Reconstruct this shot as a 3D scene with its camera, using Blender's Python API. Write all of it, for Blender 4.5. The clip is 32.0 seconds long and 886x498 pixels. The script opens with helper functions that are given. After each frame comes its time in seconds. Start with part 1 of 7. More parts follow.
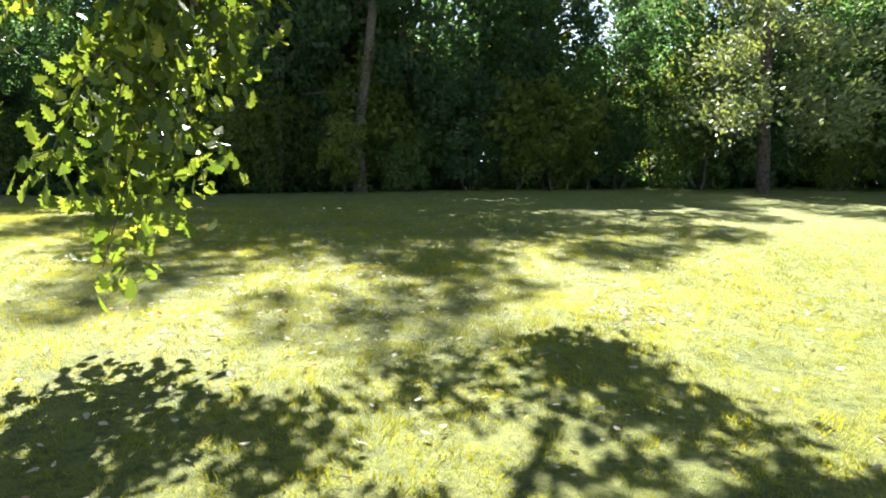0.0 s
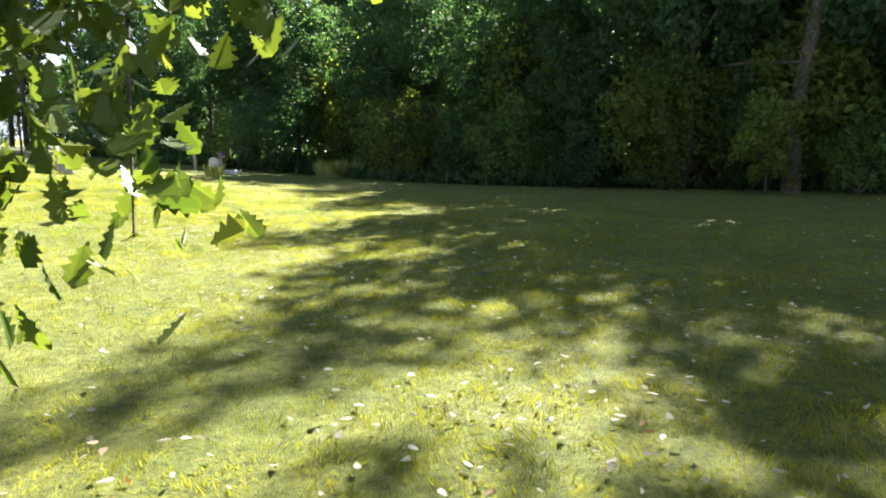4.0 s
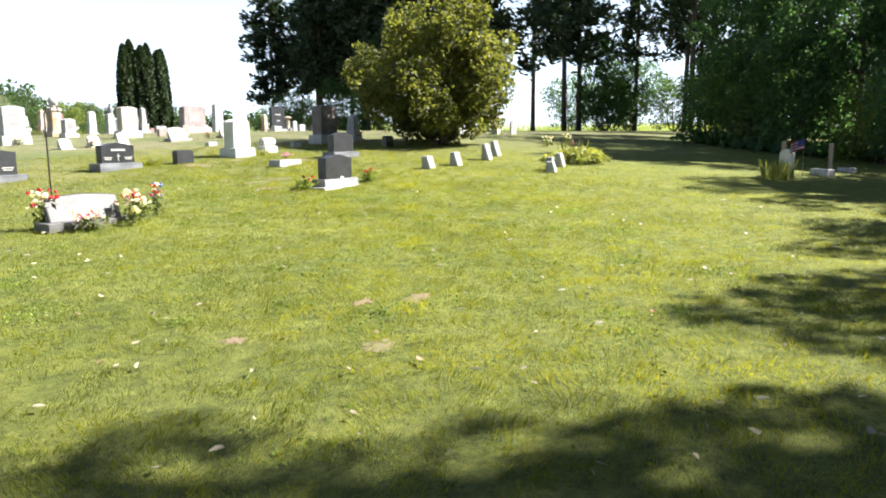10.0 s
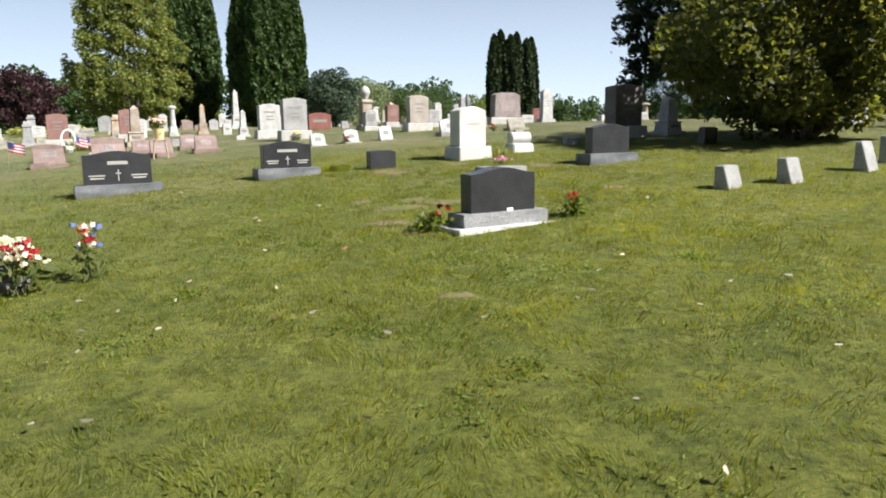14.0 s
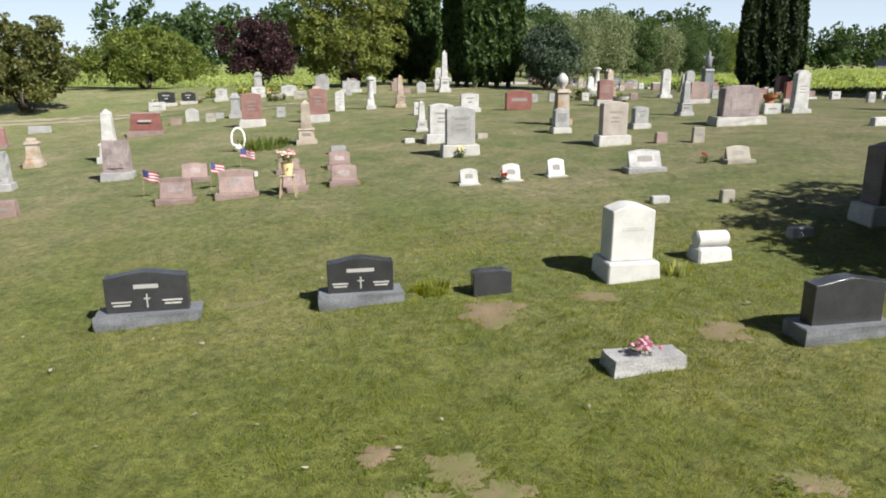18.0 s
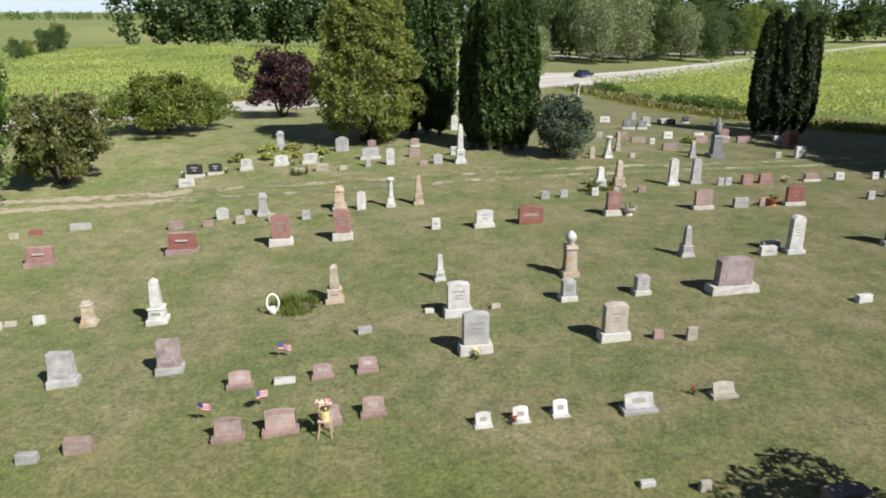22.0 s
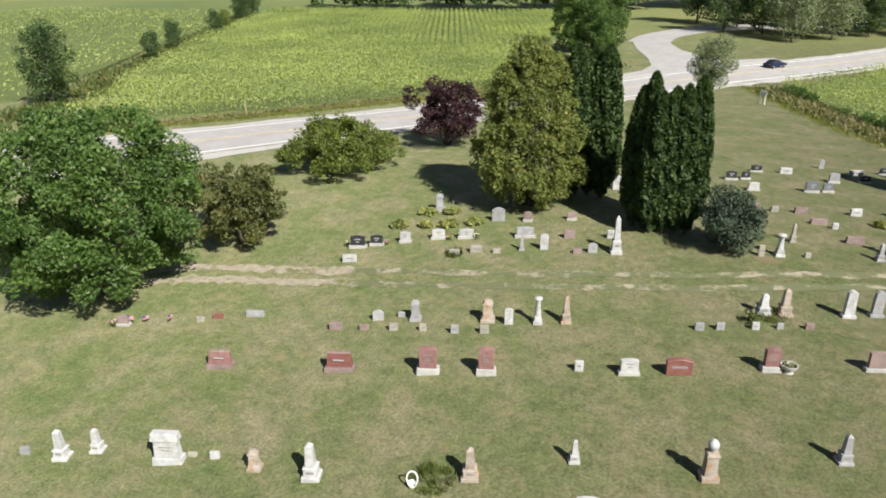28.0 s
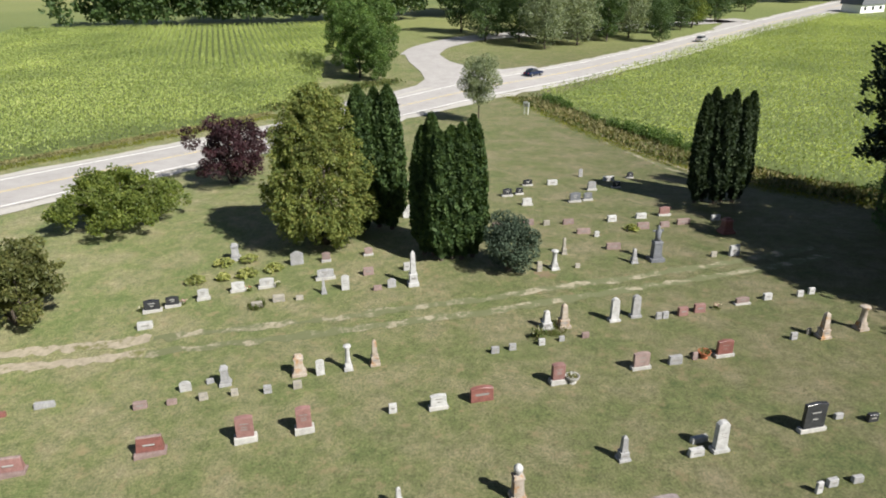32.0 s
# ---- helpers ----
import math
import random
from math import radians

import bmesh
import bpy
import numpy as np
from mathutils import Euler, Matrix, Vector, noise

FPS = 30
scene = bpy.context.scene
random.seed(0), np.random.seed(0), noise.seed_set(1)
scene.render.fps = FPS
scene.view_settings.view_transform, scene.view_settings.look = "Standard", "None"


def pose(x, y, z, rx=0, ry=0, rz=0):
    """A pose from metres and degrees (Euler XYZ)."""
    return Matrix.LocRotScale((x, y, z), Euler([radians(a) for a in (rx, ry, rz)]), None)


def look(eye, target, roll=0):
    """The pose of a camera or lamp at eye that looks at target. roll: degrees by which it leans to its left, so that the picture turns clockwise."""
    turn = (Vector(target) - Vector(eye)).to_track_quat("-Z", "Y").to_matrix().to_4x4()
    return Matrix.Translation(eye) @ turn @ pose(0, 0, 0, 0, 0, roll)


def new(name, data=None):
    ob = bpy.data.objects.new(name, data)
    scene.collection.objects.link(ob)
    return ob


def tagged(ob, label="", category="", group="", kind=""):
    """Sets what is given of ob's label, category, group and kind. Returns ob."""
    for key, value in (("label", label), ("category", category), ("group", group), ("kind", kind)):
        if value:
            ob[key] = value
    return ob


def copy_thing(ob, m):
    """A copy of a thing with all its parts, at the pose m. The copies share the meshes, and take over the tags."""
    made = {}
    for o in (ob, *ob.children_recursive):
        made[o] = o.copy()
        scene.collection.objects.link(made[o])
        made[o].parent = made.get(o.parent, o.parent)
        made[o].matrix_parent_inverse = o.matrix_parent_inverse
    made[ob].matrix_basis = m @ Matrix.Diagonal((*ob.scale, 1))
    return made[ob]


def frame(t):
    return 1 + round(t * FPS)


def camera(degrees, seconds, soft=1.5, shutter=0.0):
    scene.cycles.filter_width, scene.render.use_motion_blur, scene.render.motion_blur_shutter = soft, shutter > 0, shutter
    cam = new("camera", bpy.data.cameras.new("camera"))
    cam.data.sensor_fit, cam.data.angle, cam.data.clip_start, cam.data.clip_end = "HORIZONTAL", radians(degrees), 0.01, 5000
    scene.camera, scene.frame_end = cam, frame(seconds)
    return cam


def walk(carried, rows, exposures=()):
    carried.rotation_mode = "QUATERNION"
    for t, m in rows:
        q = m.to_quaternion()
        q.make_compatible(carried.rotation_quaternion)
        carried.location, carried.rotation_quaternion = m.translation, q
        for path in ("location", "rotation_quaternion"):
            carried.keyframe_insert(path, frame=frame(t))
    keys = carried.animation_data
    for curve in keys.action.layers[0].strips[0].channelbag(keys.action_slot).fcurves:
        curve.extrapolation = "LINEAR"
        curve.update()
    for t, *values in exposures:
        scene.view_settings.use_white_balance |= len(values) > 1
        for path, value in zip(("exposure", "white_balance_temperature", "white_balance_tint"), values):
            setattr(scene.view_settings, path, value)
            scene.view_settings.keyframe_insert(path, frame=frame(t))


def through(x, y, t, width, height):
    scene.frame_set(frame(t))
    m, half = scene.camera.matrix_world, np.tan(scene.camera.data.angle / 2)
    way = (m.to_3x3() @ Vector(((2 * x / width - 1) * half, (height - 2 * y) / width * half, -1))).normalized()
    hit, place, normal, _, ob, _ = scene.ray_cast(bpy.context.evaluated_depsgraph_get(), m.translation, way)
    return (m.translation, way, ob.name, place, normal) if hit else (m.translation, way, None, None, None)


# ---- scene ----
cam = camera(63.6, 32.0, soft=1.9)

PATH = [
    (0, (-6.803, 4.837, 3.02), (-5.358, 3.474, 2.79), -0.5),
    (0.5, (-6.623, 4.288, 3.034), (-5.068, 3.053, 2.8), -0.5),
    (1, (-6.395, 3.776, 3.043), (-4.754, 2.658, 2.81), -0.4),
    (1.5, (-6.179, 3.327, 3.062), (-4.468, 2.32, 2.822), -0.2),
    (2, (-5.95, 2.878, 3.085), (-4.223, 1.897, 2.845), -0.0),
    (2.5, (-5.553, 2.374, 3.095), (-3.827, 1.393, 2.851), 0.1),
    (3, (-4.881, 1.832, 3.123), (-3.151, 0.86, 2.879), 0.2),
    (3.5, (-4.0, 1.26, 3.17), (-2.118, 0.633, 2.916), 0.1),
    (5.5, (-0.448, -0.638, 3.382), (1.532, -0.612, 3.103), -0.4),
    (6, (0.447, -1.067, 3.394), (2.42, -0.908, 3.11), -0.3),
    (6.5, (1.426, -1.423, 3.395), (3.384, -1.131, 3.109), -0.2),
    (7, (2.418, -1.758, 3.398), (4.335, -1.263, 3.109), -0.3),
    (7.5, (3.417, -2.023, 3.403), (5.263, -1.311, 3.109), -0.2),
    (8, (4.421, -2.191, 3.405), (6.178, -1.283, 3.11), -0.3),
    (8.5, (5.44, -2.284, 3.386), (7.098, -1.206, 3.09), -0.4),
    (9, (6.446, -2.198, 3.379), (8.009, -0.986, 3.08), -0.4),
    (9.5, (7.426, -2.037, 3.412), (8.892, -0.71, 3.109), -0.4),
    (10, (8.446, -1.82, 3.424), (9.811, -0.39, 3.119), -0.5),
    (10.5, (9.414, -1.486, 3.436), (10.679, 0.032, 3.128), -0.4),
    (11, (10.296, -1.105, 3.429), (11.461, 0.491, 3.118), -0.5),
    (11.5, (11.14, -0.627, 3.432), (12.205, 1.038, 3.121), -0.6),
    (12, (11.984, -0.043, 3.487), (12.932, 1.69, 3.169), -0.6),
    (12.5, (12.798, 0.638, 3.463), (13.618, 2.435, 3.147), -0.7),
    (13, (13.598, 1.36, 3.484), (14.285, 3.211, 3.164), -0.7),
    (13.5, (14.313, 2.159, 3.541), (14.876, 4.05, 3.214), -0.9),
    (14, (14.962, 2.932, 3.524), (15.4, 4.856, 3.201), -0.9),
    (14.5, (15.52, 3.64, 3.547), (15.837, 5.588, 3.223), -0.9),
    (16.5, (17.051, 6.742, 3.528), (16.872, 8.708, 3.207), -0.3),
    (17, (17.228, 7.278, 3.984), (17.022, 9.242, 3.667), -0.5),
    (17.5, (17.335, 7.421, 5.075), (17.124, 9.382, 4.747), -0.2),
    (18, (17.382, 7.456, 6.155), (17.177, 9.378, 5.641), -0.1),
    (18.5, (17.355, 7.456, 7.252), (17.15, 9.377, 6.734), -0.2),
    (19, (17.293, 7.456, 8.358), (17.085, 9.377, 7.841), -0.2),
    (19.5, (17.227, 7.432, 9.444), (17.014, 9.352, 8.929), -0.2),
    (20, (17.244, 7.388, 10.42), (17.017, 9.303, 9.89), -0.1),
    (20.5, (17.272, 7.394, 11.418), (17.041, 9.277, 10.784), -0.1),
    (21, (17.244, 7.421, 12.402), (17.015, 9.303, 11.766), -0.0),
    (21.5, (17.242, 7.389, 13.308), (17.007, 9.271, 12.674), -0.0),
    (22, (17.232, 7.389, 14.239), (16.995, 9.271, 13.604), -0.0),
    (22.5, (17.206, 7.702, 15.168), (16.968, 9.583, 14.532), -0.1),
    (23, (17.192, 8.326, 16.11), (16.953, 10.207, 15.474), -0.2),
    (23.5, (17.132, 9.189, 17.026), (16.893, 11.071, 16.392), -0.3),
    (24, (17.023, 10.008, 17.825), (16.749, 11.886, 17.194), -0.3),
    (24.5, (17.004, 10.473, 18.426), (16.516, 12.285, 17.733), -0.4),
    (25, (17.203, 10.727, 19.085), (16.57, 12.448, 18.287), -0.6),
    (25.5, (17.265, 10.828, 19.601), (16.614, 12.542, 18.804), -0.7),
    (27.5, (17.233, 10.58, 23.084), (16.579, 12.294, 22.289), -0.7),
    (28, (17.151, 10.557, 23.989), (16.497, 12.272, 23.195), -0.7),
    (28.5, (17.141, 10.535, 24.607), (16.61, 12.293, 23.814), -0.6),
    (29, (17.081, 10.405, 25.012), (16.697, 12.201, 24.219), -0.4),
    (29.5, (17.133, 10.32, 25.427), (16.801, 12.126, 24.634), -0.4),
    (30, (17.219, 10.275, 25.824), (16.989, 12.097, 25.032), -0.4),
    (30.5, (17.178, 10.264, 26.185), (17.052, 12.096, 25.392), -0.3),
    (31, (17.153, 10.233, 26.538), (17.043, 12.065, 25.744), -0.4),
    (31.5, (17.212, 10.215, 26.826), (17.097, 12.047, 26.033), -0.6),
    (32, (17.237, 10.275, 27.126), (17.126, 12.107, 26.333), -0.6),
]
EXPOSURE = [(0, 2.8), (3.5, 2.7), (6, 2.6), (9, 2.4), (11, 1.65), (13, 1.22), (17, 1.0), (20, 0.83), (32, 0.83)]
walk(cam, [(t, look(eye, target, roll)) for t, eye, target, roll in PATH], EXPOSURE)

import functools

# world, sun, exposure
SUN_AZ, SUN_EL = radians(-36.0), radians(43.0)   # direction to the sun, from +x
world = bpy.data.worlds.new("sky")
scene.world = world
world.use_nodes = True
_nt = world.node_tree
_bg = _nt.nodes["Background"]
_sky = _nt.nodes.new("ShaderNodeTexSky")
_sky.sky_type = "NISHITA"
_sky.sun_disc = False
_sky.sun_elevation = SUN_EL
_sky.sun_rotation = radians(90) - SUN_AZ
_sky.air_density, _sky.dust_density, _sky.ozone_density = 0.62, 0.3, 1.0
# thin high cloud and haze low down
_co = _nt.nodes.new("ShaderNodeTexCoord")
_mp = _nt.nodes.new("ShaderNodeMapping")
_mp.inputs["Scale"].default_value = (1.0, 1.0, 5.0)
_nz = _nt.nodes.new("ShaderNodeTexNoise")
_nz.inputs["Scale"].default_value, _nz.inputs["Detail"].default_value = 2.2, 5.0
_rp = _nt.nodes.new("ShaderNodeValToRGB")
_rp.color_ramp.elements[0].position, _rp.color_ramp.elements[1].position = 0.34, 0.66
_rp.color_ramp.elements[1].color = (0.07, 0.07, 0.07, 1)
_mx = _nt.nodes.new("ShaderNodeMixRGB")
_mx.inputs["Color2"].default_value = (14.4, 16.6, 19.4, 1)
_nt.links.new(_co.outputs["Generated"], _mp.inputs["Vector"])
_nt.links.new(_mp.outputs["Vector"], _nz.inputs["Vector"])
_nt.links.new(_nz.outputs["Fac"], _rp.inputs["Fac"])
_xyz = _nt.nodes.new("ShaderNodeSeparateXYZ")
_hz = _nt.nodes.new("ShaderNodeMapRange")
_hz.inputs["From Min"].default_value, _hz.inputs["From Max"].default_value = 0.0, 0.38
_hz.inputs["To Min"].default_value, _hz.inputs["To Max"].default_value = 0.62, 0.0
_hm = _nt.nodes.new("ShaderNodeMath")
_hm.operation = "MAXIMUM"
_nt.links.new(_co.outputs["Generated"], _xyz.inputs[0])
_nt.links.new(_xyz.outputs["Z"], _hz.inputs["Value"])
_nt.links.new(_hz.outputs["Result"], _hm.inputs[0])
_nt.links.new(_rp.outputs["Color"], _hm.inputs[1])
_nt.links.new(_hm.outputs[0], _mx.inputs["Fac"])
_nt.links.new(_sky.outputs["Color"], _mx.inputs["Color1"])
_nt.links.new(_mx.outputs["Color"], _bg.inputs["Color"])
_bg.inputs["Strength"].default_value = 0.038
sun = new("sun", bpy.data.lights.new("sun", "SUN"))
sun.data.energy, sun.data.angle, sun.data.color = 5.0, radians(0.53), (1.0, 0.96, 0.89)
_d = Vector((math.cos(SUN_AZ) * math.cos(SUN_EL), math.sin(SUN_AZ) * math.cos(SUN_EL), math.sin(SUN_EL)))
sun.matrix_world = look(_d * 200, (0, 0, 0))


# ---- materials ----
def material(name, rough=0.8, metal=0.0, spec=0.3):
    m = bpy.data.materials.new(name)
    m.use_nodes = True
    b = m.node_tree.nodes["Principled BSDF"]
    b.inputs["Roughness"].default_value, b.inputs["Metallic"].default_value = rough, metal
    b.inputs["Specular IOR Level"].default_value = spec
    return m, m.node_tree, b


def node(nt, kind, **inputs):
    n = nt.nodes.new(kind)
    for k, v in inputs.items():
        n.inputs[k].default_value = v
    return n


def noise_ramp(nt, vec, scale, detail, stops, rough=0.6):
    n = node(nt, "ShaderNodeTexNoise", Scale=scale, Detail=detail, Roughness=rough)
    nt.links.new(vec, n.inputs["Vector"])
    r = nt.nodes.new("ShaderNodeValToRGB")
    e = r.color_ramp.elements
    e[0].position, e[0].color = stops[0][0], (*stops[0][1], 1)
    e[1].position, e[1].color = stops[-1][0], (*stops[-1][1], 1)
    for p, c in stops[1:-1]:
        x = e.new(p)
        x.color = (*c, 1)
    nt.links.new(n.outputs["Fac"], r.inputs["Fac"])
    return n, r


def mix(nt, fac, a, b, mode="MIX"):
    m = nt.nodes.new("ShaderNodeMixRGB")
    m.blend_type = mode
    for s, v in (("Fac", fac), ("Color1", a), ("Color2", b)):
        if hasattr(v, "node"):
            nt.links.new(v, m.inputs[s])
        elif isinstance(v, (int, float)):
            m.inputs[s].default_value = v
        else:
            m.inputs[s].default_value = (*v, 1)
    return m.outputs["Color"]


def bump(nt, b, height, strength, distance):
    n = node(nt, "ShaderNodeBump", Strength=strength, Distance=distance)
    nt.links.new(height, n.inputs["Height"])
    nt.links.new(n.outputs["Normal"], b.inputs["Normal"])


def world_pos(nt):
    return nt.nodes.new("ShaderNodeNewGeometry").outputs["Position"]


def obj_pos(nt):
    return nt.nodes.new("ShaderNodeTexCoord").outputs["Object"]


def stone_mat(name, base, dark, speck=0.0, rough=0.75, stain=None, stain_at=0.55, spec=0.3, grain=60):
    m, nt, b = material(name, rough, 0, spec)
    v = world_pos(nt)
    n1, r1 = noise_ramp(nt, v, 3.0, 5, [(0.3, dark), (0.62, base)])
    n2, r2 = noise_ramp(nt, v, grain, 2, [(0.35, (1 - speck,) * 3), (0.65, (1 + speck * 0.4,) * 3)])
    c = mix(nt, 1.0, r1.outputs["Color"], r2.outputs["Color"], "MULTIPLY")
    if stain:
        n3, r3 = noise_ramp(nt, v, 1.7, 4, [(stain_at, (0, 0, 0)), (stain_at + 0.13, (1, 1, 1))])
        c = mix(nt, r3.outputs["Color"], c, stain)
    oi = nt.nodes.new("ShaderNodeObjectInfo")
    mr = node(nt, "ShaderNodeMapRange")
    mr.inputs["To Min"].default_value, mr.inputs["To Max"].default_value = 0.86, 1.1
    nt.links.new(oi.outputs["Random"], mr.inputs["Value"])
    c = mix(nt, 1.0, c, mr.outputs["Result"], "MULTIPLY")
    nt.links.new(c, b.inputs["Base Color"])
    bump(nt, b, n2.outputs["Fac"], 0.25, 0.01)
    return m


DARK = stone_mat("black_granite", (0.04, 0.042, 0.048), (0.028, 0.029, 0.034), 0.2, 0.2, spec=0.5, grain=150)
DARKROUGH = stone_mat("brown_granite", (0.2, 0.175, 0.165), (0.13, 0.112, 0.105), 0.4, 0.7)
GREY = stone_mat("grey_granite", (0.36, 0.36, 0.365), (0.25, 0.25, 0.26), 0.35, 0.6)
GREYD = stone_mat("dark_grey_granite", (0.17, 0.18, 0.2), (0.12, 0.125, 0.14), 0.35, 0.5)
GREYB = stone_mat("rock_faced_grey_granite", (0.27, 0.275, 0.29), (0.19, 0.195, 0.21), 0.4, 0.6)
GREYM = stone_mat("mid_grey_granite", (0.185, 0.18, 0.185), (0.13, 0.128, 0.132), 0.3, 0.6)
WHITE = stone_mat("white_marble", (0.5, 0.5, 0.5), (0.33, 0.33, 0.325), 0.12, 0.75, (0.42, 0.395, 0.35), 0.62)
PURE = stone_mat("clean_white_marble", (0.55, 0.55, 0.545), (0.45, 0.45, 0.44), 0.08, 0.7)
RUST = stone_mat("lichen_stained_marble", (0.42, 0.37, 0.32), (0.27, 0.22, 0.17), 0.2, 0.85, (0.34, 0.185, 0.08), 0.51)
TAN = stone_mat("weathered_limestone", (0.36, 0.335, 0.29), (0.24, 0.225, 0.195), 0.25, 0.9, (0.3, 0.29, 0.2), 0.58)
PINK = stone_mat("pink_granite", (0.29, 0.215, 0.2), (0.2, 0.145, 0.135), 0.35, 0.75)
ROSE = stone_mat("rose_granite", (0.27, 0.15, 0.14), (0.2, 0.11, 0.1), 0.3, 0.5)
ROSEG = stone_mat("mottled_rose_grey_granite", (0.33, 0.28, 0.28), (0.2, 0.16, 0.165), 0.4, 0.7)
RED = stone_mat("red_granite", (0.24, 0.1, 0.086), (0.17, 0.072, 0.063), 0.3, 0.4, spec=0.4)
BEIGE = stone_mat("beige_granite", (0.42, 0.375, 0.34), (0.32, 0.285, 0.26), 0.2, 0.7)
CONC = stone_mat("pale_concrete", (0.46, 0.45, 0.43), (0.34, 0.335, 0.32), 0.25, 0.9)


def plain(name, col, rough=0.7, metal=0.0, var=0.25, scale=25):
    m, nt, b = material(name, rough, metal)
    n, r = noise_ramp(nt, obj_pos(nt), scale, 3, [(0.3, tuple(c * (1 - var) for c in col)), (0.7, tuple(min(1, c * (1 + var)) for c in col))])
    nt.links.new(r.outputs["Color"], b.inputs["Base Color"])
    return m


def leaf_mat(name, col, col2, glow=0.35, rough=0.55, yellow=None, patch=0.35, through=(1.5, 1.45, 0.6)):
    """A leaf: gloss outside and light let through, its colour varied leaf by leaf and by clump."""
    m, nt, b = material(name, rough, 0, 0.35)
    g = nt.nodes.new("ShaderNodeNewGeometry")
    r = nt.nodes.new("ShaderNodeValToRGB")
    e = r.color_ramp.elements
    e[0].color, e[1].color = (*col, 1), (*col2, 1)
    if yellow:
        x = e.new(0.93)
        x.color = (*col2, 1)
        e[2].color = (*yellow, 1)
    nt.links.new(g.outputs["Random Per Island"], r.inputs["Fac"])
    n, r2 = noise_ramp(nt, g.outputs["Position"], patch, 2, [(0.3, (0.62, 0.66, 0.6)), (0.7, (1.25, 1.2, 1.1))])
    c = mix(nt, 1.0, r.outputs["Color"], r2.outputs["Color"], "MULTIPLY")
    nt.links.new(c, b.inputs["Base Color"])
    t = nt.nodes.new("ShaderNodeBsdfTranslucent")
    tc = mix(nt, 1.0, c, through, "MULTIPLY")
    nt.links.new(tc, t.inputs["Color"])
    ms = nt.nodes.new("ShaderNodeMixShader")
    ms.inputs["Fac"].default_value = glow
    nt.links.new(b.outputs[0], ms.inputs[1])
    nt.links.new(t.outputs[0], ms.inputs[2])
    nt.links.new(ms.outputs[0], nt.nodes["Material Output"].inputs["Surface"])
    return m


LEAF_WOOD = leaf_mat("forest_leaf", (0.032, 0.072, 0.038), (0.085, 0.142, 0.068), 0.56, through=(1.8, 2.0, 1.0))
LEAF_FAR = leaf_mat("far_wood_leaf", (0.036, 0.07, 0.027), (0.086, 0.138, 0.048), 0.35)
# lighter leaf, sunlight put into its colour for the wood; small plants share it
LEAF_LIT = leaf_mat("sunlit_tone_leaf", (0.075, 0.115, 0.03), (0.18, 0.22, 0.065), 0.6, through=(2.0, 1.9, 0.8))
LEAF_LILAC = leaf_mat("lilac_leaf", (0.048, 0.062, 0.022), (0.112, 0.12, 0.045), 0.55, through=(2.6, 2.45, 0.95), patch=0.9)
LEAF_OAK = leaf_mat("oak_leaf", (0.06, 0.1, 0.022), (0.135, 0.175, 0.04), 0.5, 0.45, (0.26, 0.27, 0.06))
LEAF_MAPLE = leaf_mat("maple_leaf", (0.056, 0.116, 0.03), (0.13, 0.205, 0.055), 0.38, yellow=(0.2, 0.25, 0.11))
LEAF_OLIVE = leaf_mat("crab_apple_leaf", (0.085, 0.13, 0.03), (0.2, 0.24, 0.058), 0.42, patch=0.8)
LEAF_BROWN = leaf_mat("browning_leaf", (0.075, 0.095, 0.034), (0.165, 0.17, 0.062), 0.4)
LEAF_PURPLE = leaf_mat("purple_leaf", (0.022, 0.009, 0.014), (0.06, 0.022, 0.03), 0.2)
LEAF_SILVER = leaf_mat("silvery_leaf", (0.12, 0.16, 0.09), (0.27, 0.31, 0.21), 0.35)
LEAF_THUJA = leaf_mat("thuja_spray", (0.026, 0.058, 0.018), (0.07, 0.115, 0.033), 0.28, 0.7, patch=1.1)
# thuja again, darkened in colour for the shaded side of the corn clump
LEAF_THUJASHADE = leaf_mat("shaded_thuja_spray", (0.015, 0.032, 0.013), (0.042, 0.066, 0.024), 0.2, 0.7, patch=1.1)
LEAF_CEDAR = leaf_mat("cedar_spray", (0.095, 0.138, 0.038), (0.245, 0.27, 0.082), 0.4, 0.7, yellow=(0.3, 0.25, 0.09), patch=0.9)
LEAF_JUNI = leaf_mat("juniper_spray", (0.035, 0.06, 0.04), (0.07, 0.1, 0.07), 0.12, 0.75)
LEAF_PINE = leaf_mat("pine_needle", (0.014, 0.03, 0.016), (0.04, 0.065, 0.03), 0.15, 0.6)
# needles with sunlight put into their colour, far paler than LEAF_PINE
LEAF_PINELIT = leaf_mat("sunlit_pine_needle", (0.11, 0.15, 0.075), (0.22, 0.26, 0.14), 0.3, 0.6)
LEAF_CORN = leaf_mat("corn_leaf", (0.27, 0.35, 0.115), (0.37, 0.43, 0.165), 0.42, 0.6, (0.4, 0.42, 0.22), patch=0.05)
LEAF_WEED = leaf_mat("weed_leaf", (0.06, 0.1, 0.025), (0.14, 0.15, 0.05), 0.35, 0.7, (0.25, 0.2, 0.1), patch=0.2)
LEAF_HOSTA = leaf_mat("hosta_leaf", (0.17, 0.21, 0.065), (0.33, 0.34, 0.13), 0.4)
BLADE = leaf_mat("grass_blade", (0.133, 0.175, 0.024), (0.193, 0.23, 0.036), 0.6, 0.55, (0.16, 0.19, 0.04), patch=0.5, through=(1.98, 1.58, 0.5))
LEAF_CLOVER = leaf_mat("clover_leaf", (0.11, 0.17, 0.03), (0.18, 0.25, 0.05), 0.5, 0.6)
LEAF_DRY = leaf_mat("dry_grass", (0.14, 0.14, 0.065), (0.25, 0.225, 0.12), 0.3, 0.7, (0.14, 0.17, 0.05), patch=0.3)
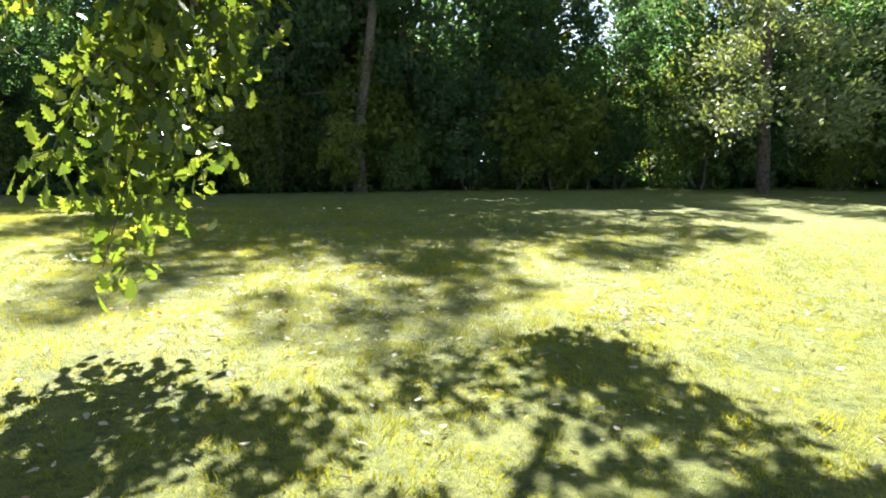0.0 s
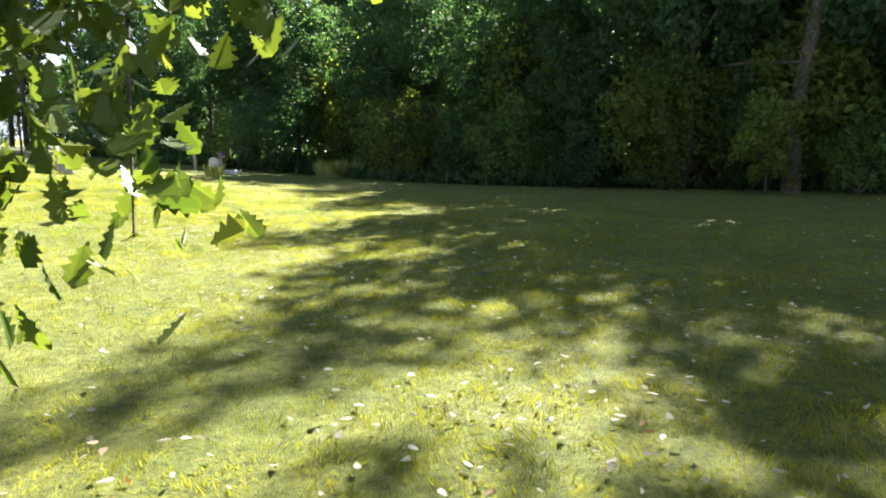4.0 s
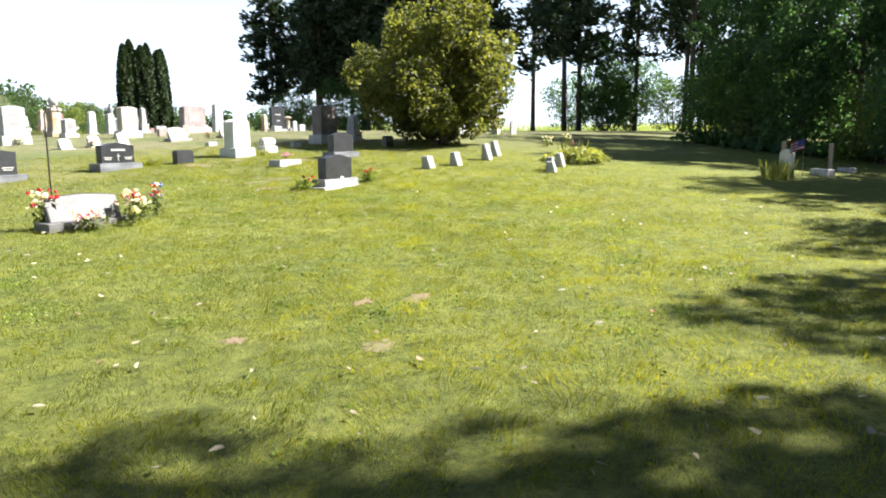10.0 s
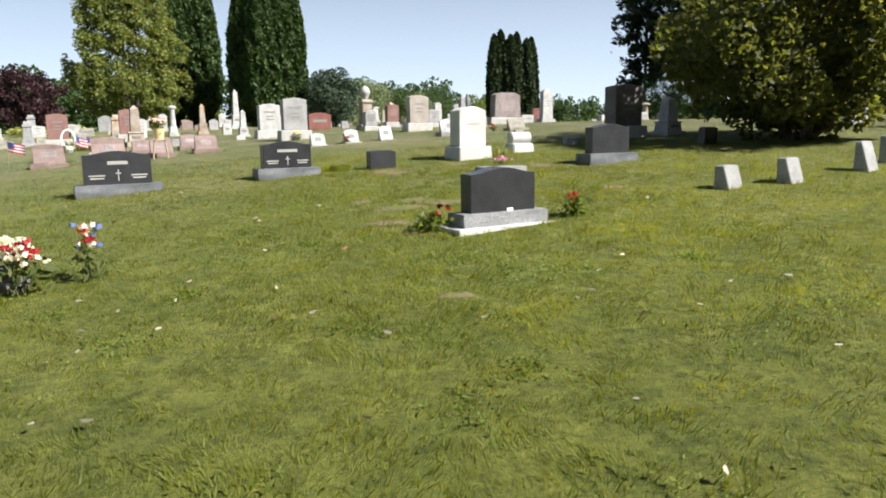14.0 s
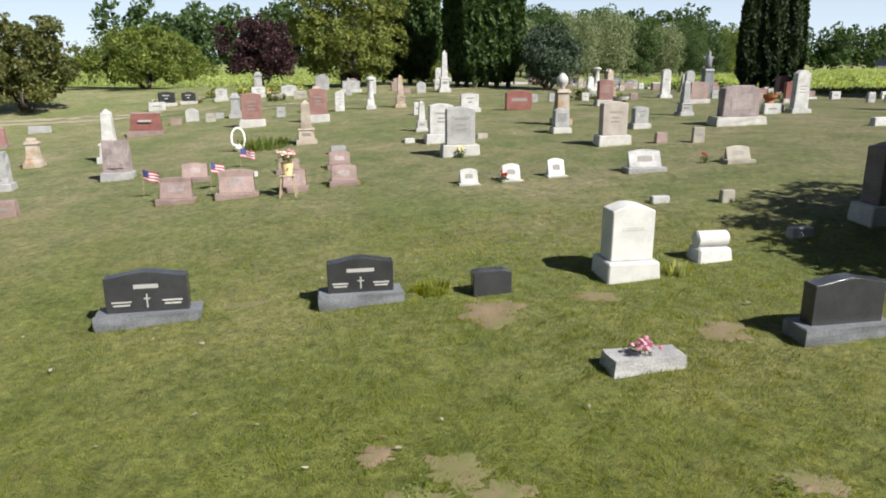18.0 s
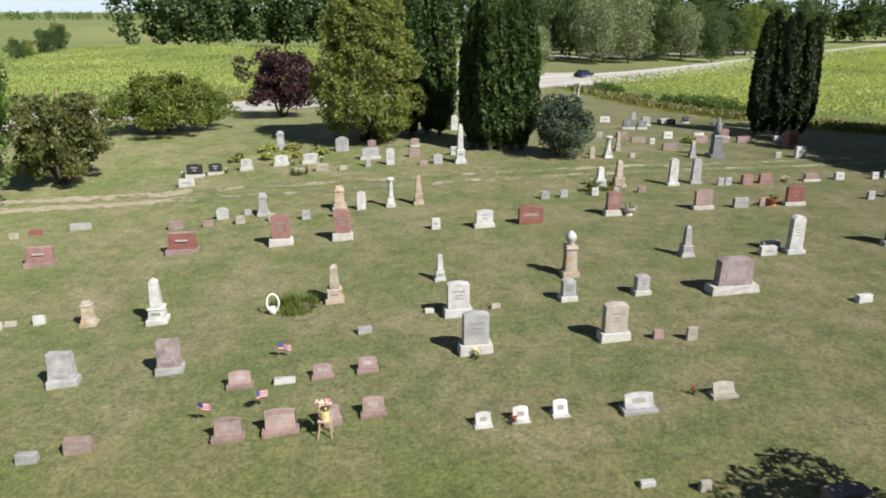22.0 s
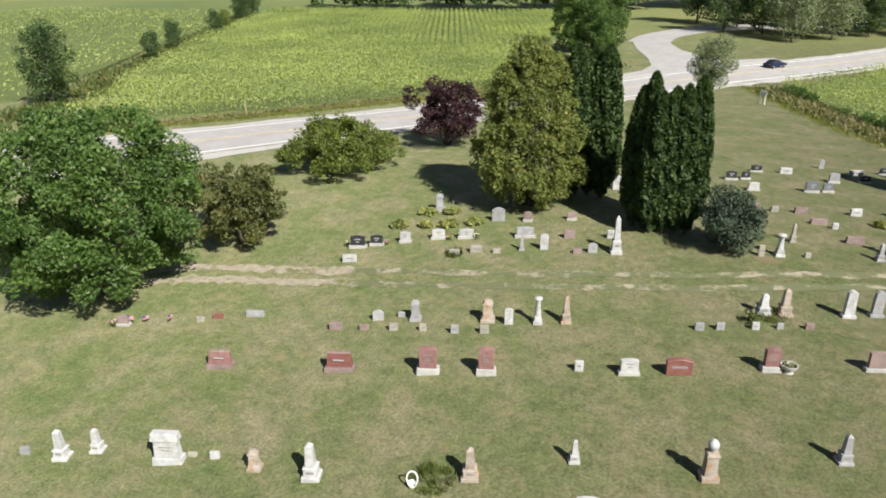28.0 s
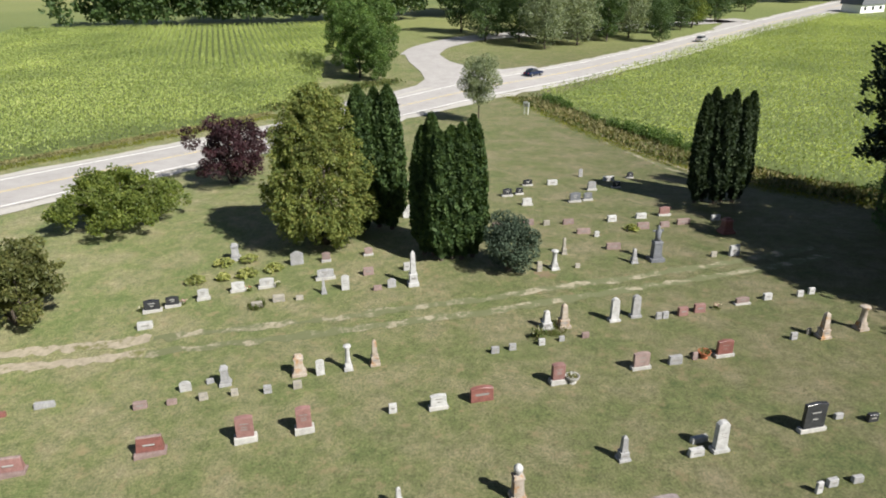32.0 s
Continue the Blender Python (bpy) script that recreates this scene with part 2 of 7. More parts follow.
DRYLEAF = leaf_mat("fallen_leaf", (0.22, 0.19, 0.15), (0.46, 0.43, 0.38), 0.15, 0.8, (0.25, 0.09, 0.03))
PETAL_RED = leaf_mat("red_petal", (0.32, 0.012, 0.02), (0.45, 0.03, 0.035), 0.3)
PETAL_WHITE = leaf_mat("white_petal", (0.75, 0.7, 0.68), (0.85, 0.82, 0.8), 0.3)
PETAL_PINK = leaf_mat("pink_petal", (0.6, 0.16, 0.38), (0.75, 0.4, 0.6), 0.3)
PETAL_BLUE = leaf_mat("blue_petal", (0.08, 0.12, 0.4), (0.2, 0.25, 0.55), 0.3)
PETAL_YEL = leaf_mat("cream_petal", (0.7, 0.62, 0.3), (0.8, 0.75, 0.5), 0.3)
BARK, _n, _b = material("bark", 0.9)
_n1, _r1 = noise_ramp(_n, obj_pos(_n), 9, 5, [(0.35, (0.035, 0.028, 0.022)), (0.65, (0.13, 0.105, 0.085))])
_n.links.new(_r1.outputs["Color"], _b.inputs["Base Color"])
bump(_n, _b, _n1.outputs["Fac"], 0.7, 0.03)
WOOD = plain("grey_wood", (0.35, 0.28, 0.2), 0.8)
METAL = plain("dark_metal", (0.06, 0.06, 0.06), 0.45, 0.8)
WPAINT = plain("white_paint", (0.78, 0.78, 0.75), 0.5, 0, 0.06)
CREAM = plain("cream_bucket", (0.7, 0.55, 0.3), 0.5, 0, 0.1)
INK = plain("pale_lettering", (0.33, 0.33, 0.325), 0.7, 0, 0.08)
INKD = plain("carved_lettering", (0.22, 0.21, 0.2), 0.9, 0, 0.1)
FLAGW = plain("flag_white", (0.5, 0.49, 0.5), 0.8, 0, 0.05)
FLAGR = plain("flag_red", (0.3, 0.04, 0.06), 0.8, 0, 0.08)
FLAGB = plain("flag_blue", (0.05, 0.07, 0.2), 0.8, 0, 0.08)
TERRA = plain("terracotta", (0.32, 0.12, 0.06), 0.8)


def lawn_mat():
    m, nt, b = material("lawn", 0.8, 0, 0.25)
    p = world_pos(nt)
    n1, r1 = noise_ramp(nt, p, 0.3, 9, [(0.3, (0.096, 0.13, 0.05)), (0.45, (0.13, 0.147, 0.068)), (0.57, (0.17, 0.168, 0.098)), (0.72, (0.225, 0.203, 0.142))], 0.68)
    n2, r2 = noise_ramp(nt, p, 1.3, 7, [(0.3, (0.64, 0.72, 0.64)), (0.7, (1.32, 1.25, 1.25))], 0.75)
    c = mix(nt, 1.0, r1.outputs["Color"], r2.outputs["Color"], "MULTIPLY")
    n3, r3 = noise_ramp(nt, p, 7, 9, [(0.37, (0.3, 0.36, 0.28)), (0.63, (1.72, 1.64, 1.6))], 0.9)
    c = mix(nt, 1.0, c, r3.outputs["Color"], "MULTIPLY")
    # straw-dry spots
    n4, r4 = noise_ramp(nt, p, 1.1, 9, [(0.55, (0, 0, 0)), (0.68, (0.75, 0.75, 0.75))], 0.7)
    c = mix(nt, r4.outputs["Color"], c, (0.24, 0.19, 0.11))
    # lusher grass towards the shaded corner of the lawn, drier on the old graves
    sp = nt.nodes.new("ShaderNodeSeparateXYZ")
    nt.links.new(p, sp.inputs[0])
    mr = node(nt, "ShaderNodeMapRange")
    mr.inputs["From Min"].default_value, mr.inputs["From Max"].default_value = 10.0, 26.0
    nt.links.new(sp.outputs["Y"], mr.inputs["Value"])
    # lighter and a touch greener towards low x, darker towards high x
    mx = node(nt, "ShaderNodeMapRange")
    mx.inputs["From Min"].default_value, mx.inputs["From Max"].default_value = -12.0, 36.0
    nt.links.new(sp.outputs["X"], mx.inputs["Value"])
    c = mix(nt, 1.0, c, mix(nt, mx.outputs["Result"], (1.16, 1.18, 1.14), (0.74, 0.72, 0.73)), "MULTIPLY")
    lush = mix(nt, 1.0, (0.132, 0.153, 0.028), r2.outputs["Color"], "MULTIPLY")
    lush = mix(nt, 1.0, lush, r3.outputs["Color"], "MULTIPLY")
    inv = node(nt, "ShaderNodeMath")
    inv.operation = "MULTIPLY_ADD"
    inv.inputs[1].default_value, inv.inputs[2].default_value = -0.88, 0.88
    nt.links.new(mr.outputs["Result"], inv.inputs[0])
    c = mix(nt, inv.outputs[0], c, lush)
    # ploughland, pasture and stubble far away
    ln = node(nt, "ShaderNodeVectorMath")
    ln.operation = "LENGTH"
    nt.links.new(p, ln.inputs[0])
    mr2 = node(nt, "ShaderNodeMapRange")
    mr2.inputs["From Min"].default_value, mr2.inputs["From Max"].default_value = 170.0, 260.0
    nt.links.new(ln.outputs["Value"], mr2.inputs["Value"])
    n5, r5 = noise_ramp(nt, p, 0.006, 2, [(0.35, (0.11, 0.145, 0.05)), (0.55, (0.18, 0.2, 0.075)), (0.7, (0.24, 0.225, 0.105))])
    far = mix(nt, 1.0, r5.outputs["Color"], r2.outputs["Color"], "MULTIPLY")
    c = mix(nt, mr2.outputs["Result"], c, far)
    nt.links.new(c, b.inputs["Base Color"])
    add = node(nt, "ShaderNodeMath")
    add.operation = "ADD"
    nt.links.new(n3.outputs["Fac"], add.inputs[0])
    nt.links.new(n2.outputs["Fac"], add.inputs[1])
    bump(nt, b, add.outputs[0], 0.9, 0.06)
    return m


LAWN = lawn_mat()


def dirt_mat(name, a, b2, grass, at):
    m, nt, b = material(name, 0.95)
    p = world_pos(nt)
    n1, r1 = noise_ramp(nt, p, 2.5, 5, [(0.3, a), (0.7, b2)])
    n2, r2 = noise_ramp(nt, p, 0.7, 6, [(at, (0, 0, 0)), (at + 0.1, (1, 1, 1))], 0.75)
    c = mix(nt, r2.outputs["Color"], r1.outputs["Color"], grass)
    nt.links.new(c, b.inputs["Base Color"])
    bump(nt, b, n1.outputs["Fac"], 0.6, 0.04)
    return m


DIRT = dirt_mat("bare_track", (0.24, 0.21, 0.155), (0.37, 0.325, 0.25), (0.14, 0.14, 0.055), 0.5)
GRAVEL = dirt_mat("gravel_shoulder", (0.35, 0.335, 0.31), (0.47, 0.45, 0.42), (0.2, 0.19, 0.1), 0.66)
SOIL = dirt_mat("bare_soil", (0.14, 0.105, 0.066), (0.2, 0.152, 0.1), (0.125, 0.125, 0.05), 0.47)
ASPHALT, _n, _b = material("worn_pale_asphalt", 0.9)
_n1, _r1 = noise_ramp(_n, world_pos(_n), 0.5, 6, [(0.3, (0.31, 0.295, 0.285)), (0.7, (0.4, 0.385, 0.375))], 0.7)
_n2, _r2 = noise_ramp(_n, world_pos(_n), 40, 2, [(0.3, (0.85,) * 3), (0.7, (1.12,) * 3)])
_n.links.new(mix(_n, 1.0, _r1.outputs["Color"], _r2.outputs["Color"], "MULTIPLY"), _b.inputs["Base Color"])
LINEW = plain("road_line_white", (0.8, 0.8, 0.77), 0.7, 0, 0.08, 2)
LINEY = plain("road_line_yellow", (0.62, 0.48, 0.2), 0.7, 0, 0.15, 2)


# ---- mesh helpers ----
def smooth_clamp(v, a, b, k):
    def sp(t):
        return np.where(t > 25 * k, t, k * np.log1p(np.exp(np.clip(t / k, -60, 26))))
    return a + sp(v - a) - sp(v - b)


def ground_np(x, y):
    """Height of the ground: a gentle rise from the wood's edge to the old graves."""
    u = smooth_clamp(np.asarray(x, float), -10, 34, 3) / 10
    v = smooth_clamp(np.asarray(y, float), -6, 62, 4) / 10
    return (TERRAIN[0] + TERRAIN[1] * u + TERRAIN[2] * v + TERRAIN[3] * u * u + TERRAIN[4] * u * v + TERRAIN[5] * v * v
            + TERRAIN[6] * v**3 + TERRAIN[7] * v**4 + TERRAIN[8] * u * v * v + TERRAIN[9] * u * u * v
            - FALL * (smooth_clamp(np.asarray(y, float), 66, 124, 6) - 66) / 58)


TERRAIN = (1.44543, 0.39417, -0.27529, -0.07414, 0.29129, 0.43572, -0.10895, 0.00945, -0.05104, -0.01014)
FALL = 3.340   # drop from the graves to the road


def gz(x, y):
    return float(ground_np(x, y))


def mesh_np(name, verts, faces, mat, smooth=False):
    """A mesh from arrays; faces is an (n, k) array of corner numbers."""
    me = bpy.data.meshes.new(name)
    n, k = faces.shape
    me.vertices.add(len(verts))
    me.vertices.foreach_set("co", np.ascontiguousarray(verts, np.float32).ravel())
    me.loops.add(n * k)
    me.loops.foreach_set("vertex_index", np.ascontiguousarray(faces, np.int32).ravel())
    me.polygons.add(n)
    me.polygons.foreach_set("loop_start", np.arange(0, n * k, k, dtype=np.int32))
    me.polygons.foreach_set("use_smooth", np.full(n, smooth))
    me.update(calc_edges=True)
    me.materials.append(mat)
    return me


def part(name, shape, mat=None, parent=None, label="", smooth=False, at=None):
    """One mesh object from a bmesh or mesh, under its thing."""
    if isinstance(shape, bmesh.types.BMesh):
        me = bpy.data.meshes.new(name)
        shape.to_mesh(me)
        shape.free()
        me.materials.append(mat)
        if smooth:
            me.polygons.foreach_set("use_smooth", np.full(len(me.polygons), True))
    else:
        me = shape
    ob = new(name, me)
    if parent:
        ob.parent = parent
    if at is not None:
        ob.matrix_basis = at
    if label:
        ob["label"] = label
    return ob


def box(bm, c, s, top=(1, 1), bevel=0.0, shift=(0, 0)):
    """A box with its base centre at c, tapered by top."""
    x, y, z = s[0] / 2, s[1] / 2, s[2]
    vs = [bm.verts.new((c[0] + a * x, c[1] + b * y, c[2])) for a, b in ((-1, -1), (1, -1), (1, 1), (-1, 1))]
    vt = [bm.verts.new((c[0] + a * x * top[0] + shift[0], c[1] + b * y * top[1] + shift[1], c[2] + z)) for a, b in ((-1, -1), (1, -1), (1, 1), (-1, 1))]
    fs = [bm.faces.new(vs[::-1]), bm.faces.new(vt)]
    fs += [bm.faces.new((vs[i], vs[(i + 1) % 4], vt[(i + 1) % 4], vt[i])) for i in range(4)]
    if bevel:
        bmesh.ops.bevel(bm, geom=list({e for f in fs for e in f.edges}), offset=bevel, segments=1, affect="EDGES")
    return bm


def prism(profile, depth, y0=0.0, bevel=0.008, lean=0.0):
    """An outline in x, z carried through depth along y; lean pushes the top back."""
    bm = bmesh.new()
    a = [bm.verts.new((x, y0 - depth / 2 + lean * z, z)) for x, z in profile]
    b = [bm.verts.new((x, y0 + depth / 2, z)) for x, z in profile]
    n = len(profile)
    fs = [bm.faces.new(a), bm.faces.new(b[::-1])]
    fs += [bm.faces.new((a[(i + 1) % n], a[i], b[i], b[(i + 1) % n])) for i in range(n)]
    bmesh.ops.recalc_face_normals(bm, faces=fs)
    if bevel:
        es = [e for e in bm.edges if e.calc_face_angle(0) > 0.5]
        bmesh.ops.bevel(bm, geom=es, offset=bevel, segments=1, affect="EDGES")
    return bm


def lathe(profile, seg=12, square=False):
    """A turned body from (radius, z) pairs."""
    bm = bmesh.new()
    k = 4 if square else seg
    ph = math.pi / 4 if square else 0
    rings = []
    for r, z in profile:
        rings.append([bm.verts.new((r * math.cos(ph + 2 * math.pi * i / k), r * math.sin(ph + 2 * math.pi * i / k), z)) for i in range(k)])
    for a, b in zip(rings, rings[1:]):
        for i in range(k):
            bm.faces.new((a[i], a[(i + 1) % k], b[(i + 1) % k], b[i]))
    bm.faces.new(rings[0][::-1])
    bm.faces.new(rings[-1])
    return bm


def roughen(bm, amount, cuts=3):
    """Rock-faced surface: finer faces with broken, uneven depth."""
    bmesh.ops.subdivide_edges(bm, edges=bm.edges[:], cuts=cuts, use_grid_fill=True)
    for v in bm.verts:
        d = noise.noise_vector(v.co * 7.0 + Vector((len(bm.verts), 0, 0))) * amount
        v.co += Vector((d.x, d.y, d.z * 0.4))
    return bm


def tube(points, radii, seg=7):
    """A bent, tapering limb through points."""
    bm = bmesh.new()
    rings = []
    pts = [Vector(p) for p in points]
    for i, p in enumerate(pts):
        d = (pts[min(i + 1, len(pts) - 1)] - pts[max(i - 1, 0)]).normalized()
        a = d.orthogonal().normalized()
        b = d.cross(a)
        rings.append([bm.verts.new(p + (a * math.cos(2 * math.pi * k / seg) + b * math.sin(2 * math.pi * k / seg)) * radii[i]) for k in range(seg)])
    for p, q in zip(rings, rings[1:]):
        best = min(range(seg), key=lambda s: (p[0].co - q[s].co).length)
        for k in range(seg):
            bm.faces.new((p[k], p[(k + 1) % seg], q[(k + 1 + best) % seg], q[(k + best) % seg]))
    bm.faces.new(rings[0][::-1])
    bm.faces.new(rings[-1])
    return bm


def thing(name, x, y, rz=0.0, label="", category="", group="", z=None):
    ob = new(name)
    ob.matrix_basis = pose(x, y, gz(x, y) if z is None else z, 0, 0, rz)
    return tagged(ob, label, category, group)


# ---- ground, road and fields ----
def axis(dense, reach):
    far = np.array([6, 14, 26, 45, 75, 120, 190, 300, 480, 800, 1400, 2400, 3600.0])
    far = far[far < reach]
    return np.concatenate([dense[0] - far[::-1], np.arange(dense[0], dense[1] + 0.1, 2.0), dense[1] + far])


def ground_sheet():
    xs, ys = axis((-60, 80), 4000), axis((-50, 130), 4000)
    X, Y = np.meshgrid(xs, ys)
    V = np.stack([X, Y, ground_np(X, Y)], -1).reshape(-1, 3)
    nx, ny = len(xs), len(ys)
    i = (np.arange(ny - 1)[:, None] * nx + np.arange(nx - 1)).ravel()
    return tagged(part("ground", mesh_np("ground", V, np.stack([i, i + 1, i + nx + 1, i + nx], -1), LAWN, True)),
                  "mown green lawn with dry straw-coloured patches, rising gently to the graves", "lawn", kind="structure")


ground_sheet()


def curve_through(pts, step=2.0):
    """Points evenly along a smooth line through pts."""
    p = np.array(pts, float)
    d = np.r_[0, np.cumsum(np.hypot(*np.diff(p, axis=0).T))]
    s = np.arange(0, d[-1], step)
    q = np.stack([np.interp(s, d, p[:, 0]), np.interp(s, d, p[:, 1])], -1)
    for _ in range(6):
        q[1:-1] = (q[:-2] + 2 * q[1:-1] + q[2:]) / 4
    return q


def ribbon(pts, off_a, off_b, lift, mat, name, step=2.0, rag=0.0, seed=1):
    q = curve_through(pts, step)
    t = np.gradient(q, axis=0)
    t /= np.hypot(*t.T)[:, None]
    n = np.stack([-t[:, 1], t[:, 0]], -1)
    r = np.random.default_rng(seed)
    cols = np.linspace(0, 1, 5)
    ja, jb = r.normal(0, rag, len(q)), r.normal(0, rag, len(q))
    V = []
    for c in cols:
        o = (off_a + ja) * (1 - c) + (off_b + jb) * c
        p = q + n * o[:, None]
        V.append(np.c_[p, ground_np(p[:, 0], p[:, 1]) + lift])
    V = np.concatenate(V)
    m = len(q)
    i = np.concatenate([np.arange(m - 1) + k * m for k in range(4)])
    return mesh_np(name, V, np.stack([i, i + 1, i + m + 1, i + m], -1)[:, ::-1], mat)


ROAD = [(-150, -30), (-36.62, 73.41), (-26.46, 88.18), (-1.60, 124.44), (13.51, 143.98), (58.65, 197.21), (108.88, 262.79), (162.14, 331.41), (312.99, 533.30)]
road = tagged(part("road", ribbon(ROAD, -6.3, 6.3, 0.1, ASPHALT, "road")), "worn pale grey two-lane country road", "road", kind="structure")
part("shoulder", ribbon(ROAD, -8.2, -6.25, 0.06, GRAVEL, "shoulder", rag=0.25), GRAVEL, road, "pale gravel shoulder")
part("shoulder", ribbon(ROAD, 6.25, 7.6, 0.06, GRAVEL, "shoulder", rag=0.25), GRAVEL, road, "pale gravel shoulder")
part("edge_line", ribbon(ROAD, -5.65, -5.4, 0.108, LINEW, "edge_line"), LINEW, road, "worn white edge line")
part("edge_line", ribbon(ROAD, 5.1, 5.35, 0.108, LINEW, "edge_line"), LINEW, road, "worn white edge line")
part("centre_line", ribbon(ROAD, -0.28, -0.14, 0.108, LINEY, "centre_line"), LINEY, road, "faded yellow centre line")
part("centre_line", ribbon(ROAD, 0.14, 0.28, 0.108, LINEY, "centre_line"), LINEY, road, "faded yellow centre line")
SIDE = [(0.99, 191.33), (2.05, 203.47), (11.66, 221.24), (44.45, 248.80), (108.68, 279.25)]
side_road = tagged(part("side_road", ribbon(SIDE, -5.0, 5.0, 0.09, ASPHALT, "side_road")), "pale side road leaving the main road under trees", "road", kind="structure")
_bm = bmesh.new()
_bm.faces.new([_bm.verts.new((x, y, gz(x, y) + 0.085)) for x, y in [(-5.40, 130.33), (10.56, 147.84), (29.89, 172.23), (27.74, 176.08), (20.92, 169.65), (13.64, 171.83), (8.88, 179.91), (6.08, 189.85), (5.16, 197.09), (-3.21, 194.57), (-0.64, 180.27), (3.42, 165.72), (5.10, 156.45), (3.91, 149.55), (0.17, 144.09), (-9.11, 134.18)]])
tagged(part("corner_apron", _bm, ASPHALT), "widened pale asphalt mouth of the side road", "road", kind="structure")
drive = tagged(part("field_drive", ribbon([(92.59, 249.87), (102.33, 267.82), (88.17, 290.45)], -4, 4, 0.09, ASPHALT, "field_drive")), "pale gravel drive beyond the road", "road", kind="structure")
TRACK = [(-42.00, 34.00), (-29.30, 42.25), (-14.29, 47.98), (-4.45, 49.54), (5.77, 51.18), (17.54, 54.18), (29.56, 58.76), (45.22, 65.74)]
track = tagged(part("dirt_track", ribbon(TRACK[:3] + TRACK[3:4], -1.35, -0.45, 0.02, DIRT, "dirt_track", 0.5, 0.15, 3)),
               "bare sandy wheel track through the cemetery grass", "track", kind="structure")
part("wheel_rut", ribbon(TRACK[:4], 0.35, 1.3, 0.021, DIRT, "wheel_rut", 0.5, 0.16, 4), DIRT, track, "bare sandy wheel rut")
DIRT2 = dirt_mat("worn_grass_track", (0.25, 0.225, 0.155), (0.36, 0.325, 0.245), (0.125, 0.135, 0.068), 0.4)
part("wheel_rut", ribbon(TRACK[3:], -1.3, -0.55, 0.02, DIRT2, "wheel_rut", 0.6, 0.14, 5), DIRT2, track, "half-grown wheel rut")
part("wheel_rut", ribbon(TRACK[3:], 0.45, 1.2, 0.021, DIRT2, "wheel_rut", 0.6, 0.14, 6), DIRT2, track, "half-grown wheel rut")
for k, line in enumerate(([(33.9, 106.8), (35.05, 103.1), (36.57, 98.89), (37.95, 94.97), (41.0, 88.0)], [(32.4, 116.0), (33.68, 112.94), (35.9, 105.42), (38.51, 98.13), (40.69, 92.29), (44.5, 85.0)])):
    tagged(part("field_track", ribbon(line, -0.28, 0.28, 0.02, (DIRT2, DIRT)[k], "field_track", 0.5, 0.1, 7 + k)),
           "worn wheel line in the grass by the corn", "track", kind="structure")


# ---- leaves and trees ----
def kites(rng, P, size, aspect=0.55, up=0.4, along=None, fold=0.0):
    """One small kite-shaped leaf at each point."""
    n = len(P)
    nrm = rng.normal(0, 1, (n, 3)) + np.array([0, 0, up])
    nrm /= np.linalg.norm(nrm, axis=1)[:, None]
    t = rng.normal(0, 1, (n, 3)) if along is None else along + rng.normal(0, 0.35, (n, 3))
    t -= nrm * (t * nrm).sum(1)[:, None]
    t /= np.linalg.norm(t, axis=1)[:, None] + 1e-9
    b = np.cross(nrm, t)
    s = (size * rng.uniform(0.65, 1.35, n))[:, None]
    V = np.stack([P - t * s * 0.5, P + b * s * aspect * 0.5 + t * s * 0.05, P + t * s * 0.5, P - b * s * aspect * 0.5 + t * s * 0.05], 1).reshape(-1, 3)
    return V, np.arange(4 * n).reshape(-1, 4)


def lobe_points(rng, lobes, n, shell=3.0, gap=0.0, scale=1.2):
    """Points in a cloud of ellipsoids, thicker at their skins, with gaps between clumps."""
    vol = np.array([l[3] * l[4] + l[4] * l[5] + l[3] * l[5] for l in lobes])
    which = rng.choice(len(lobes), n, p=vol / vol.sum())
    L = np.array(lobes)[which]
    d = rng.normal(0, 1, (n, 3))
    d /= np.linalg.norm(d, axis=1)[:, None]
    r = rng.uniform(0, 1, n) ** (1 / shell)
    P = L[:, :3] + d * r[:, None] * L[:, 3:6]
    if gap > 0:
        w = np.sin(P[:, 0] * scale * 2.1 + 1.3) + np.sin(P[:, 1] * scale * 1.9 + 0.4) + np.sin(P[:, 2] * scale * 2.3 + P[:, 0] * scale)
        P = P[w > gap * 3 - 3]
    return P


def crown_lobes(rng, r, z0, z1, count, lump=0.36, flat=0.8, taper=0.0, base=0.6, ragged=0.27):
    """Lumps spread over an egg between heights z0 and z1."""
    out = []
    c, hh = (z0 + z1) / 2, (z1 - z0) / 2
    for i in range(count):
        u = (i + 0.5) / count
        zz = 1 - 2 * u
        a = i * 2.39996 + rng.uniform(-0.4, 0.4)
        k = math.sqrt(max(0, 1 - zz * zz)) ** base * (1 - taper * (zz + 1) / 2)
        rr = r * k * (1 - lump) * rng.uniform(0.89 - ragged, 0.89 + ragged)
        s = r * lump * rng.uniform(0.7, 1.45)
        out.append((rr * math.cos(a), rr * math.sin(a), c + zz * hh * (1 - lump * 0.6), s, s, s * flat))
    out.append((0, 0, c, r * 0.55, r * 0.55, hh * 0.75))
    return out


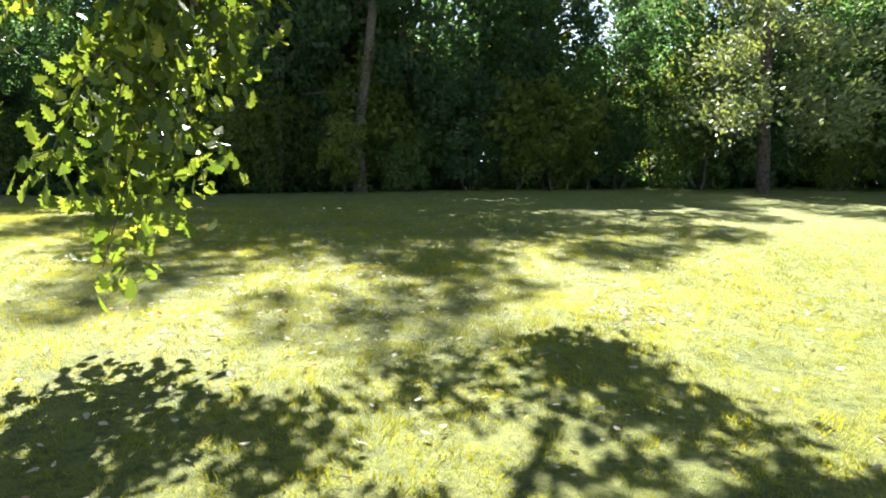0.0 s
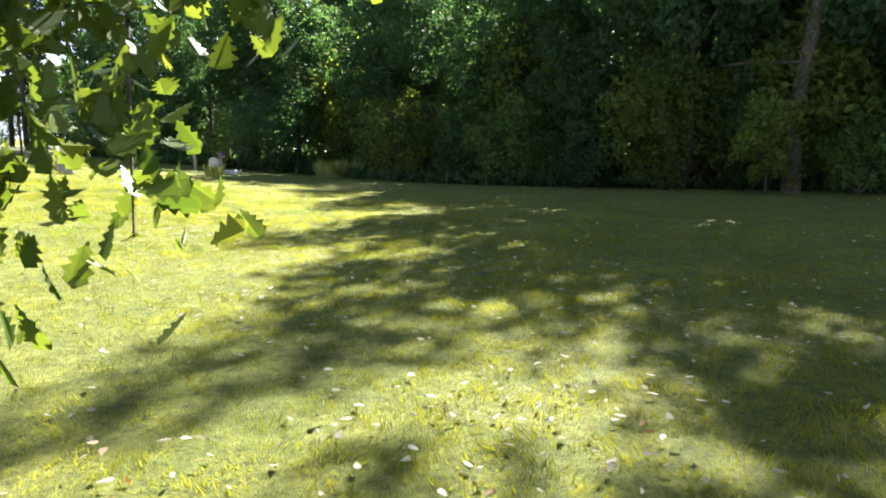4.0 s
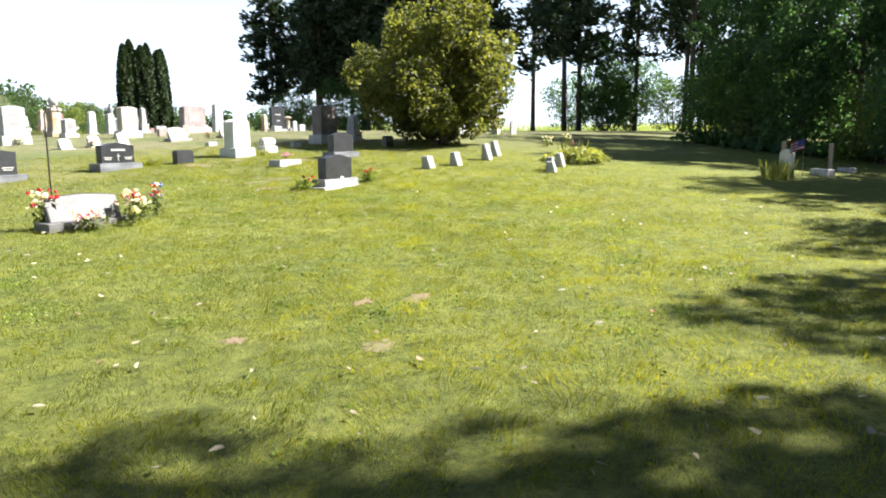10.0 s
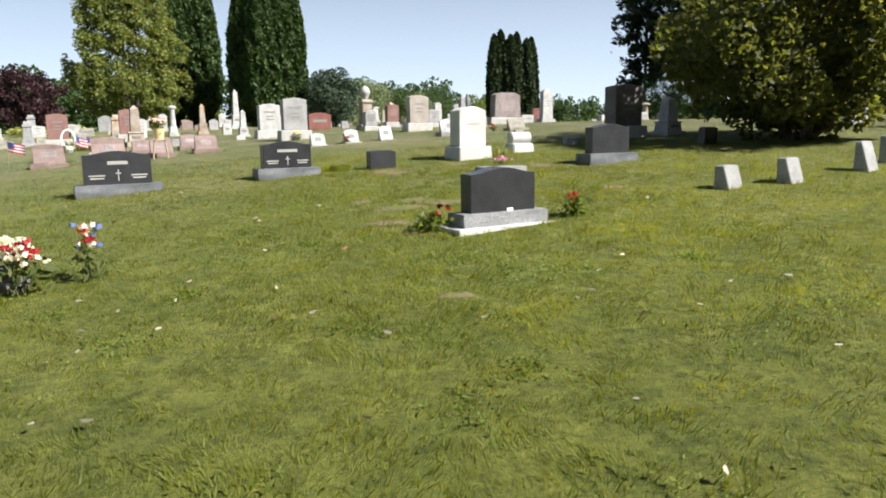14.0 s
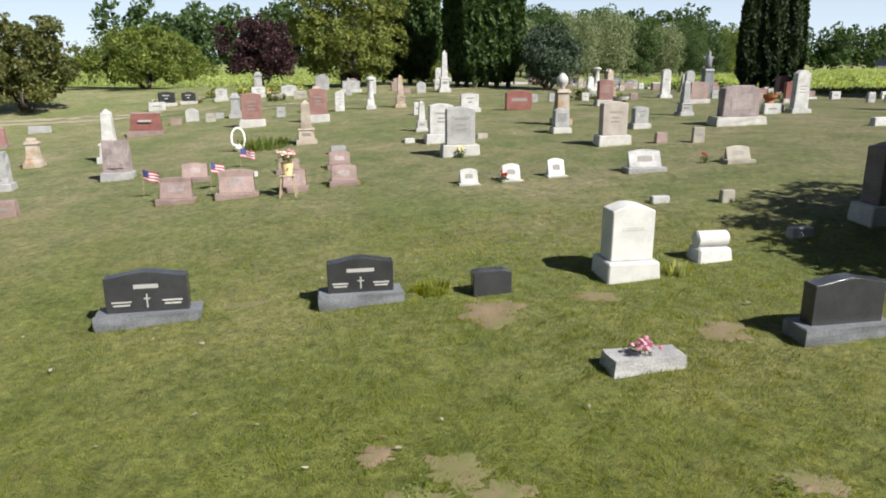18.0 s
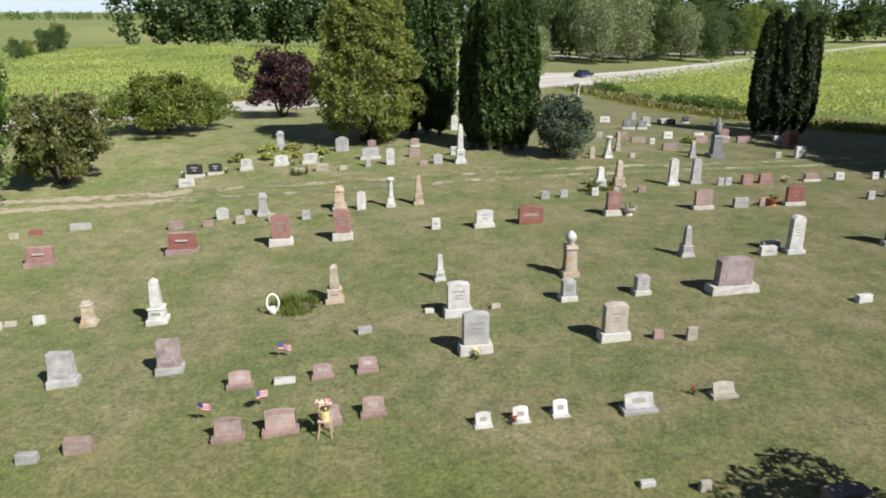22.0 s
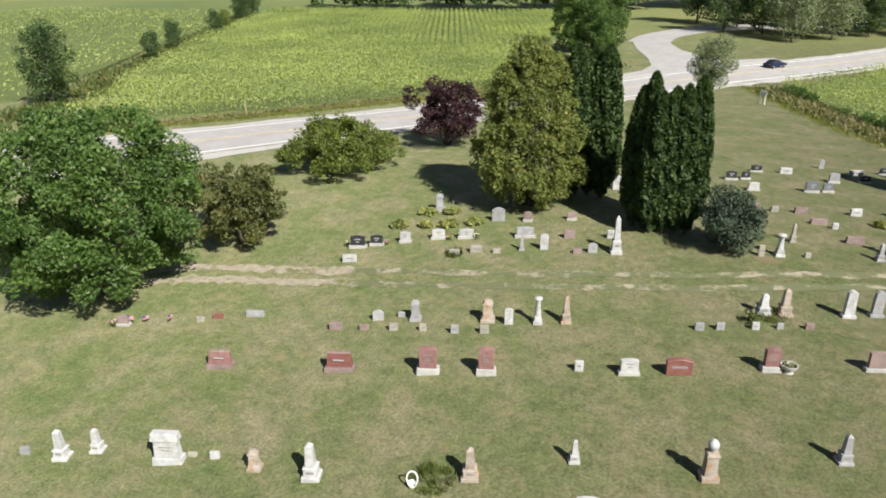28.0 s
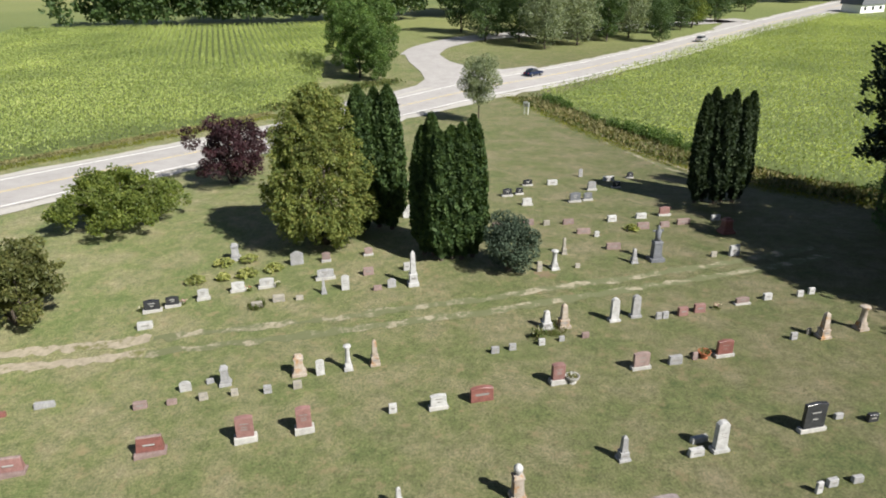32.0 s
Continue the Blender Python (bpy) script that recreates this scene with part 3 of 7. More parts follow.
def broadleaf(name, seed, h, r, low, mat, leaves, leaf, trunk=0.18, stems=1, count=18, lump=0.36, gap=0.25, taper=0.0, base=0.6, limbs=6, ragged=0.27):
    """A broad-leaved tree or shrub: trunk, limbs and a clumped crown, at the origin."""
    rng = np.random.default_rng(seed)
    root = new(name)
    fork = max(0.3, low * 0.9)
    for s in range(stems):
        a = s * 2.4 + seed
        lean = 0.0 if stems == 1 else 0.16 * r
        top = (math.cos(a) * lean * 2 + rng.uniform(-0.2, 0.2), math.sin(a) * lean * 2 + rng.uniform(-0.2, 0.2), low + (h - low) * 0.6)
        mid = (math.cos(a) * lean, math.sin(a) * lean, fork)
        foot = (math.cos(a) * lean * 0.4, math.sin(a) * lean * 0.4, -0.25)
        part("trunk", tube([foot, (foot[0], foot[1], 0.1), mid, top], [trunk * 1.5, trunk * 1.1, trunk * 0.85, trunk * 0.25]), BARK, root, smooth=True)
    for k in range(limbs):
        a = k * 2.4 + seed * 0.7
        z = low + (h - low) * (0.02 + 0.45 * k / max(1, limbs))
        e = r * rng.uniform(0.55, 0.8)
        part("limb", tube([(0, 0, z - 0.4), (math.cos(a) * e * 0.45, math.sin(a) * e * 0.45, z + e * 0.22), (math.cos(a) * e, math.sin(a) * e, z + e * 0.5)],
                          [trunk * 0.55, trunk * 0.35, trunk * 0.1], 6), BARK, root, smooth=True)
    P = lobe_points(rng, crown_lobes(rng, r, low, h, count, lump, taper=taper, base=base, ragged=ragged), leaves, 3.2, gap, 6.0 / max(r, 1))
    V, F = kites(rng, P, leaf)
    part("crown", mesh_np("crown", V, F, mat), mat, root)
    return root


def cedar(name, seed, h, r, mat, leaves, sprays, leaf=0.22):
    """A broad dense cedar: several trunks under an egg of many small drooping clumps."""
    rng = np.random.default_rng(seed)
    root = new(name)
    for k in range(4):
        a = k * 1.7 + 0.4
        part("trunk", tube([(0.5 * math.cos(a), 0.5 * math.sin(a), -0.25), (0.7 * math.cos(a), 0.7 * math.sin(a), 1.6), (1.0 * math.cos(a), 1.0 * math.sin(a), h * 0.6)],
                           [0.3, 0.22, 0.05]), BARK, root, smooth=True)
    lobes = []
    for i in range(sprays):
        s = rng.uniform(0, 1) ** 0.9
        a = i * 2.39996
        k = max(0.02, 1 - s**2.1) ** 0.62 * min(1.0, 0.7 + 1.6 * s)
        c = r * k * rng.uniform(0.66, 1.06)
        b = rng.uniform(0.4, 1.0)
        lobes.append((c * math.cos(a), c * math.sin(a), 1.1 + s * (h - 1.6), b, b, b * rng.uniform(0.8, 1.3)))
    lobes += [(0, 0, 1.5 + (h - 3) * q, r * w, r * w, h * 0.2) for q, w in ((0.2, 0.66), (0.5, 0.62), (0.78, 0.4))]
    P = lobe_points(rng, lobes, leaves, 3.4, 0.8, 2.0)
    out = np.c_[P[:, :2] * 0.25, np.full(len(P), -0.35)]
    V, F = kites(rng, P, leaf, 0.5, 0.5, out)
    part("crown", mesh_np("crown", V, F, mat), mat, root)
    return root


def thuja(name, seed, h, r, mat, leaves, stems=1):
    """A narrow evergreen column clothed to the ground in upright sprays."""
    rng = np.random.default_rng(seed)
    root = new(name)
    part("trunk", tube([(0, 0, -0.2), (0, 0, 1.0), (0, 0, h * 0.8)], [0.2, 0.16, 0.04]), BARK, root)
    z = rng.uniform(0, 1, leaves) ** 0.85
    a = rng.uniform(0, 2 * math.pi, leaves)
    k = np.clip(z / 0.14, 0.35, 1) * (1 - z**4.4) ** 0.72
    k = k * (1 + 0.13 * np.sin(3 * a + seed) + 0.1 * np.sin(7 * a + 9 * z) + 0.07 * np.sin(30 * z + 4 * a))
    rr = r * k * rng.uniform(0.62, 1.05, leaves)
    P = np.stack([rr * np.cos(a), rr * np.sin(a), 0.45 + z * (h - 0.45)], -1)
    along = np.stack([np.cos(a) * 0.35, np.sin(a) * 0.35, np.full(leaves, 1.0)], -1)
    V, F = kites(rng, P, 0.42, 0.5, 0.0, along)
    part("crown", mesh_np("crown", V, F, mat), mat, root)
    return root


def pine(name, seed, h, r, bare, mat, boughs, tufts, trunk=0.22, needle=0.66):
    """A tall pine: straight trunk, level boughs with needle tufts."""
    rng = np.random.default_rng(seed)
    root = new(name)
    part("trunk", tube([(0, 0, -0.3), (0.1, 0, h * 0.5), (0, 0.05, h)], [trunk * 1.3, trunk, trunk * 0.15], 8), BARK, root, smooth=True)
    P, A = [], []
    for k in range(boughs):
        u = k / boughs
        z = bare + (h - bare) * u + rng.uniform(-0.5, 0.5)
        a = k * 2.4 + rng.uniform(-0.9, 0.9)
        L = r * (1 - u) ** 0.42 * rng.uniform(0.3, 1.2) * min(1, 0.5 + u * 4) + 0.5
        tip = (math.cos(a) * L, math.sin(a) * L, z + rng.uniform(-0.5, 0.4))
        if k % 2 == 0:
            part("bough", tube([(0, 0, z - 0.1), (tip[0] * 0.5, tip[1] * 0.5, z + 0.15), tip], [0.06, 0.045, 0.015], 5), BARK, root)
        n = max(12, int(tufts * L / r))
        s = rng.uniform(0.25, 1.05, n)
        side = rng.normal(0, 0.16 * L + 0.15, n) * s
        P.append(np.stack([tip[0] * s - math.sin(a) * side, tip[1] * s + math.cos(a) * side, z + (tip[2] - z) * s + rng.normal(0.05, 0.38, n)], -1))
        A.append(np.tile([math.cos(a), math.sin(a), 0.5], (n, 1)))
    V, F = kites(rng, np.concatenate(P), needle, 0.45, 1.0, np.concatenate(A))
    part("crown", mesh_np("crown", V, F, mat), mat, root)
    return root


def stand(proto, x, y, scale=1.0, rz=0.0, label="", category="tree", group="", first=[], sink=0.0, tall=1.0):
    """Plant a copy of proto at x, y; the proto itself is used up at the first planting."""
    m = pose(x, y, gz(x, y) - sink, 0, 0, rz) @ Matrix.Diagonal((scale, scale, scale * tall, 1))
    if proto.name not in first:
        first.append(proto.name)
        proto.matrix_basis = m
        ob = proto
    else:
        sc = proto.scale.copy()
        proto.scale = (1, 1, 1)
        ob = copy_thing(proto, m)
        proto.scale = sc
    return tagged(ob, label, category, group)


def place(proto, x, y, label, category="tree", group="", rz=0.0):
    proto.matrix_basis = pose(x, y, gz(x, y), 0, 0, rz)
    return tagged(proto, label, category, group)

# trees round the graves
place(broadleaf("maple_tree", 3, 12.5, 6.9, 0.7, LEAF_MAPLE, 80000, 0.28, 0.32, count=110, lump=0.17, gap=0.7, base=0.5), -20.07, 43.34,
      "large round dark green maple with foliage almost to the ground", "tree")
place(broadleaf("hawthorn_tree", 5, 6.0, 3.5, 0.7, LEAF_BROWN, 21000, 0.27, 0.14, stems=4, count=70, lump=0.2, gap=0.85, base=0.5, ragged=0.5), -15.19, 52.47,
      "rounded brownish-green small tree on the lawn", "tree")
place(broadleaf("crab_apple_tree", 8, 4.9, 5.8, 0.75, LEAF_OLIVE, 46000, 0.25, 0.17, stems=2, count=100, lump=0.15, gap=0.8, taper=0.5, ragged=0.5, base=0.45, limbs=9), -15.42, 69.04,
      "wide spreading olive-green crab apple tree on short grass", "tree")
place(broadleaf("purple_plum_tree", 11, 7.0, 4.4, 1.1, LEAF_PURPLE, 21000, 0.28, 0.18, stems=3, count=70, lump=0.2, gap=0.8, ragged=0.45, base=0.5), -9.73, 82.89,
      "dark purple-leaved plum tree near the road", "tree")
place(cedar("cedar_tree", 14, 13.0, 4.3, LEAF_CEDAR, 90000, 420, 0.25), 3.97, 64.56,
      "broad yellowish-green cedar with several trunks shading graves", "tree")
for i, (x, y, h, r) in enumerate([(7.04, 66.92, 12.4, 1.35), (8.21, 68.00, 12.0, 1.3), (9.38, 67.47, 12.3, 1.25)]):
    place(thuja("thuja_tree", 20 + i, h, r, LEAF_THUJA, 14000), x, y, "tall narrow dark green thuja beside the cedar", "tree", "thujas by the cedar")
for i, (x, y, h, r) in enumerate([(12.63, 62.23, 10.3, 0.75), (13.33, 62.15, 11.3, 0.8), (13.99, 61.24, 10.2, 1.0), (14.84, 61.54, 10.5, 1.0), (15.59, 61.54, 10.7, 0.9), (16.44, 62.00, 11.2, 0.9), (14.36, 62.40, 9.8, 1.0)]):
    place(thuja("thuja_tree", 30 + i, h, r * 1.2, LEAF_THUJA, 14000), x, y, "narrow dark green thuja in a tight clump", "tree", "thuja clump in the middle")
for i, (x, y, h, r) in enumerate([(37.95, 78.40, 10.6, 0.85), (38.96, 78.92, 11.2, 0.9), (40.06, 78.37, 10.6, 1.0), (41.07, 78.98, 11.0, 0.9), (42.28, 78.85, 10.3, 0.85), (43.41, 80.11, 10.7, 0.8)]):
    place(thuja("thuja_tree", 40 + i, h, r, LEAF_THUJASHADE, 13000), 40.4 + (x - 40.6) * 0.88, y, "narrow thuja in a clump by the corn, coloured very dark for its shaded side", "tree", "thuja clump by the corn")
place(broadleaf("juniper_shrub", 17, 4.3, 2.3, 0.1, LEAF_JUNI, 11000, 0.2, 0.12, stems=3, count=20, gap=0.15, limbs=3), 19.27, 59.71,
      "rounded blue-green juniper shrub beside the thujas", "shrub")
place(broadleaf("birch_tree", 19, 10.0, 3.4, 2.6, LEAF_SILVER, 15000, 0.22, 0.12, count=16, gap=0.3), 16.34, 117.89,
      "slim silvery-green young tree near the road", "tree")
place(broadleaf("garden_shrub", 23, 2.2, 0.9, 0.1, LEAF_OLIVE, 1800, 0.16, 0.05, limbs=2, count=10), 9.71, 70.99,
      "small olive shrub behind a white headstone", "shrub")
place(broadleaf("lilac_bush", 27, 5.05, 3.2, 0.25, LEAF_LILAC, 46000, 0.175, 0.12, stems=6, count=80, lump=0.22, gap=0.8, ragged=0.5, limbs=8), 27.5, 18.2,
      "big rounded sunlit bush shading graves beneath", "shrub")

# pines along the east side
_pine = [pine("pine_tree", 60 + i, 21 + i, 3.9, 5.5 + i, LEAF_PINE, 78, 150, 0.2) for i in range(3)]
_open = [pine("pine_tree", 63 + i, 21 + i, 3.6, 6.5 + i, LEAF_PINE, 54, 85, 0.2) for i in range(3)]
_r = np.random.default_rng(5)
PINES = [(53.6, 64.5), (54.6, 58), (55.5, 52), (54.5, 76), (57.5, 71), (60.5, 75), (58.5, 65.5), (62, 68), (57, 60.5), (61, 61), (60, 56), (64, 57), (58, 51.5), (62.5, 50.5), (60, 46.5), (65, 44.3), (62.4, 38.5),
         (63, 39), (64.4, 38.3), (68, 34.6), (69.0, 30.2), (70.3, 29.4), (64, 27), (60, 20), (68, 22), (66, 14), (56, 10.5)]
for i, (x, y) in enumerate(PINES):
    stand((_pine if i < 15 else _open)[i % 3], x, y, _r.uniform(0.85, 1.02), _r.uniform(0, 360),
          "tall dark pine with a bare lower trunk", "tree", "pines along the graveyard's edge")

# mixed wood round the lawn
_tree = [broadleaf("woodland_tree", 70 + i, 17, 4.6, (1.3, 2.4, 3.8)[i], LEAF_WOOD, 15000, 0.27, 0.24, count=44, lump=0.2, gap=0.6, base=0.4) for i in range(3)]
_shrub = [broadleaf("woodland_shrub", 80 + i, (5.5, 4.4, 6.4, 5.0)[i], (3.0, 2.6, 2.7, 3.2)[i], 0.1, (LEAF_WOOD, LEAF_MAPLE, LEAF_WOOD, LEAF_LIT)[i], 6500, (0.2, 0.17, 0.24, 0.19)[i], 0.07, stems=3, count=30, lump=0.26, gap=0.6, limbs=4) for i in range(4)]
EDGE = curve_through([(41.5, 15), (38, 9), (39.5, 5), (34.5, 0.5), (30.5, -2.5), (27.5, -5.5), (24.5, -9), (21.5, -12.5), (18.5, -15.5), (15, -19), (10, -23.5), (4, -28), (-5, -32), (-16, -35)], 3.2)
_r = np.random.default_rng(9)
# glades where the sun comes through the wood
GLADES = [((-6.8, 4.8), -36.8, 1.1), ((-6.8, 4.8), -54.5, 1.1), ((0.4, -1.0), 2.0, 1.3)]


def open_glade(x, y, wide=1.0):
    for (gx, gy), a, w in GLADES:
        c, s_ = math.cos(radians(a)), math.sin(radians(a))
        if abs(-(x - gx) * s_ + (y - gy) * c) < w * wide:
            return True
    return False


TREE_H = [12, 11.5, 11.5, 11.5, 11.5, 11.5, 12, 12, 12, 13.5, 17.0, 19.6, 25, 22.5, 19.8, 14, 10, 11, 11, 10, 10, 10, 10, 10, 10, 9]   # heights of the first rank
for i, (x, y) in enumerate(EDGE):
    nx, ny = 0.78, -0.63
    tall = TREE_H[min(i, 25)] / 17
    wide = min(tall, 1.12)
    for k, s0, s1 in ((0.0, 0.6, 0.95), (2.8, 1.0, 1.4), (6.5, 1.3, 1.7)):
        px, py = x + nx * k + _r.uniform(-0.6, 1.0), y + ny * k + _r.uniform(-1, 0.6)
        if open_glade(px, py) or (k > 6 and x < 15 and i % 2) or (k > 1 and i < 5):
            continue
        stand(_shrub[(i + int(k)) % 4], px, py, _r.uniform(s0, s1), _r.uniform(0, 360),
              "dense shady woodland shrub at the lawn's edge", "shrub", "shrubs along the wood")
    for k, every in ((2.6, True), (_r.uniform(7, 9), i % 3 == 0), (16, i % 3 == 1)):
        px, py = x + nx * k, y + ny * k
        if every and not open_glade(px, py, 0.6) and (k < 5 or x > 15):
            stand(_tree[(i + int(k)) % 3], px, py, wide, _r.uniform(0, 360),
                  "tall shady broad-leaved woodland tree", "tree", "trees of the wood", tall=tall / wide)
    if i % 3 == 0:
        stand(_pine[i % 2], x + nx * 13, y + ny * 13, _r.uniform(0.9, 1.1), _r.uniform(0, 360),
              "tall dark pine deep in the wood", "tree", "pines in the wood")
# extra tree, added so that its shadow closes a sunny gap on the lawn
stand(_tree[2], 22.6, -12.6, 0.82, 40, "tall shady broad-leaved woodland tree", "tree", "trees of the wood", tall=1.3)
for i, (x, y) in enumerate([(53.0, 70.0), (53.4, 66.5), (53.8, 61.5), (54.2, 56.0), (55.0, 50.5), (55.8, 46.5)]):
    stand(_shrub[i % 3], x, y, 1.0, 80 * i, "dark shrub under the pines", "shrub", "shrubs under the pines")
for i, (x, y) in enumerate(PINES[15:27]):
    stand(_shrub[i % 3], x + 4.5 + _r.uniform(-1, 1), y - 2, _r.uniform(1.0, 1.5), 60 * i, "dark shrub under the pines", "shrub", "shrubs under the pines")

# what stands in the glades: a leaning ivied trunk, saplings and a pine bough paled for the sun
o = thing("leaning_trunk", 18.6, -14.2, 0, "leaning mossy tree trunk with ivy, lit from behind", "tree")
part("trunk", tube([(0, 0, -0.3), (0.0, 0.05, 2.6), (-0.35, -0.3, 6.0), (-1.0, -0.9, 13.0)], [0.3, 0.24, 0.21, 0.12], 9), BARK, o, smooth=True)
part("branch", tube([(-0.1, 0, 4.2), (1.2, 0.9, 4.35), (2.2, 1.6, 4.3)], [0.06, 0.045, 0.02], 6), BARK, o)
_q = np.random.default_rng(77)
_z = _q.uniform(0.2, 6.5, 420)
_a = _q.uniform(0, 6.28, 420)
V, F = kites(_q, np.stack([0.33 * np.cos(_a) - 0.05 * _z, 0.33 * np.sin(_a) - 0.04 * _z, _z], -1), 0.16, 0.8)
part("ivy", mesh_np("ivy", V, F, LEAF_LIT), LEAF_LIT, o, "ivy leaves coloured light as if sunlit")
# saplings stand in shade; the light leaf colour makes them look sunlit
_sap = broadleaf("sapling", 85, 4.2, 1.5, 0.3, LEAF_LIT, 1500, 0.26, 0.04, count=12, gap=0.35, limbs=3)
for i, (x, y, k) in enumerate([(17.6, -12.6, 0.8), (19.4, -14.4, 1.2), (21.5, -16.0, 1.5), (24.5, -18.5, 1.9), (28.5, -21.5, 2.4), (14.2, -19.6, 1.3), (16.6, -22.6, 1.7), (20.0, -27.5, 2.5), (12.0, -21.8, 1.0), (33.0, -25.0, 3.0),
                               (23.0, -11.6, 1.4), (26.5, -13.5, 2.0), (36.5, 0.2, 1.0), (39.5, 0.4, 1.6), (44.0, 0.4, 2.4), (50, 1.0, 3.2), (18.2, -15.6, 1.2), (13.0, -20.4, 1.2)]):
    stand(_sap, x, y, k, 70 * i, "thin sapling in a gap of the wood, leaves coloured as if sunlit", "sapling", "saplings in the glades")
place(pine("white_pine_tree", 66, 12.5, 4.8, 2.0, LEAF_PINELIT, 34, 700, 0.2, 0.24), 4.6, -22.6, "grey-green pine with drooping boughs, coloured pale as if sunlit", "tree")

# trees beyond the road and along the fields
_far = [broadleaf("field_tree", 90 + i, 20, 7.0, 0.5, (LEAF_FAR, LEAF_FAR, LEAF_OLIVE)[i], 6500, 0.6, 0.3, count=22, lump=0.32, gap=0.15, limbs=3) for i in range(3)]
_sil = broadleaf("willow_tree", 94, 21, 8.0, 1.0, LEAF_SILVER, 9500, 0.55, 0.35, count=24, gap=0.2, limbs=4)
_junc = broadleaf("roadside_tree", 97, 19, 5.0, 0.3, LEAF_MAPLE, 15000, 0.42, 0.3, count=50, lump=0.24, gap=0.25, base=0.35, limbs=4)
for i, (x, y, s) in enumerate([(-8.84, 160.55, 1.0), (-6.02, 172.79, 1.0), (-14.03, 173.14, 1.05), (-4.82, 156.54, 0.7)]):
    stand(_junc, x, y, s * 0.9, 40 * i, "dense dark green tree at the road junction", "tree", "trees at the junction")
for i, (x, y, s, k) in enumerate([(32.78, 205.60, 1.0, 3), (42.32, 213.97, 1.05, 3), (26.53, 216.90, 1.1, 1), (51.63, 222.76, 0.95, 0), (59.00, 229.66, 0.9, 3), (69.96, 239.91, 0.8, 0), (39.42, 234.85, 1.2, 1), (20.57, 229.06, 1.2, 0),
                               (78.85, 249.82, 0.8, 1), (57.62, 250.35, 1.1, 2), (87.33, 262.45, 0.8, 0), (9.74, 237.30, 1.2, 1), (75.25, 268.15, 1.2, 0), (45.68, 261.07, 1.3, 1), (105.99, 299.48, 1.0, 1), (118.60, 311.09, 1.1, 0), (36.16, 220.57, 1.0, 0), (47.35, 229.94, 1.05, 1), (65.63, 219.52, 0.7, 0), (67.44, 247.07, 1.0, 1), (29.60, 240.23, 1.2, 2), (84.08, 256.28, 1.0, 2), (95.97, 272.05, 1.0, 1), (98.30, 284.92, 1.1, 2), (56.39, 239.92, 1.1, 0), (17.16, 216.09, 1.0, 1)]):
    stand(_sil if k == 3 else _far[k], x, y, s * 0.86, 67 * i, "large farmyard tree beyond the road" if k != 3 else "pale silvery willow beyond the road", "tree", "farmyard trees")
for i, (x, y, k) in enumerate([(-70.3, 85.7, 0.6), (-74.5, 90.5, 0.3), (-96.8, 135.5, 0.32), (-102.9, 150.1, 0.36), (-110.1, 175.7, 0.36), (-113.4, 184.0, 0.34), (-128.1, 211.5, 0.42), (-134.0, 222.0, 0.38), (-138.3, 234.3, 0.46), (-154.6, 256.8, 0.5)]):
    stand(_far[(0, 2, 0, 1)[i % 4]], x, y, k, 50 * i, "rounded hedgerow tree on the field boundary", "tree", "hedgerow trees")

# the far woods
def far_woods(name, pts, depth, height, seed, mat, density, label):
    q = curve_through(pts, 9)
    rng = np.random.default_rng(seed)
    P = []
    for x, y in q:
        for k in range(int(depth / 9)):
            cx, cy, h = x + rng.uniform(-5, 5), y + k * 9 + rng.uniform(-4, 4), height * rng.uniform(0.75, 1.12)
            L = crown_lobes(rng, 7.0, 0.5, h, 9, 0.4)
            p = lobe_points(rng, L, density, 3.5)
            P.append(p + np.array([cx, cy, gz(cx, cy)]))
    V, F = kites(rng, np.concatenate(P), 1.5, 0.7)
    return tagged(part(name, mesh_np(name, V, F, mat)), label, "woods", kind="stuff")


def wood_mass(name, pts, height, seed, mat, label):
    """Trees too deep in the wood to be told apart."""
    rng = np.random.default_rng(seed)
    P = []
    for x, y in curve_through(pts, 4.0):
        cx, cy, h = x + rng.uniform(-1.5, 1.5), y + rng.uniform(-1.5, 1.5), height * rng.uniform(0.75, 1.1)
        P.append(lobe_points(rng, crown_lobes(rng, 3.6, 0.0, h, 14, 0.4), 900, 3.0) + np.array([cx, cy, gz(cx, cy)]))
    V, F = kites(rng, np.concatenate(P), 0.8, 0.7)
    return tagged(part(name, mesh_np(name, V, F, mat)), label, "woods", kind="stuff")


wood_mass("deep_wood", [(90, 30), (80, 14), (68, 0), (58, -8), (50, -12), (44, -20), (38, -27), (30, -36), (20, -43), (8, -48), (-10, -52)], 11, 7, LEAF_WOOD, "dark depth of the wood behind the lawn")
far_woods("far_wood", [(-115.67, 245.42), (-71.27, 256.89), (-32.09, 267.84), (7.69, 284.68), (58.53, 315.59), (100.21, 342.94)], 28, 27, 3, LEAF_FAR, 700, "dark broad-leaved wood beyond the cornfield")
far_woods("far_wood", [(100.21, 342.94), (145.01, 349.61), (228.01, 368.22), (305.20, 360.32)], 20, 20, 4, LEAF_FAR, 600, "broad-leaved wood beyond the road")
far_woods("far_treeline", [(-900, 760), (-600, 900), (-300, 980)], 18, 13, 5, LEAF_MAPLE, 110, "low hazy line of distant trees")
far_woods("far_treeline", [(240, 620), (420, 680), (760, 640), (900, 400)], 18, 16, 6, LEAF_MAPLE, 110, "low line of distant trees beyond the corn")


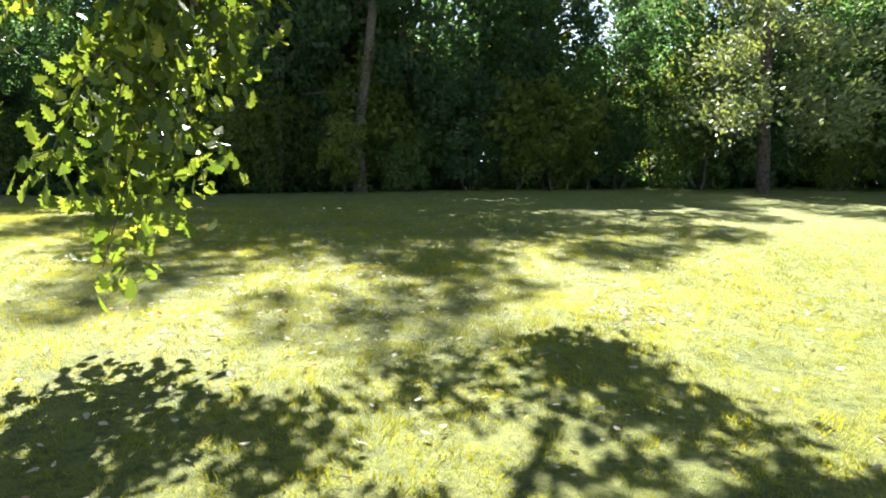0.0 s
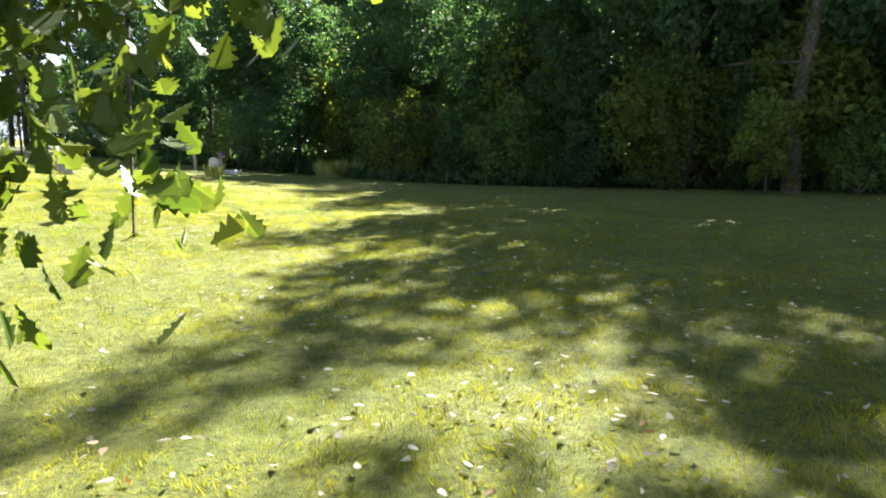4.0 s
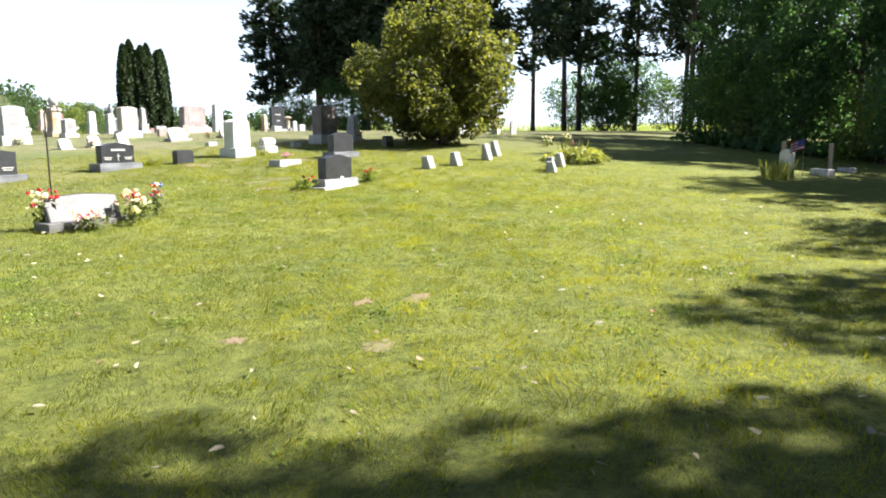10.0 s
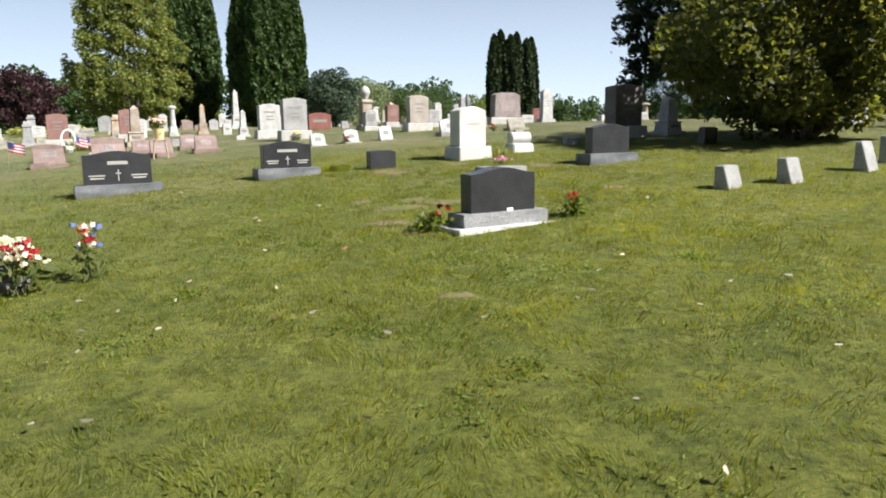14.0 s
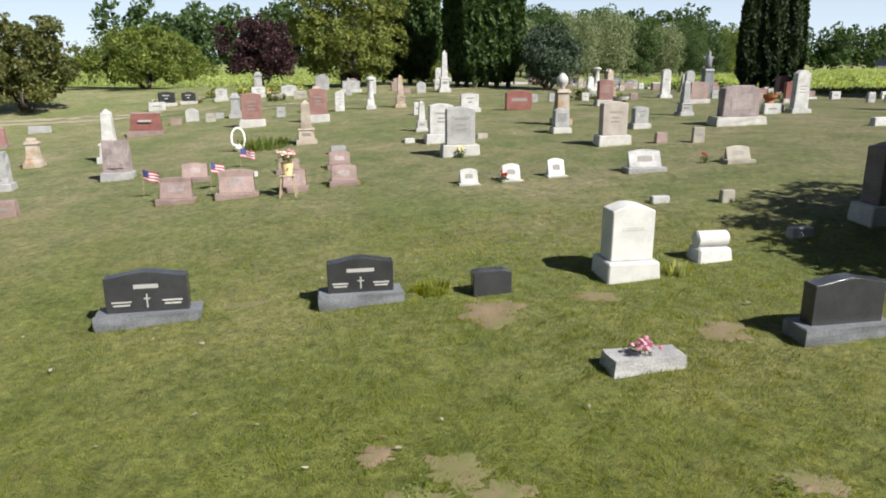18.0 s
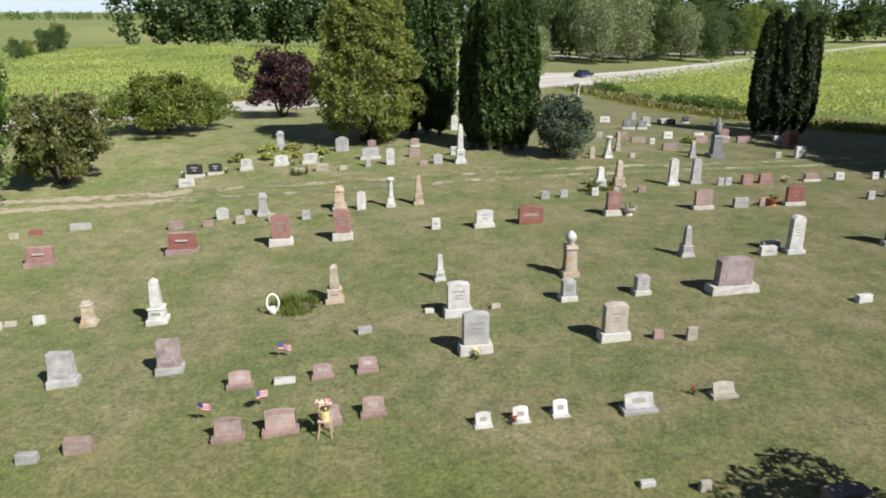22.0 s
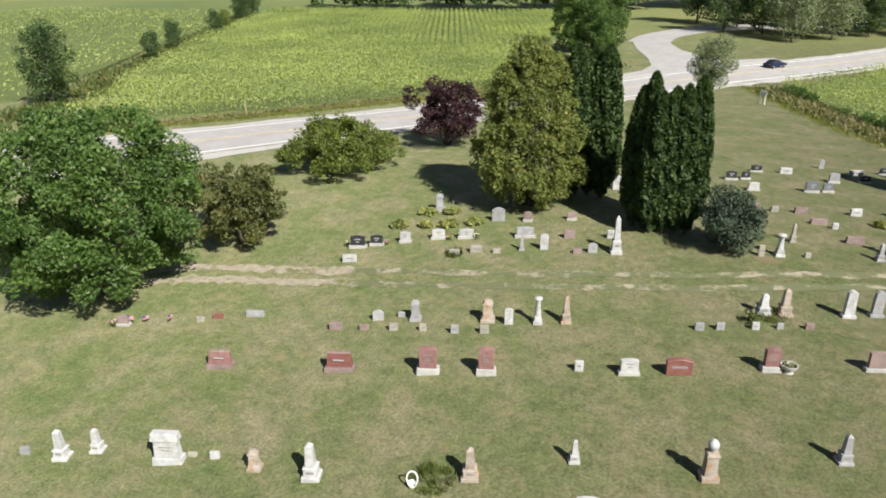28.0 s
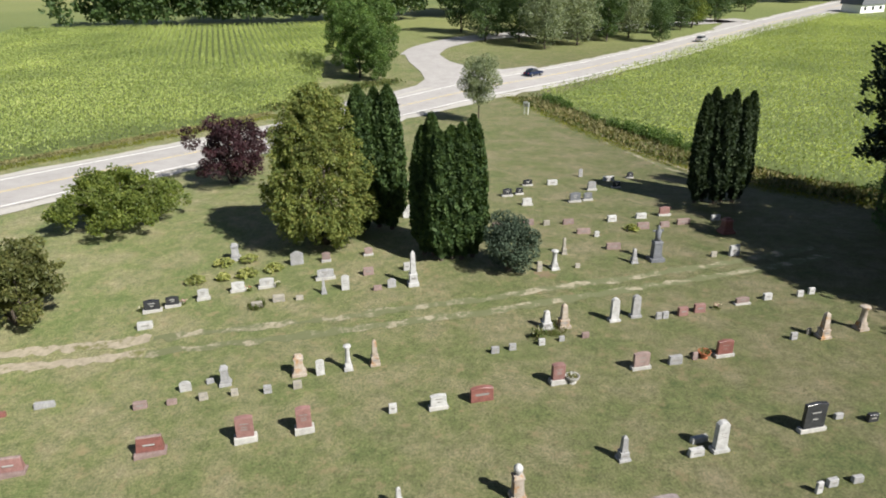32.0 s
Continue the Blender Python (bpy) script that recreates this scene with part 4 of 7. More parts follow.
# ---- cornfields ----
def corn_field(name, corners, way, seed, gap, step, label, spread=1.0):
    """Rows of corn inside a polygon: a leafy mass with arching leaves along each row."""
    rng = np.random.default_rng(seed)
    c = np.array(corners, float)

    def inside(p):
        ok = np.zeros(len(p), bool)
        j = len(c) - 1
        for i in range(len(c)):
            hit = ((c[i, 1] > p[:, 1]) != (c[j, 1] > p[:, 1])) & (p[:, 0] < (c[j, 0] - c[i, 0]) * (p[:, 1] - c[i, 1]) / (c[j, 1] - c[i, 1] + 1e-9) + c[i, 0])
            ok ^= hit
            j = i
        return ok
    w = np.array(way, float) / np.hypot(*way)
    n = np.array([-w[1], w[0]])
    a, b = c @ w, c @ n
    S, R = np.meshgrid(np.arange(a.min(), a.max(), step), np.arange(b.min(), b.max(), gap))
    S = S + rng.uniform(-step, step, S.shape)
    # the canopy closes over the rows but for one stretch of the slope
    X, Y = S * w[0] + R * n[0], S * w[1] + R * n[1]
    R = R + rng.normal(0, 1, R.shape) * (0.2 + 0.4 * np.clip(np.hypot(X + 52, Y - 212) / 45 - 0.6, 0, 1))
    p = S.reshape(-1, 1) * w + R.reshape(-1, 1) * n
    p = p[inside(p)]
    k = np.sin(p[:, 0] * 0.11) + np.sin(p[:, 1] * 0.083 + p[:, 0] * 0.05)
    z = ground_np(p[:, 0], p[:, 1]) + np.where(rng.uniform(0, 1, len(p)) < 0.3, rng.uniform(0.2, 1.6, len(p)), 1.75 + 0.12 * k + rng.normal(0, 0.26, len(p)))
    V, F = kites(rng, np.c_[p, z], 0.56 * spread, 0.32, 0.5, np.tile([w[0] * 1.6, w[1] * 1.6, 0.3], (len(p), 1)))
    p2 = p[rng.uniform(0, 1, len(p)) < 0.12]
    z2 = ground_np(p2[:, 0], p2[:, 1]) + 2.15 + rng.normal(0, 0.12, len(p2))
    V2, F2 = kites(rng, np.c_[p2, z2], 0.5, 0.22, 0.0, np.tile([0, 0, 1.0], (len(p2), 1)))
    ob = tagged(part(name, mesh_np(name, np.concatenate([V, V2]), np.concatenate([F, F2 + len(V)]), LEAF_CORN)), label, "cornfield", kind="stuff")
    # stalks and lower leaves as one close mass
    bm = bmesh.new()
    mid = c.mean(0)
    inner = [tuple(mid + (q - mid) * (1 - 1.6 / np.hypot(*(q - mid)))) for q in c]
    lo = [bm.verts.new((x, y, gz(x, y) - 0.1)) for x, y in inner]
    hi = [bm.verts.new((x, y, gz(x, y) + 0.25)) for x, y in inner]
    m = len(corners)
    bm.faces.new(hi)
    for i in range(m):
        bm.faces.new((lo[i], lo[(i + 1) % m], hi[(i + 1) % m], hi[i]))
    bmesh.ops.recalc_face_normals(bm, faces=bm.faces[:])
    part("stalks", bm, CORNMASS, ob, "close green mass of corn stalks")
    return ob


CORNMASS = dirt_mat("corn_stalk_mass", (0.08, 0.11, 0.034), (0.13, 0.16, 0.05), (0.1, 0.13, 0.042), 0.5)
corn_field("corn_field", [(-59.19, 76.72), (-51.22, 81.01), (-38.89, 94.51), (-27.06, 113.07), (-16.53, 129.84), (-15.30, 153.45), (-21.66, 187.52), (-13.29, 257.66), (-133.71, 240.83), (-119.99, 199.21), (-106.32, 163.82), (-83.10, 113.93), (-66.04, 91.09)], (-0.34, 0.94), 21, 1.55, 0.06,
           "tall green corn in rows with pale tassels", 0.8)
corn_field("corn_field", [(26.72, 139.13), (34.48, 122.38), (43.65, 100.19), (51.43, 86.82), (65.31, 76.56), (90.00, 66.00), (150.00, 50.00), (190.00, 130.00), (169.98, 249.19), (137.79, 282.82), (104.93, 246.73), (67.34, 196.36)], (0.74, 0.67), 22, 1.1, 0.1,
           "broad green cornfield beside the cemetery", 0.75)
corn_field("corn_field", [(-76.90, 85.33), (-89.28, 109.23), (-109.44, 151.57), (-124.29, 196.08), (-142.71, 230.09), (-219.27, 221.19), (-260.00, 120.00), (-160.00, 40.00), (-112.00, 66.00)], (-0.34, 0.94), 23, 1.6, 0.8, "paler far cornfield beyond the hedgerow", 1.4)


def weeds(name, pts, width, count, height, seed, mat, label):
    """A ragged strip of tall grass and weeds."""
    rng = np.random.default_rng(seed)
    q = curve_through(pts, 0.5)
    i = rng.integers(0, len(q), count)
    p = q[i] + rng.normal(0, width, (count, 2))
    h = height * rng.uniform(0.3, 1.1, count)
    P = np.c_[p, ground_np(p[:, 0], p[:, 1]) + h * 0.5]
    V, F = kites(rng, P, height * 0.8, 0.3, 0.0, np.tile([0, 0, 1.0], (count, 1)))
    return tagged(part(name, mesh_np(name, V, F, mat)), label, "weeds", kind="stuff")


BANK = [(25.71, 137.93), (32.88, 120.95), (41.55, 98.84), (49.85, 85.60), (64.24, 74.92), (92.00, 64.00)]
weeds("weed_strip", BANK, 1.3, 7000, 0.95, 31, LEAF_DRY, "ragged strip of dry grass along the corn")
weeds("weed_strip", BANK, 1.5, 9000, 0.8, 37, LEAF_WEED, "green weeds among the dry grass along the corn")
weeds("rough_grass", [(21.3, 141.0), (25.6, 131.2), (29.6, 120.4), (33.6, 109.7), (39.6, 95.6), (47.2, 84.0), (62.0, 73.0)], 0.8, 14000, 0.22, 38, BLADE, "longer rough grass on the bank before the corn")
_bush = broadleaf("ditch_bush", 99, 2.0, 1.7, 0.05, LEAF_MAPLE, 2600, 0.19, 0.04, stems=2, count=26, lump=0.3, gap=0.5, limbs=2)
for i, (x, y, k) in enumerate([(28.1, 136.6, 0.8), (29.6, 134.0, 0.9), (31.0, 131.4, 0.8), (34.5, 122.3, 0.6), (36.6, 117.0, 0.8), (38.3, 113.6, 0.95), (39.6, 110.6, 1.0), (40.8, 107.6, 1.05), (42.2, 104.2, 1.0), (43.3, 100.9, 0.7)]):
    stand(_bush, x, y, k, 50 * i, "low dark green bush in the ditch by the corn", "bush", "bushes in the ditch")
VERGE = [(-55.55, 69.77), (-41.12, 90.72), (-29.51, 109.11), (-18.36, 125.98)]
weeds("weed_strip", VERGE, 0.5, 4000, 0.6, 32, LEAF_DRY, "strip of brown weeds between road and corn")
weeds("weed_strip", [(-53.8, 68.6), (-39.2, 89.5), (-27.6, 107.9), (-16.6, 124.8)], 0.8, 9000, 0.3, 39, BLADE, "green grass verge between road and corn")
weeds("weed_strip", [(-65.64, 74.52), (-71.21, 91.76), (-86.22, 111.58), (-107.22, 156.29), (-122.53, 197.61), (-138.30, 230.60)], 1.8, 7000, 1.3, 33, LEAF_WEED, "overgrown field boundary")
weeds("weed_strip", [(-19.32, 129.62), (-13.67, 141.33), (-8.07, 148.63), (-0.73, 154.22)], 1.2, 3000, 0.9, 34, LEAF_WEED, "rough weeds at the road junction")
weeds("undergrowth", [(42.5, 15), (39, 9), (40.5, 5), (35.5, 0.5), (30.5, -3), (28, -6), (25.5, -9.3), (23.5, -12), (21, -15), (18.5, -19), (14, -24), (8, -28.5)], 0.7, 9000, 0.7, 35, LEAF_WOOD, "shaded undergrowth at the foot of the wood")

weeds("undergrowth", [(72, 24), (63, 13), (55, 4.5), (46, 0), (39, -3.5), (34, -6.5), (31, -9.5), (28.5, -12.5), (26.5, -15.5), (24, -18.5), (21.5, -22), (17, -27), (10, -32), (0, -37)], 1.2, 16000, 1.5, 36, LEAF_WOOD, "tall shaded undergrowth inside the wood")


# ---- gravestones ----
GRAVES = "gravestones"


def bars(parent, w, zs, y, mat, widths, tall=0.03, x0=0.0):
    """Lines of writing as plain bars, proud of the face."""
    for z, k in zip(zs, widths):
        part("inscription", box(bmesh.new(), (x0, y, z), (w * k, 0.006, tall)), mat, parent)


def arch(w, h, rise, n=8):
    """An outline with a curved top."""
    p = [(-w / 2, 0), (w / 2, 0)]
    for i in range(n + 1):
        u = 1 - 2 * i / n
        p.append((u * w / 2, h - rise + rise * math.cos(u * math.pi / 2)))
    return p


def serp(w, h, rise, n=12):
    """An outline with a serpentine top: a swell in the middle, lower shoulders."""
    p = [(-w / 2, 0), (w / 2, 0)]
    for i in range(n + 1):
        u = 1 - 2 * i / n
        p.append((u * w / 2, h - rise + rise * (0.5 + 0.5 * math.cos(u * math.pi))))
    return p


def grave(x, y, d, rz, label, kind="gravestone"):
    """A stone whose front foot stands at x, y."""
    a = radians(rz)
    cx, cy = x - math.sin(a) * d / 2, y + math.cos(a) * d / 2
    return thing(kind, cx, cy, rz, label, "gravestone", GRAVES)


def low(x, y, w, h, mat, rz=16, words="small"):
    d = max(0.16, min(0.3, w * 0.45))
    o = grave(x, y, d, rz + (hash((round(x * 10), round(y * 10))) % 9 - 4), f"{words} low {mat.name.replace('_', ' ')} grave marker in the grass")
    bm = box(bmesh.new(), (0, 0, -0.08), (w, d, h + 0.08), (0.94, 0.85), 0.018)
    part("stone", bm, mat, o)
    if h > 0.4:
        part("inscription", box(bmesh.new(), (0, -d / 2 + 0.012, h * 0.45), (w * 0.5, 0.02, h * 0.16)), INKD, o)


def slantm(x, y, w, h, mat, rz=16):
    """A slant marker: sloping polished face on a rough body, on a low plinth."""
    d = 0.42
    o = grave(x, y, d, rz, f"slant {mat.name.replace('_', ' ')} grave marker with a sloping face")
    hh = h * 0.84
    plinth = min(0.12, hh * 0.2) if w > 0.65 else 0.03
    part("base", roughen(box(bmesh.new(), (0, 0, -0.06), (w, d, plinth + 0.06), (1, 1), 0.01), 0.012, 2), mat, o)
    part("stone", prism([(a, b + plinth - 0.005) for a, b in arch(w * 0.84, hh - plinth, 0.05)], d * 0.5, bevel=0.014, lean=0.42), mat, o)
    part("inscription", prism([(a, b + plinth + (hh - plinth) * 0.3) for a, b in arch(w * 0.4, (hh - plinth) * 0.34, 0.02)], d * 0.5 + 0.008, lean=0.42), INKD if mat is not PINK else ROSEG, o)


def slab(x, y, w, h, mat, rz=16, base=None, d=0.24, rise=0.06):
    """An upright die on a wider base."""
    bh = min(0.22, h * 0.25)
    o = grave(x, y, d + 0.14, rz, f"upright {mat.name.replace('_', ' ')} headstone on a pale base")
    part("base", box(bmesh.new(), (0, 0, -0.1), (w, d + 0.14, bh + 0.1), (0.98, 0.96), 0.012), base or CONC, o, "pale stone base")
    part("die", prism([(a, b + bh) for a, b in serp(w * 0.8, h - bh, rise)], d, bevel=0.01), mat, o)
    bars(o, w * 0.8, [bh + (h - bh) * 0.62, bh + (h - bh) * 0.35], -d / 2 - 0.002, INK if mat in (DARK, GREYD) else PINK if mat in (RED, ROSE) else INKD, [0.42, 0.24], min(0.06, h * 0.07))


def upright(x, y, w, h, mat, rz=16, base=None, d=0.34):
    """A tall thick die with a chamfered top on a heavy base."""
    bh = h * 0.23
    o = grave(x, y, d + 0.2, rz, f"tall upright {mat.name.replace('_', ' ')} headstone on a heavy base")
    part("base", box(bmesh.new(), (0, 0, -0.1), (w, d + 0.2, bh + 0.1), (0.95, 0.92), 0.02), base or (CONC if mat is not WHITE else WHITE), o, "heavy stone base")
    part("die", prism([(a, b + bh) for a, b in arch(w * 0.74, h - bh, 0.07)], d, bevel=0.015), mat, o)
    part("panel", box(bmesh.new(), (0, -d / 2 - 0.001, bh + (h - bh) * 0.3), (w * 0.52, 0.008, (h - bh) * 0.45)), mat, o)
    bars(o, w * 0.7, [bh + (h - bh) * 0.66, bh + (h - bh) * 0.5, bh + (h - bh) * 0.38], -d / 2 - 0.006, INKD, [0.55, 0.35, 0.4], 0.05)


def slant(x, y, w, h, mat, rz=16):
    """A leaning-faced die with a pale top on a broad base."""
    d, bh = 0.5, h * 0.22
    o = grave(x, y, d + 0.2, rz, f"slant-faced polished {mat.name.replace('_', ' ')} headstone on a pale base")
    part("base", box(bmesh.new(), (0, 0, -0.1), (w, d + 0.2, bh + 0.1), (0.97, 0.94), 0.015), PINK, o, "pale pink stone base")
    part("die", box(bmesh.new(), (0, 0.05, bh), (w * 0.86, d * 0.8, h - bh), (0.88, 0.5), 0.015, (0, d * 0.1)), mat, o)
    part("cap", box(bmesh.new(), (0, 0.05 + d * 0.1, h - 0.03), (w * 0.78, d * 0.46, 0.06), (0.96, 0.8), 0.01), PINK, o, "pale sawn top")
    bars(o, w * 0.8, [bh + (h - bh) * 0.5], -d * 0.3 - 0.02, INK, [0.45], 0.1)


def block(x, y, w, h, mat, rz=16):
    d = 0.3
    o = grave(x, y, d, rz, f"plain {mat.name.replace('_', ' ')} block headstone")
    part("die", prism(arch(w, h, 0.12), d, bevel=0.02), mat, o)
    part("inscription", box(bmesh.new(), (0, -d / 2 - 0.002, h * 0.45), (w * 0.6, 0.008, 0.14)), INKD, o)


def tablet(x, y, w, h, mat, rz=16, d=0.1):
    o = grave(x, y, d, rz, f"thin upright {mat.name.replace('_', ' ')} tablet with a rounded top", "tablet_gravestone")
    part("tablet", prism([(a, b - 0.1) for a, b in arch(w, h + 0.1, w * 0.22)], d, bevel=0.01, lean=0.02), mat, o)
    bars(o, w, [h * 0.6, h * 0.45, h * 0.3], -d / 2 + 0.005, INKD, [0.6, 0.5, 0.4], 0.03)


def marker(x, y, w, h, mat, rz=24):
    """A small leaning marker, sawn face, rough sides."""
    o = grave(x, y, 0.25, rz, "small tilted grey granite grave marker in the lawn")
    part("stone", prism([(-w / 2, -0.1), (w / 2, -0.1), (w / 2, h * 0.92), (w * 0.44, h), (-w * 0.44, h), (-w / 2, h * 0.92)], 0.25, bevel=0.012, lean=0.3), mat, o)


def pillar(x, y, w, h, mat, rz=16):
    """A tall slab-like shaft with a low pointed top on a base."""
    o = grave(x, y, w * 0.55, rz, f"tall {mat.name.replace('_', ' ')} shaft headstone on a base")
    part("base", box(bmesh.new(), (0, 0, -0.1), (w, w * 0.6, 0.28), (0.96, 0.94), 0.015), mat, o)
    k = w * 0.72
    part("shaft", prism([(-k / 2, 0.18), (k / 2, 0.18), (k * 0.44, h - 0.14), (k * 0.2, h - 0.02), (0, h), (-k * 0.2, h - 0.02), (-k * 0.44, h - 0.14)], w * 0.36, bevel=0.012), mat, o)
    bars(o, k, [h * 0.62, h * 0.55, h * 0.48], -w * 0.18 - 0.002, INKD, [0.5, 0.4, 0.45], 0.04)


def capslab(x, y, w, h, mat, rz=16):
    """A broad die with a projecting cap and stepped base."""
    o = grave(x, y, 0.6, rz, "broad white marble monument with a projecting cap", "monument")
    part("base", box(bmesh.new(), (0, 0, -0.1), (w, 0.62, h * 0.2 + 0.1), (0.95, 0.9), 0.02), mat, o)
    part("die", box(bmesh.new(), (0, 0, h * 0.2), (w * 0.82, 0.42, h * 0.55), (0.9, 0.9), 0.012), mat, o)
    part("cap", box(bmesh.new(), (0, 0, h * 0.75), (w * 0.92, 0.52, h * 0.25), (0.92, 0.72), 0.03), mat, o)
    bars(o, w * 0.7, [h * 0.55, h * 0.45], -0.215, INKD, [0.6, 0.4], 0.05)


def obelisk(x, y, w, h, mat, rz=16):
    """A stepped base, a die and a tapering shaft with a pointed tip."""
    o = grave(x, y, w, rz, f"{mat.name.replace('_', ' ')} obelisk on a stepped base", "obelisk")
    part("plinth", box(bmesh.new(), (0, 0, -0.1), (w, w * 0.9, 0.1 + h * 0.1), (0.97, 0.97), 0.012), mat, o)
    part("die", box(bmesh.new(), (0, 0, h * 0.1), (w * 0.76, w * 0.7, h * 0.22), (0.9, 0.9), 0.012), mat, o)
    part("moulding", box(bmesh.new(), (0, 0, h * 0.32), (w * 0.8, w * 0.74, h * 0.035), (0.92, 0.92), 0.008), mat, o)
    part("shaft", box(bmesh.new(), (0, 0, h * 0.355), (w * 0.52, w * 0.5, h * 0.56), (0.74, 0.74), 0.012), mat, o)
    part("tip", box(bmesh.new(), (0, 0, h * 0.915), (w * 0.39, w * 0.37, h * 0.085), (0.1, 0.1)), mat, o)
    part("inscription", box(bmesh.new(), (0, -w * 0.34, h * 0.2), (w * 0.4, 0.03, h * 0.06)), INKD, o)


def smallob(x, y, w, h, mat, rz=16):
    obelisk(x, y, w, h, mat, rz)


def column(x, y, w, h, mat, rz=16):
    """A column on a plinth with a spreading capital."""
    o = grave(x, y, w, rz, f"slender {mat.name.replace('_', ' ')} column with a capital", "column_monument")
    r = w * 0.3
    part("plinth", box(bmesh.new(), (0, 0, -0.1), (w, w, 0.1 + h * 0.12), (0.94, 0.94), 0.012), mat, o)
    part("die", box(bmesh.new(), (0, 0, h * 0.12), (w * 0.72, w * 0.72, h * 0.2), (0.9, 0.9), 0.012), mat, o)
    part("shaft", lathe([(r * 1.15, h * 0.32), (r, h * 0.36), (r * 0.78, h * 0.82), (r * 1.0, h * 0.86)], 14), mat, o, smooth=True)
    part("capital", lathe([(r * 0.95, h * 0.86), (r * 1.5, h * 0.91), (r * 1.45, h * 0.95), (r * 0.9, h * 0.98), (r * 0.4, h)], 14), mat, o)


def urn(x, y, w, h, mat, rz=16):
    """A pedestal carrying a draped urn."""
    o = grave(x, y, w, rz, "lichen-stained pedestal monument carrying a stone urn", "urn_monument")
    part("plinth", box(bmesh.new(), (0, 0, -0.1), (w, w * 0.92, 0.1 + h * 0.12), (0.96, 0.96), 0.012), mat, o)
    part("die", box(bmesh.new(), (0, 0, h * 0.12), (w * 0.7, w * 0.66, h * 0.5), (0.86, 0.86), 0.012), mat, o)
    part("cornice", box(bmesh.new(), (0, 0, h * 0.62), (w * 0.78, w * 0.74, h * 0.07), (0.8, 0.8), 0.012), mat, o)
    r = w * 0.3
    part("urn", lathe([(r * 0.5, h * 0.69), (r * 0.45, h * 0.73), (r * 0.95, h * 0.8), (r * 1.05, h * 0.88), (r * 0.8, h * 0.93), (r * 0.5, h * 0.97), (r * 0.15, h)], 14), WHITE, o, "pale stone urn", True)


def pedestal(x, y, w, h, mat, rz=16):
    """A square pedestal monument with a capped head."""
    o = grave(x, y, w * 0.9, rz, f"square {mat.name.replace('_', ' ')} pedestal monument with a cap", "pedestal_monument")
    part("plinth", box(bmesh.new(), (0, 0, -0.1), (w, w * 0.85, 0.1 + h * 0.14), (0.95, 0.95), 0.012), mat, o)
    part("base", box(bmesh.new(), (0, 0, h * 0.14), (w * 0.8, w * 0.68, h * 0.14), (0.9, 0.9), 0.012), mat, o)
    part("die", box(bmesh.new(), (0, 0, h * 0.28), (w * 0.64, w * 0.54, h * 0.5), (0.86, 0.86), 0.012), mat, o)
    part("cap", box(bmesh.new(), (0, 0, h * 0.78), (w * 0.7, w * 0.6, h * 0.1), (0.9, 0.9), 0.015), mat, o)
    part("head", box(bmesh.new(), (0, 0, h * 0.88), (w * 0.5, w * 0.42, h * 0.12), (0.85, 0.7), 0.02), mat, o)


def statue(x, y, w, h, mat, rz=16):
    """A draped figure on a tall die, as one plain worn shape."""
    o = grave(x, y, w, rz, "tall grey granite monument with a worn stone figure", "monument")
    part("plinth", box(bmesh.new(), (0, 0, -0.1), (w, w * 0.8, 0.1 + h * 0.1), (0.96, 0.96), 0.015), mat, o)
    part("die", box(bmesh.new(), (0, 0, h * 0.1), (w * 0.62, w * 0.5, h * 0.42), (0.86, 0.86), 0.015), mat, o)
    part("cornice", box(bmesh.new(), (0, 0, h * 0.52), (w * 0.66, w * 0.54, h * 0.06), (0.8, 0.8), 0.012), mat, o)
    f = part("figure", lathe([(w * 0.2, h * 0.58), (w * 0.17, h * 0.7), (w * 0.21, h * 0.84), (w * 0.09, h * 0.9), (w * 0.1, h * 0.96), (w * 0.03, h)], 10), mat, o, smooth=True)
    part("cross_arm", box(bmesh.new(), (0.0, 0.08, h * 0.82), (w * 0.72, 0.1, h * 0.05), (1, 1), 0.012), mat, o)


def rough(x, y, w, h, mat, rz=16):
    """A rock-faced die on a base."""
    bh = h * 0.2
    o = grave(x, y, 0.5, rz, f"rock-faced {mat.name.replace('_', ' ')} headstone on a base")
    part("base", box(bmesh.new(), (0, 0, -0.1), (w, 0.55, bh + 0.1), (0.95, 0.9), 0.015), GREY, o, "grey granite base")
    part("die", roughen(box(bmesh.new(), (0, 0, bh), (w * 0.8, 0.38, h - bh), (0.9, 0.8)), 0.045, 4), mat, o)
    part("panel", box(bmesh.new(), (0, -0.2, bh + 0.12), (w * 0.5, 0.03, 0.16), (1, 1), 0.01), mat, o)


def roughbig(x, y, w, h, mat, rz=16):
    bh = h * 0.22
    o = grave(x, y, 0.7, rz, "broad mottled rose granite family headstone on a white base")
    part("base", roughen(box(bmesh.new(), (0, 0, -0.1), (w, 0.72, bh + 0.1), (0.96, 0.9)), 0.025, 3), CONC, o, "pale rock-faced base")
    part("die", prism([(-w * 0.36, bh), (w * 0.36, bh), (w * 0.34, h - 0.1), (w * 0.2, h), (-w * 0.2, h), (-w * 0.34, h - 0.1)], 0.42, bevel=0.025), mat, o)
    part("panel", box(bmesh.new(), (0, -0.212, bh + 0.25), (w * 0.42, 0.012, (h - bh) * 0.5), (1, 1), 0.004), mat, o, "polished oval panel")


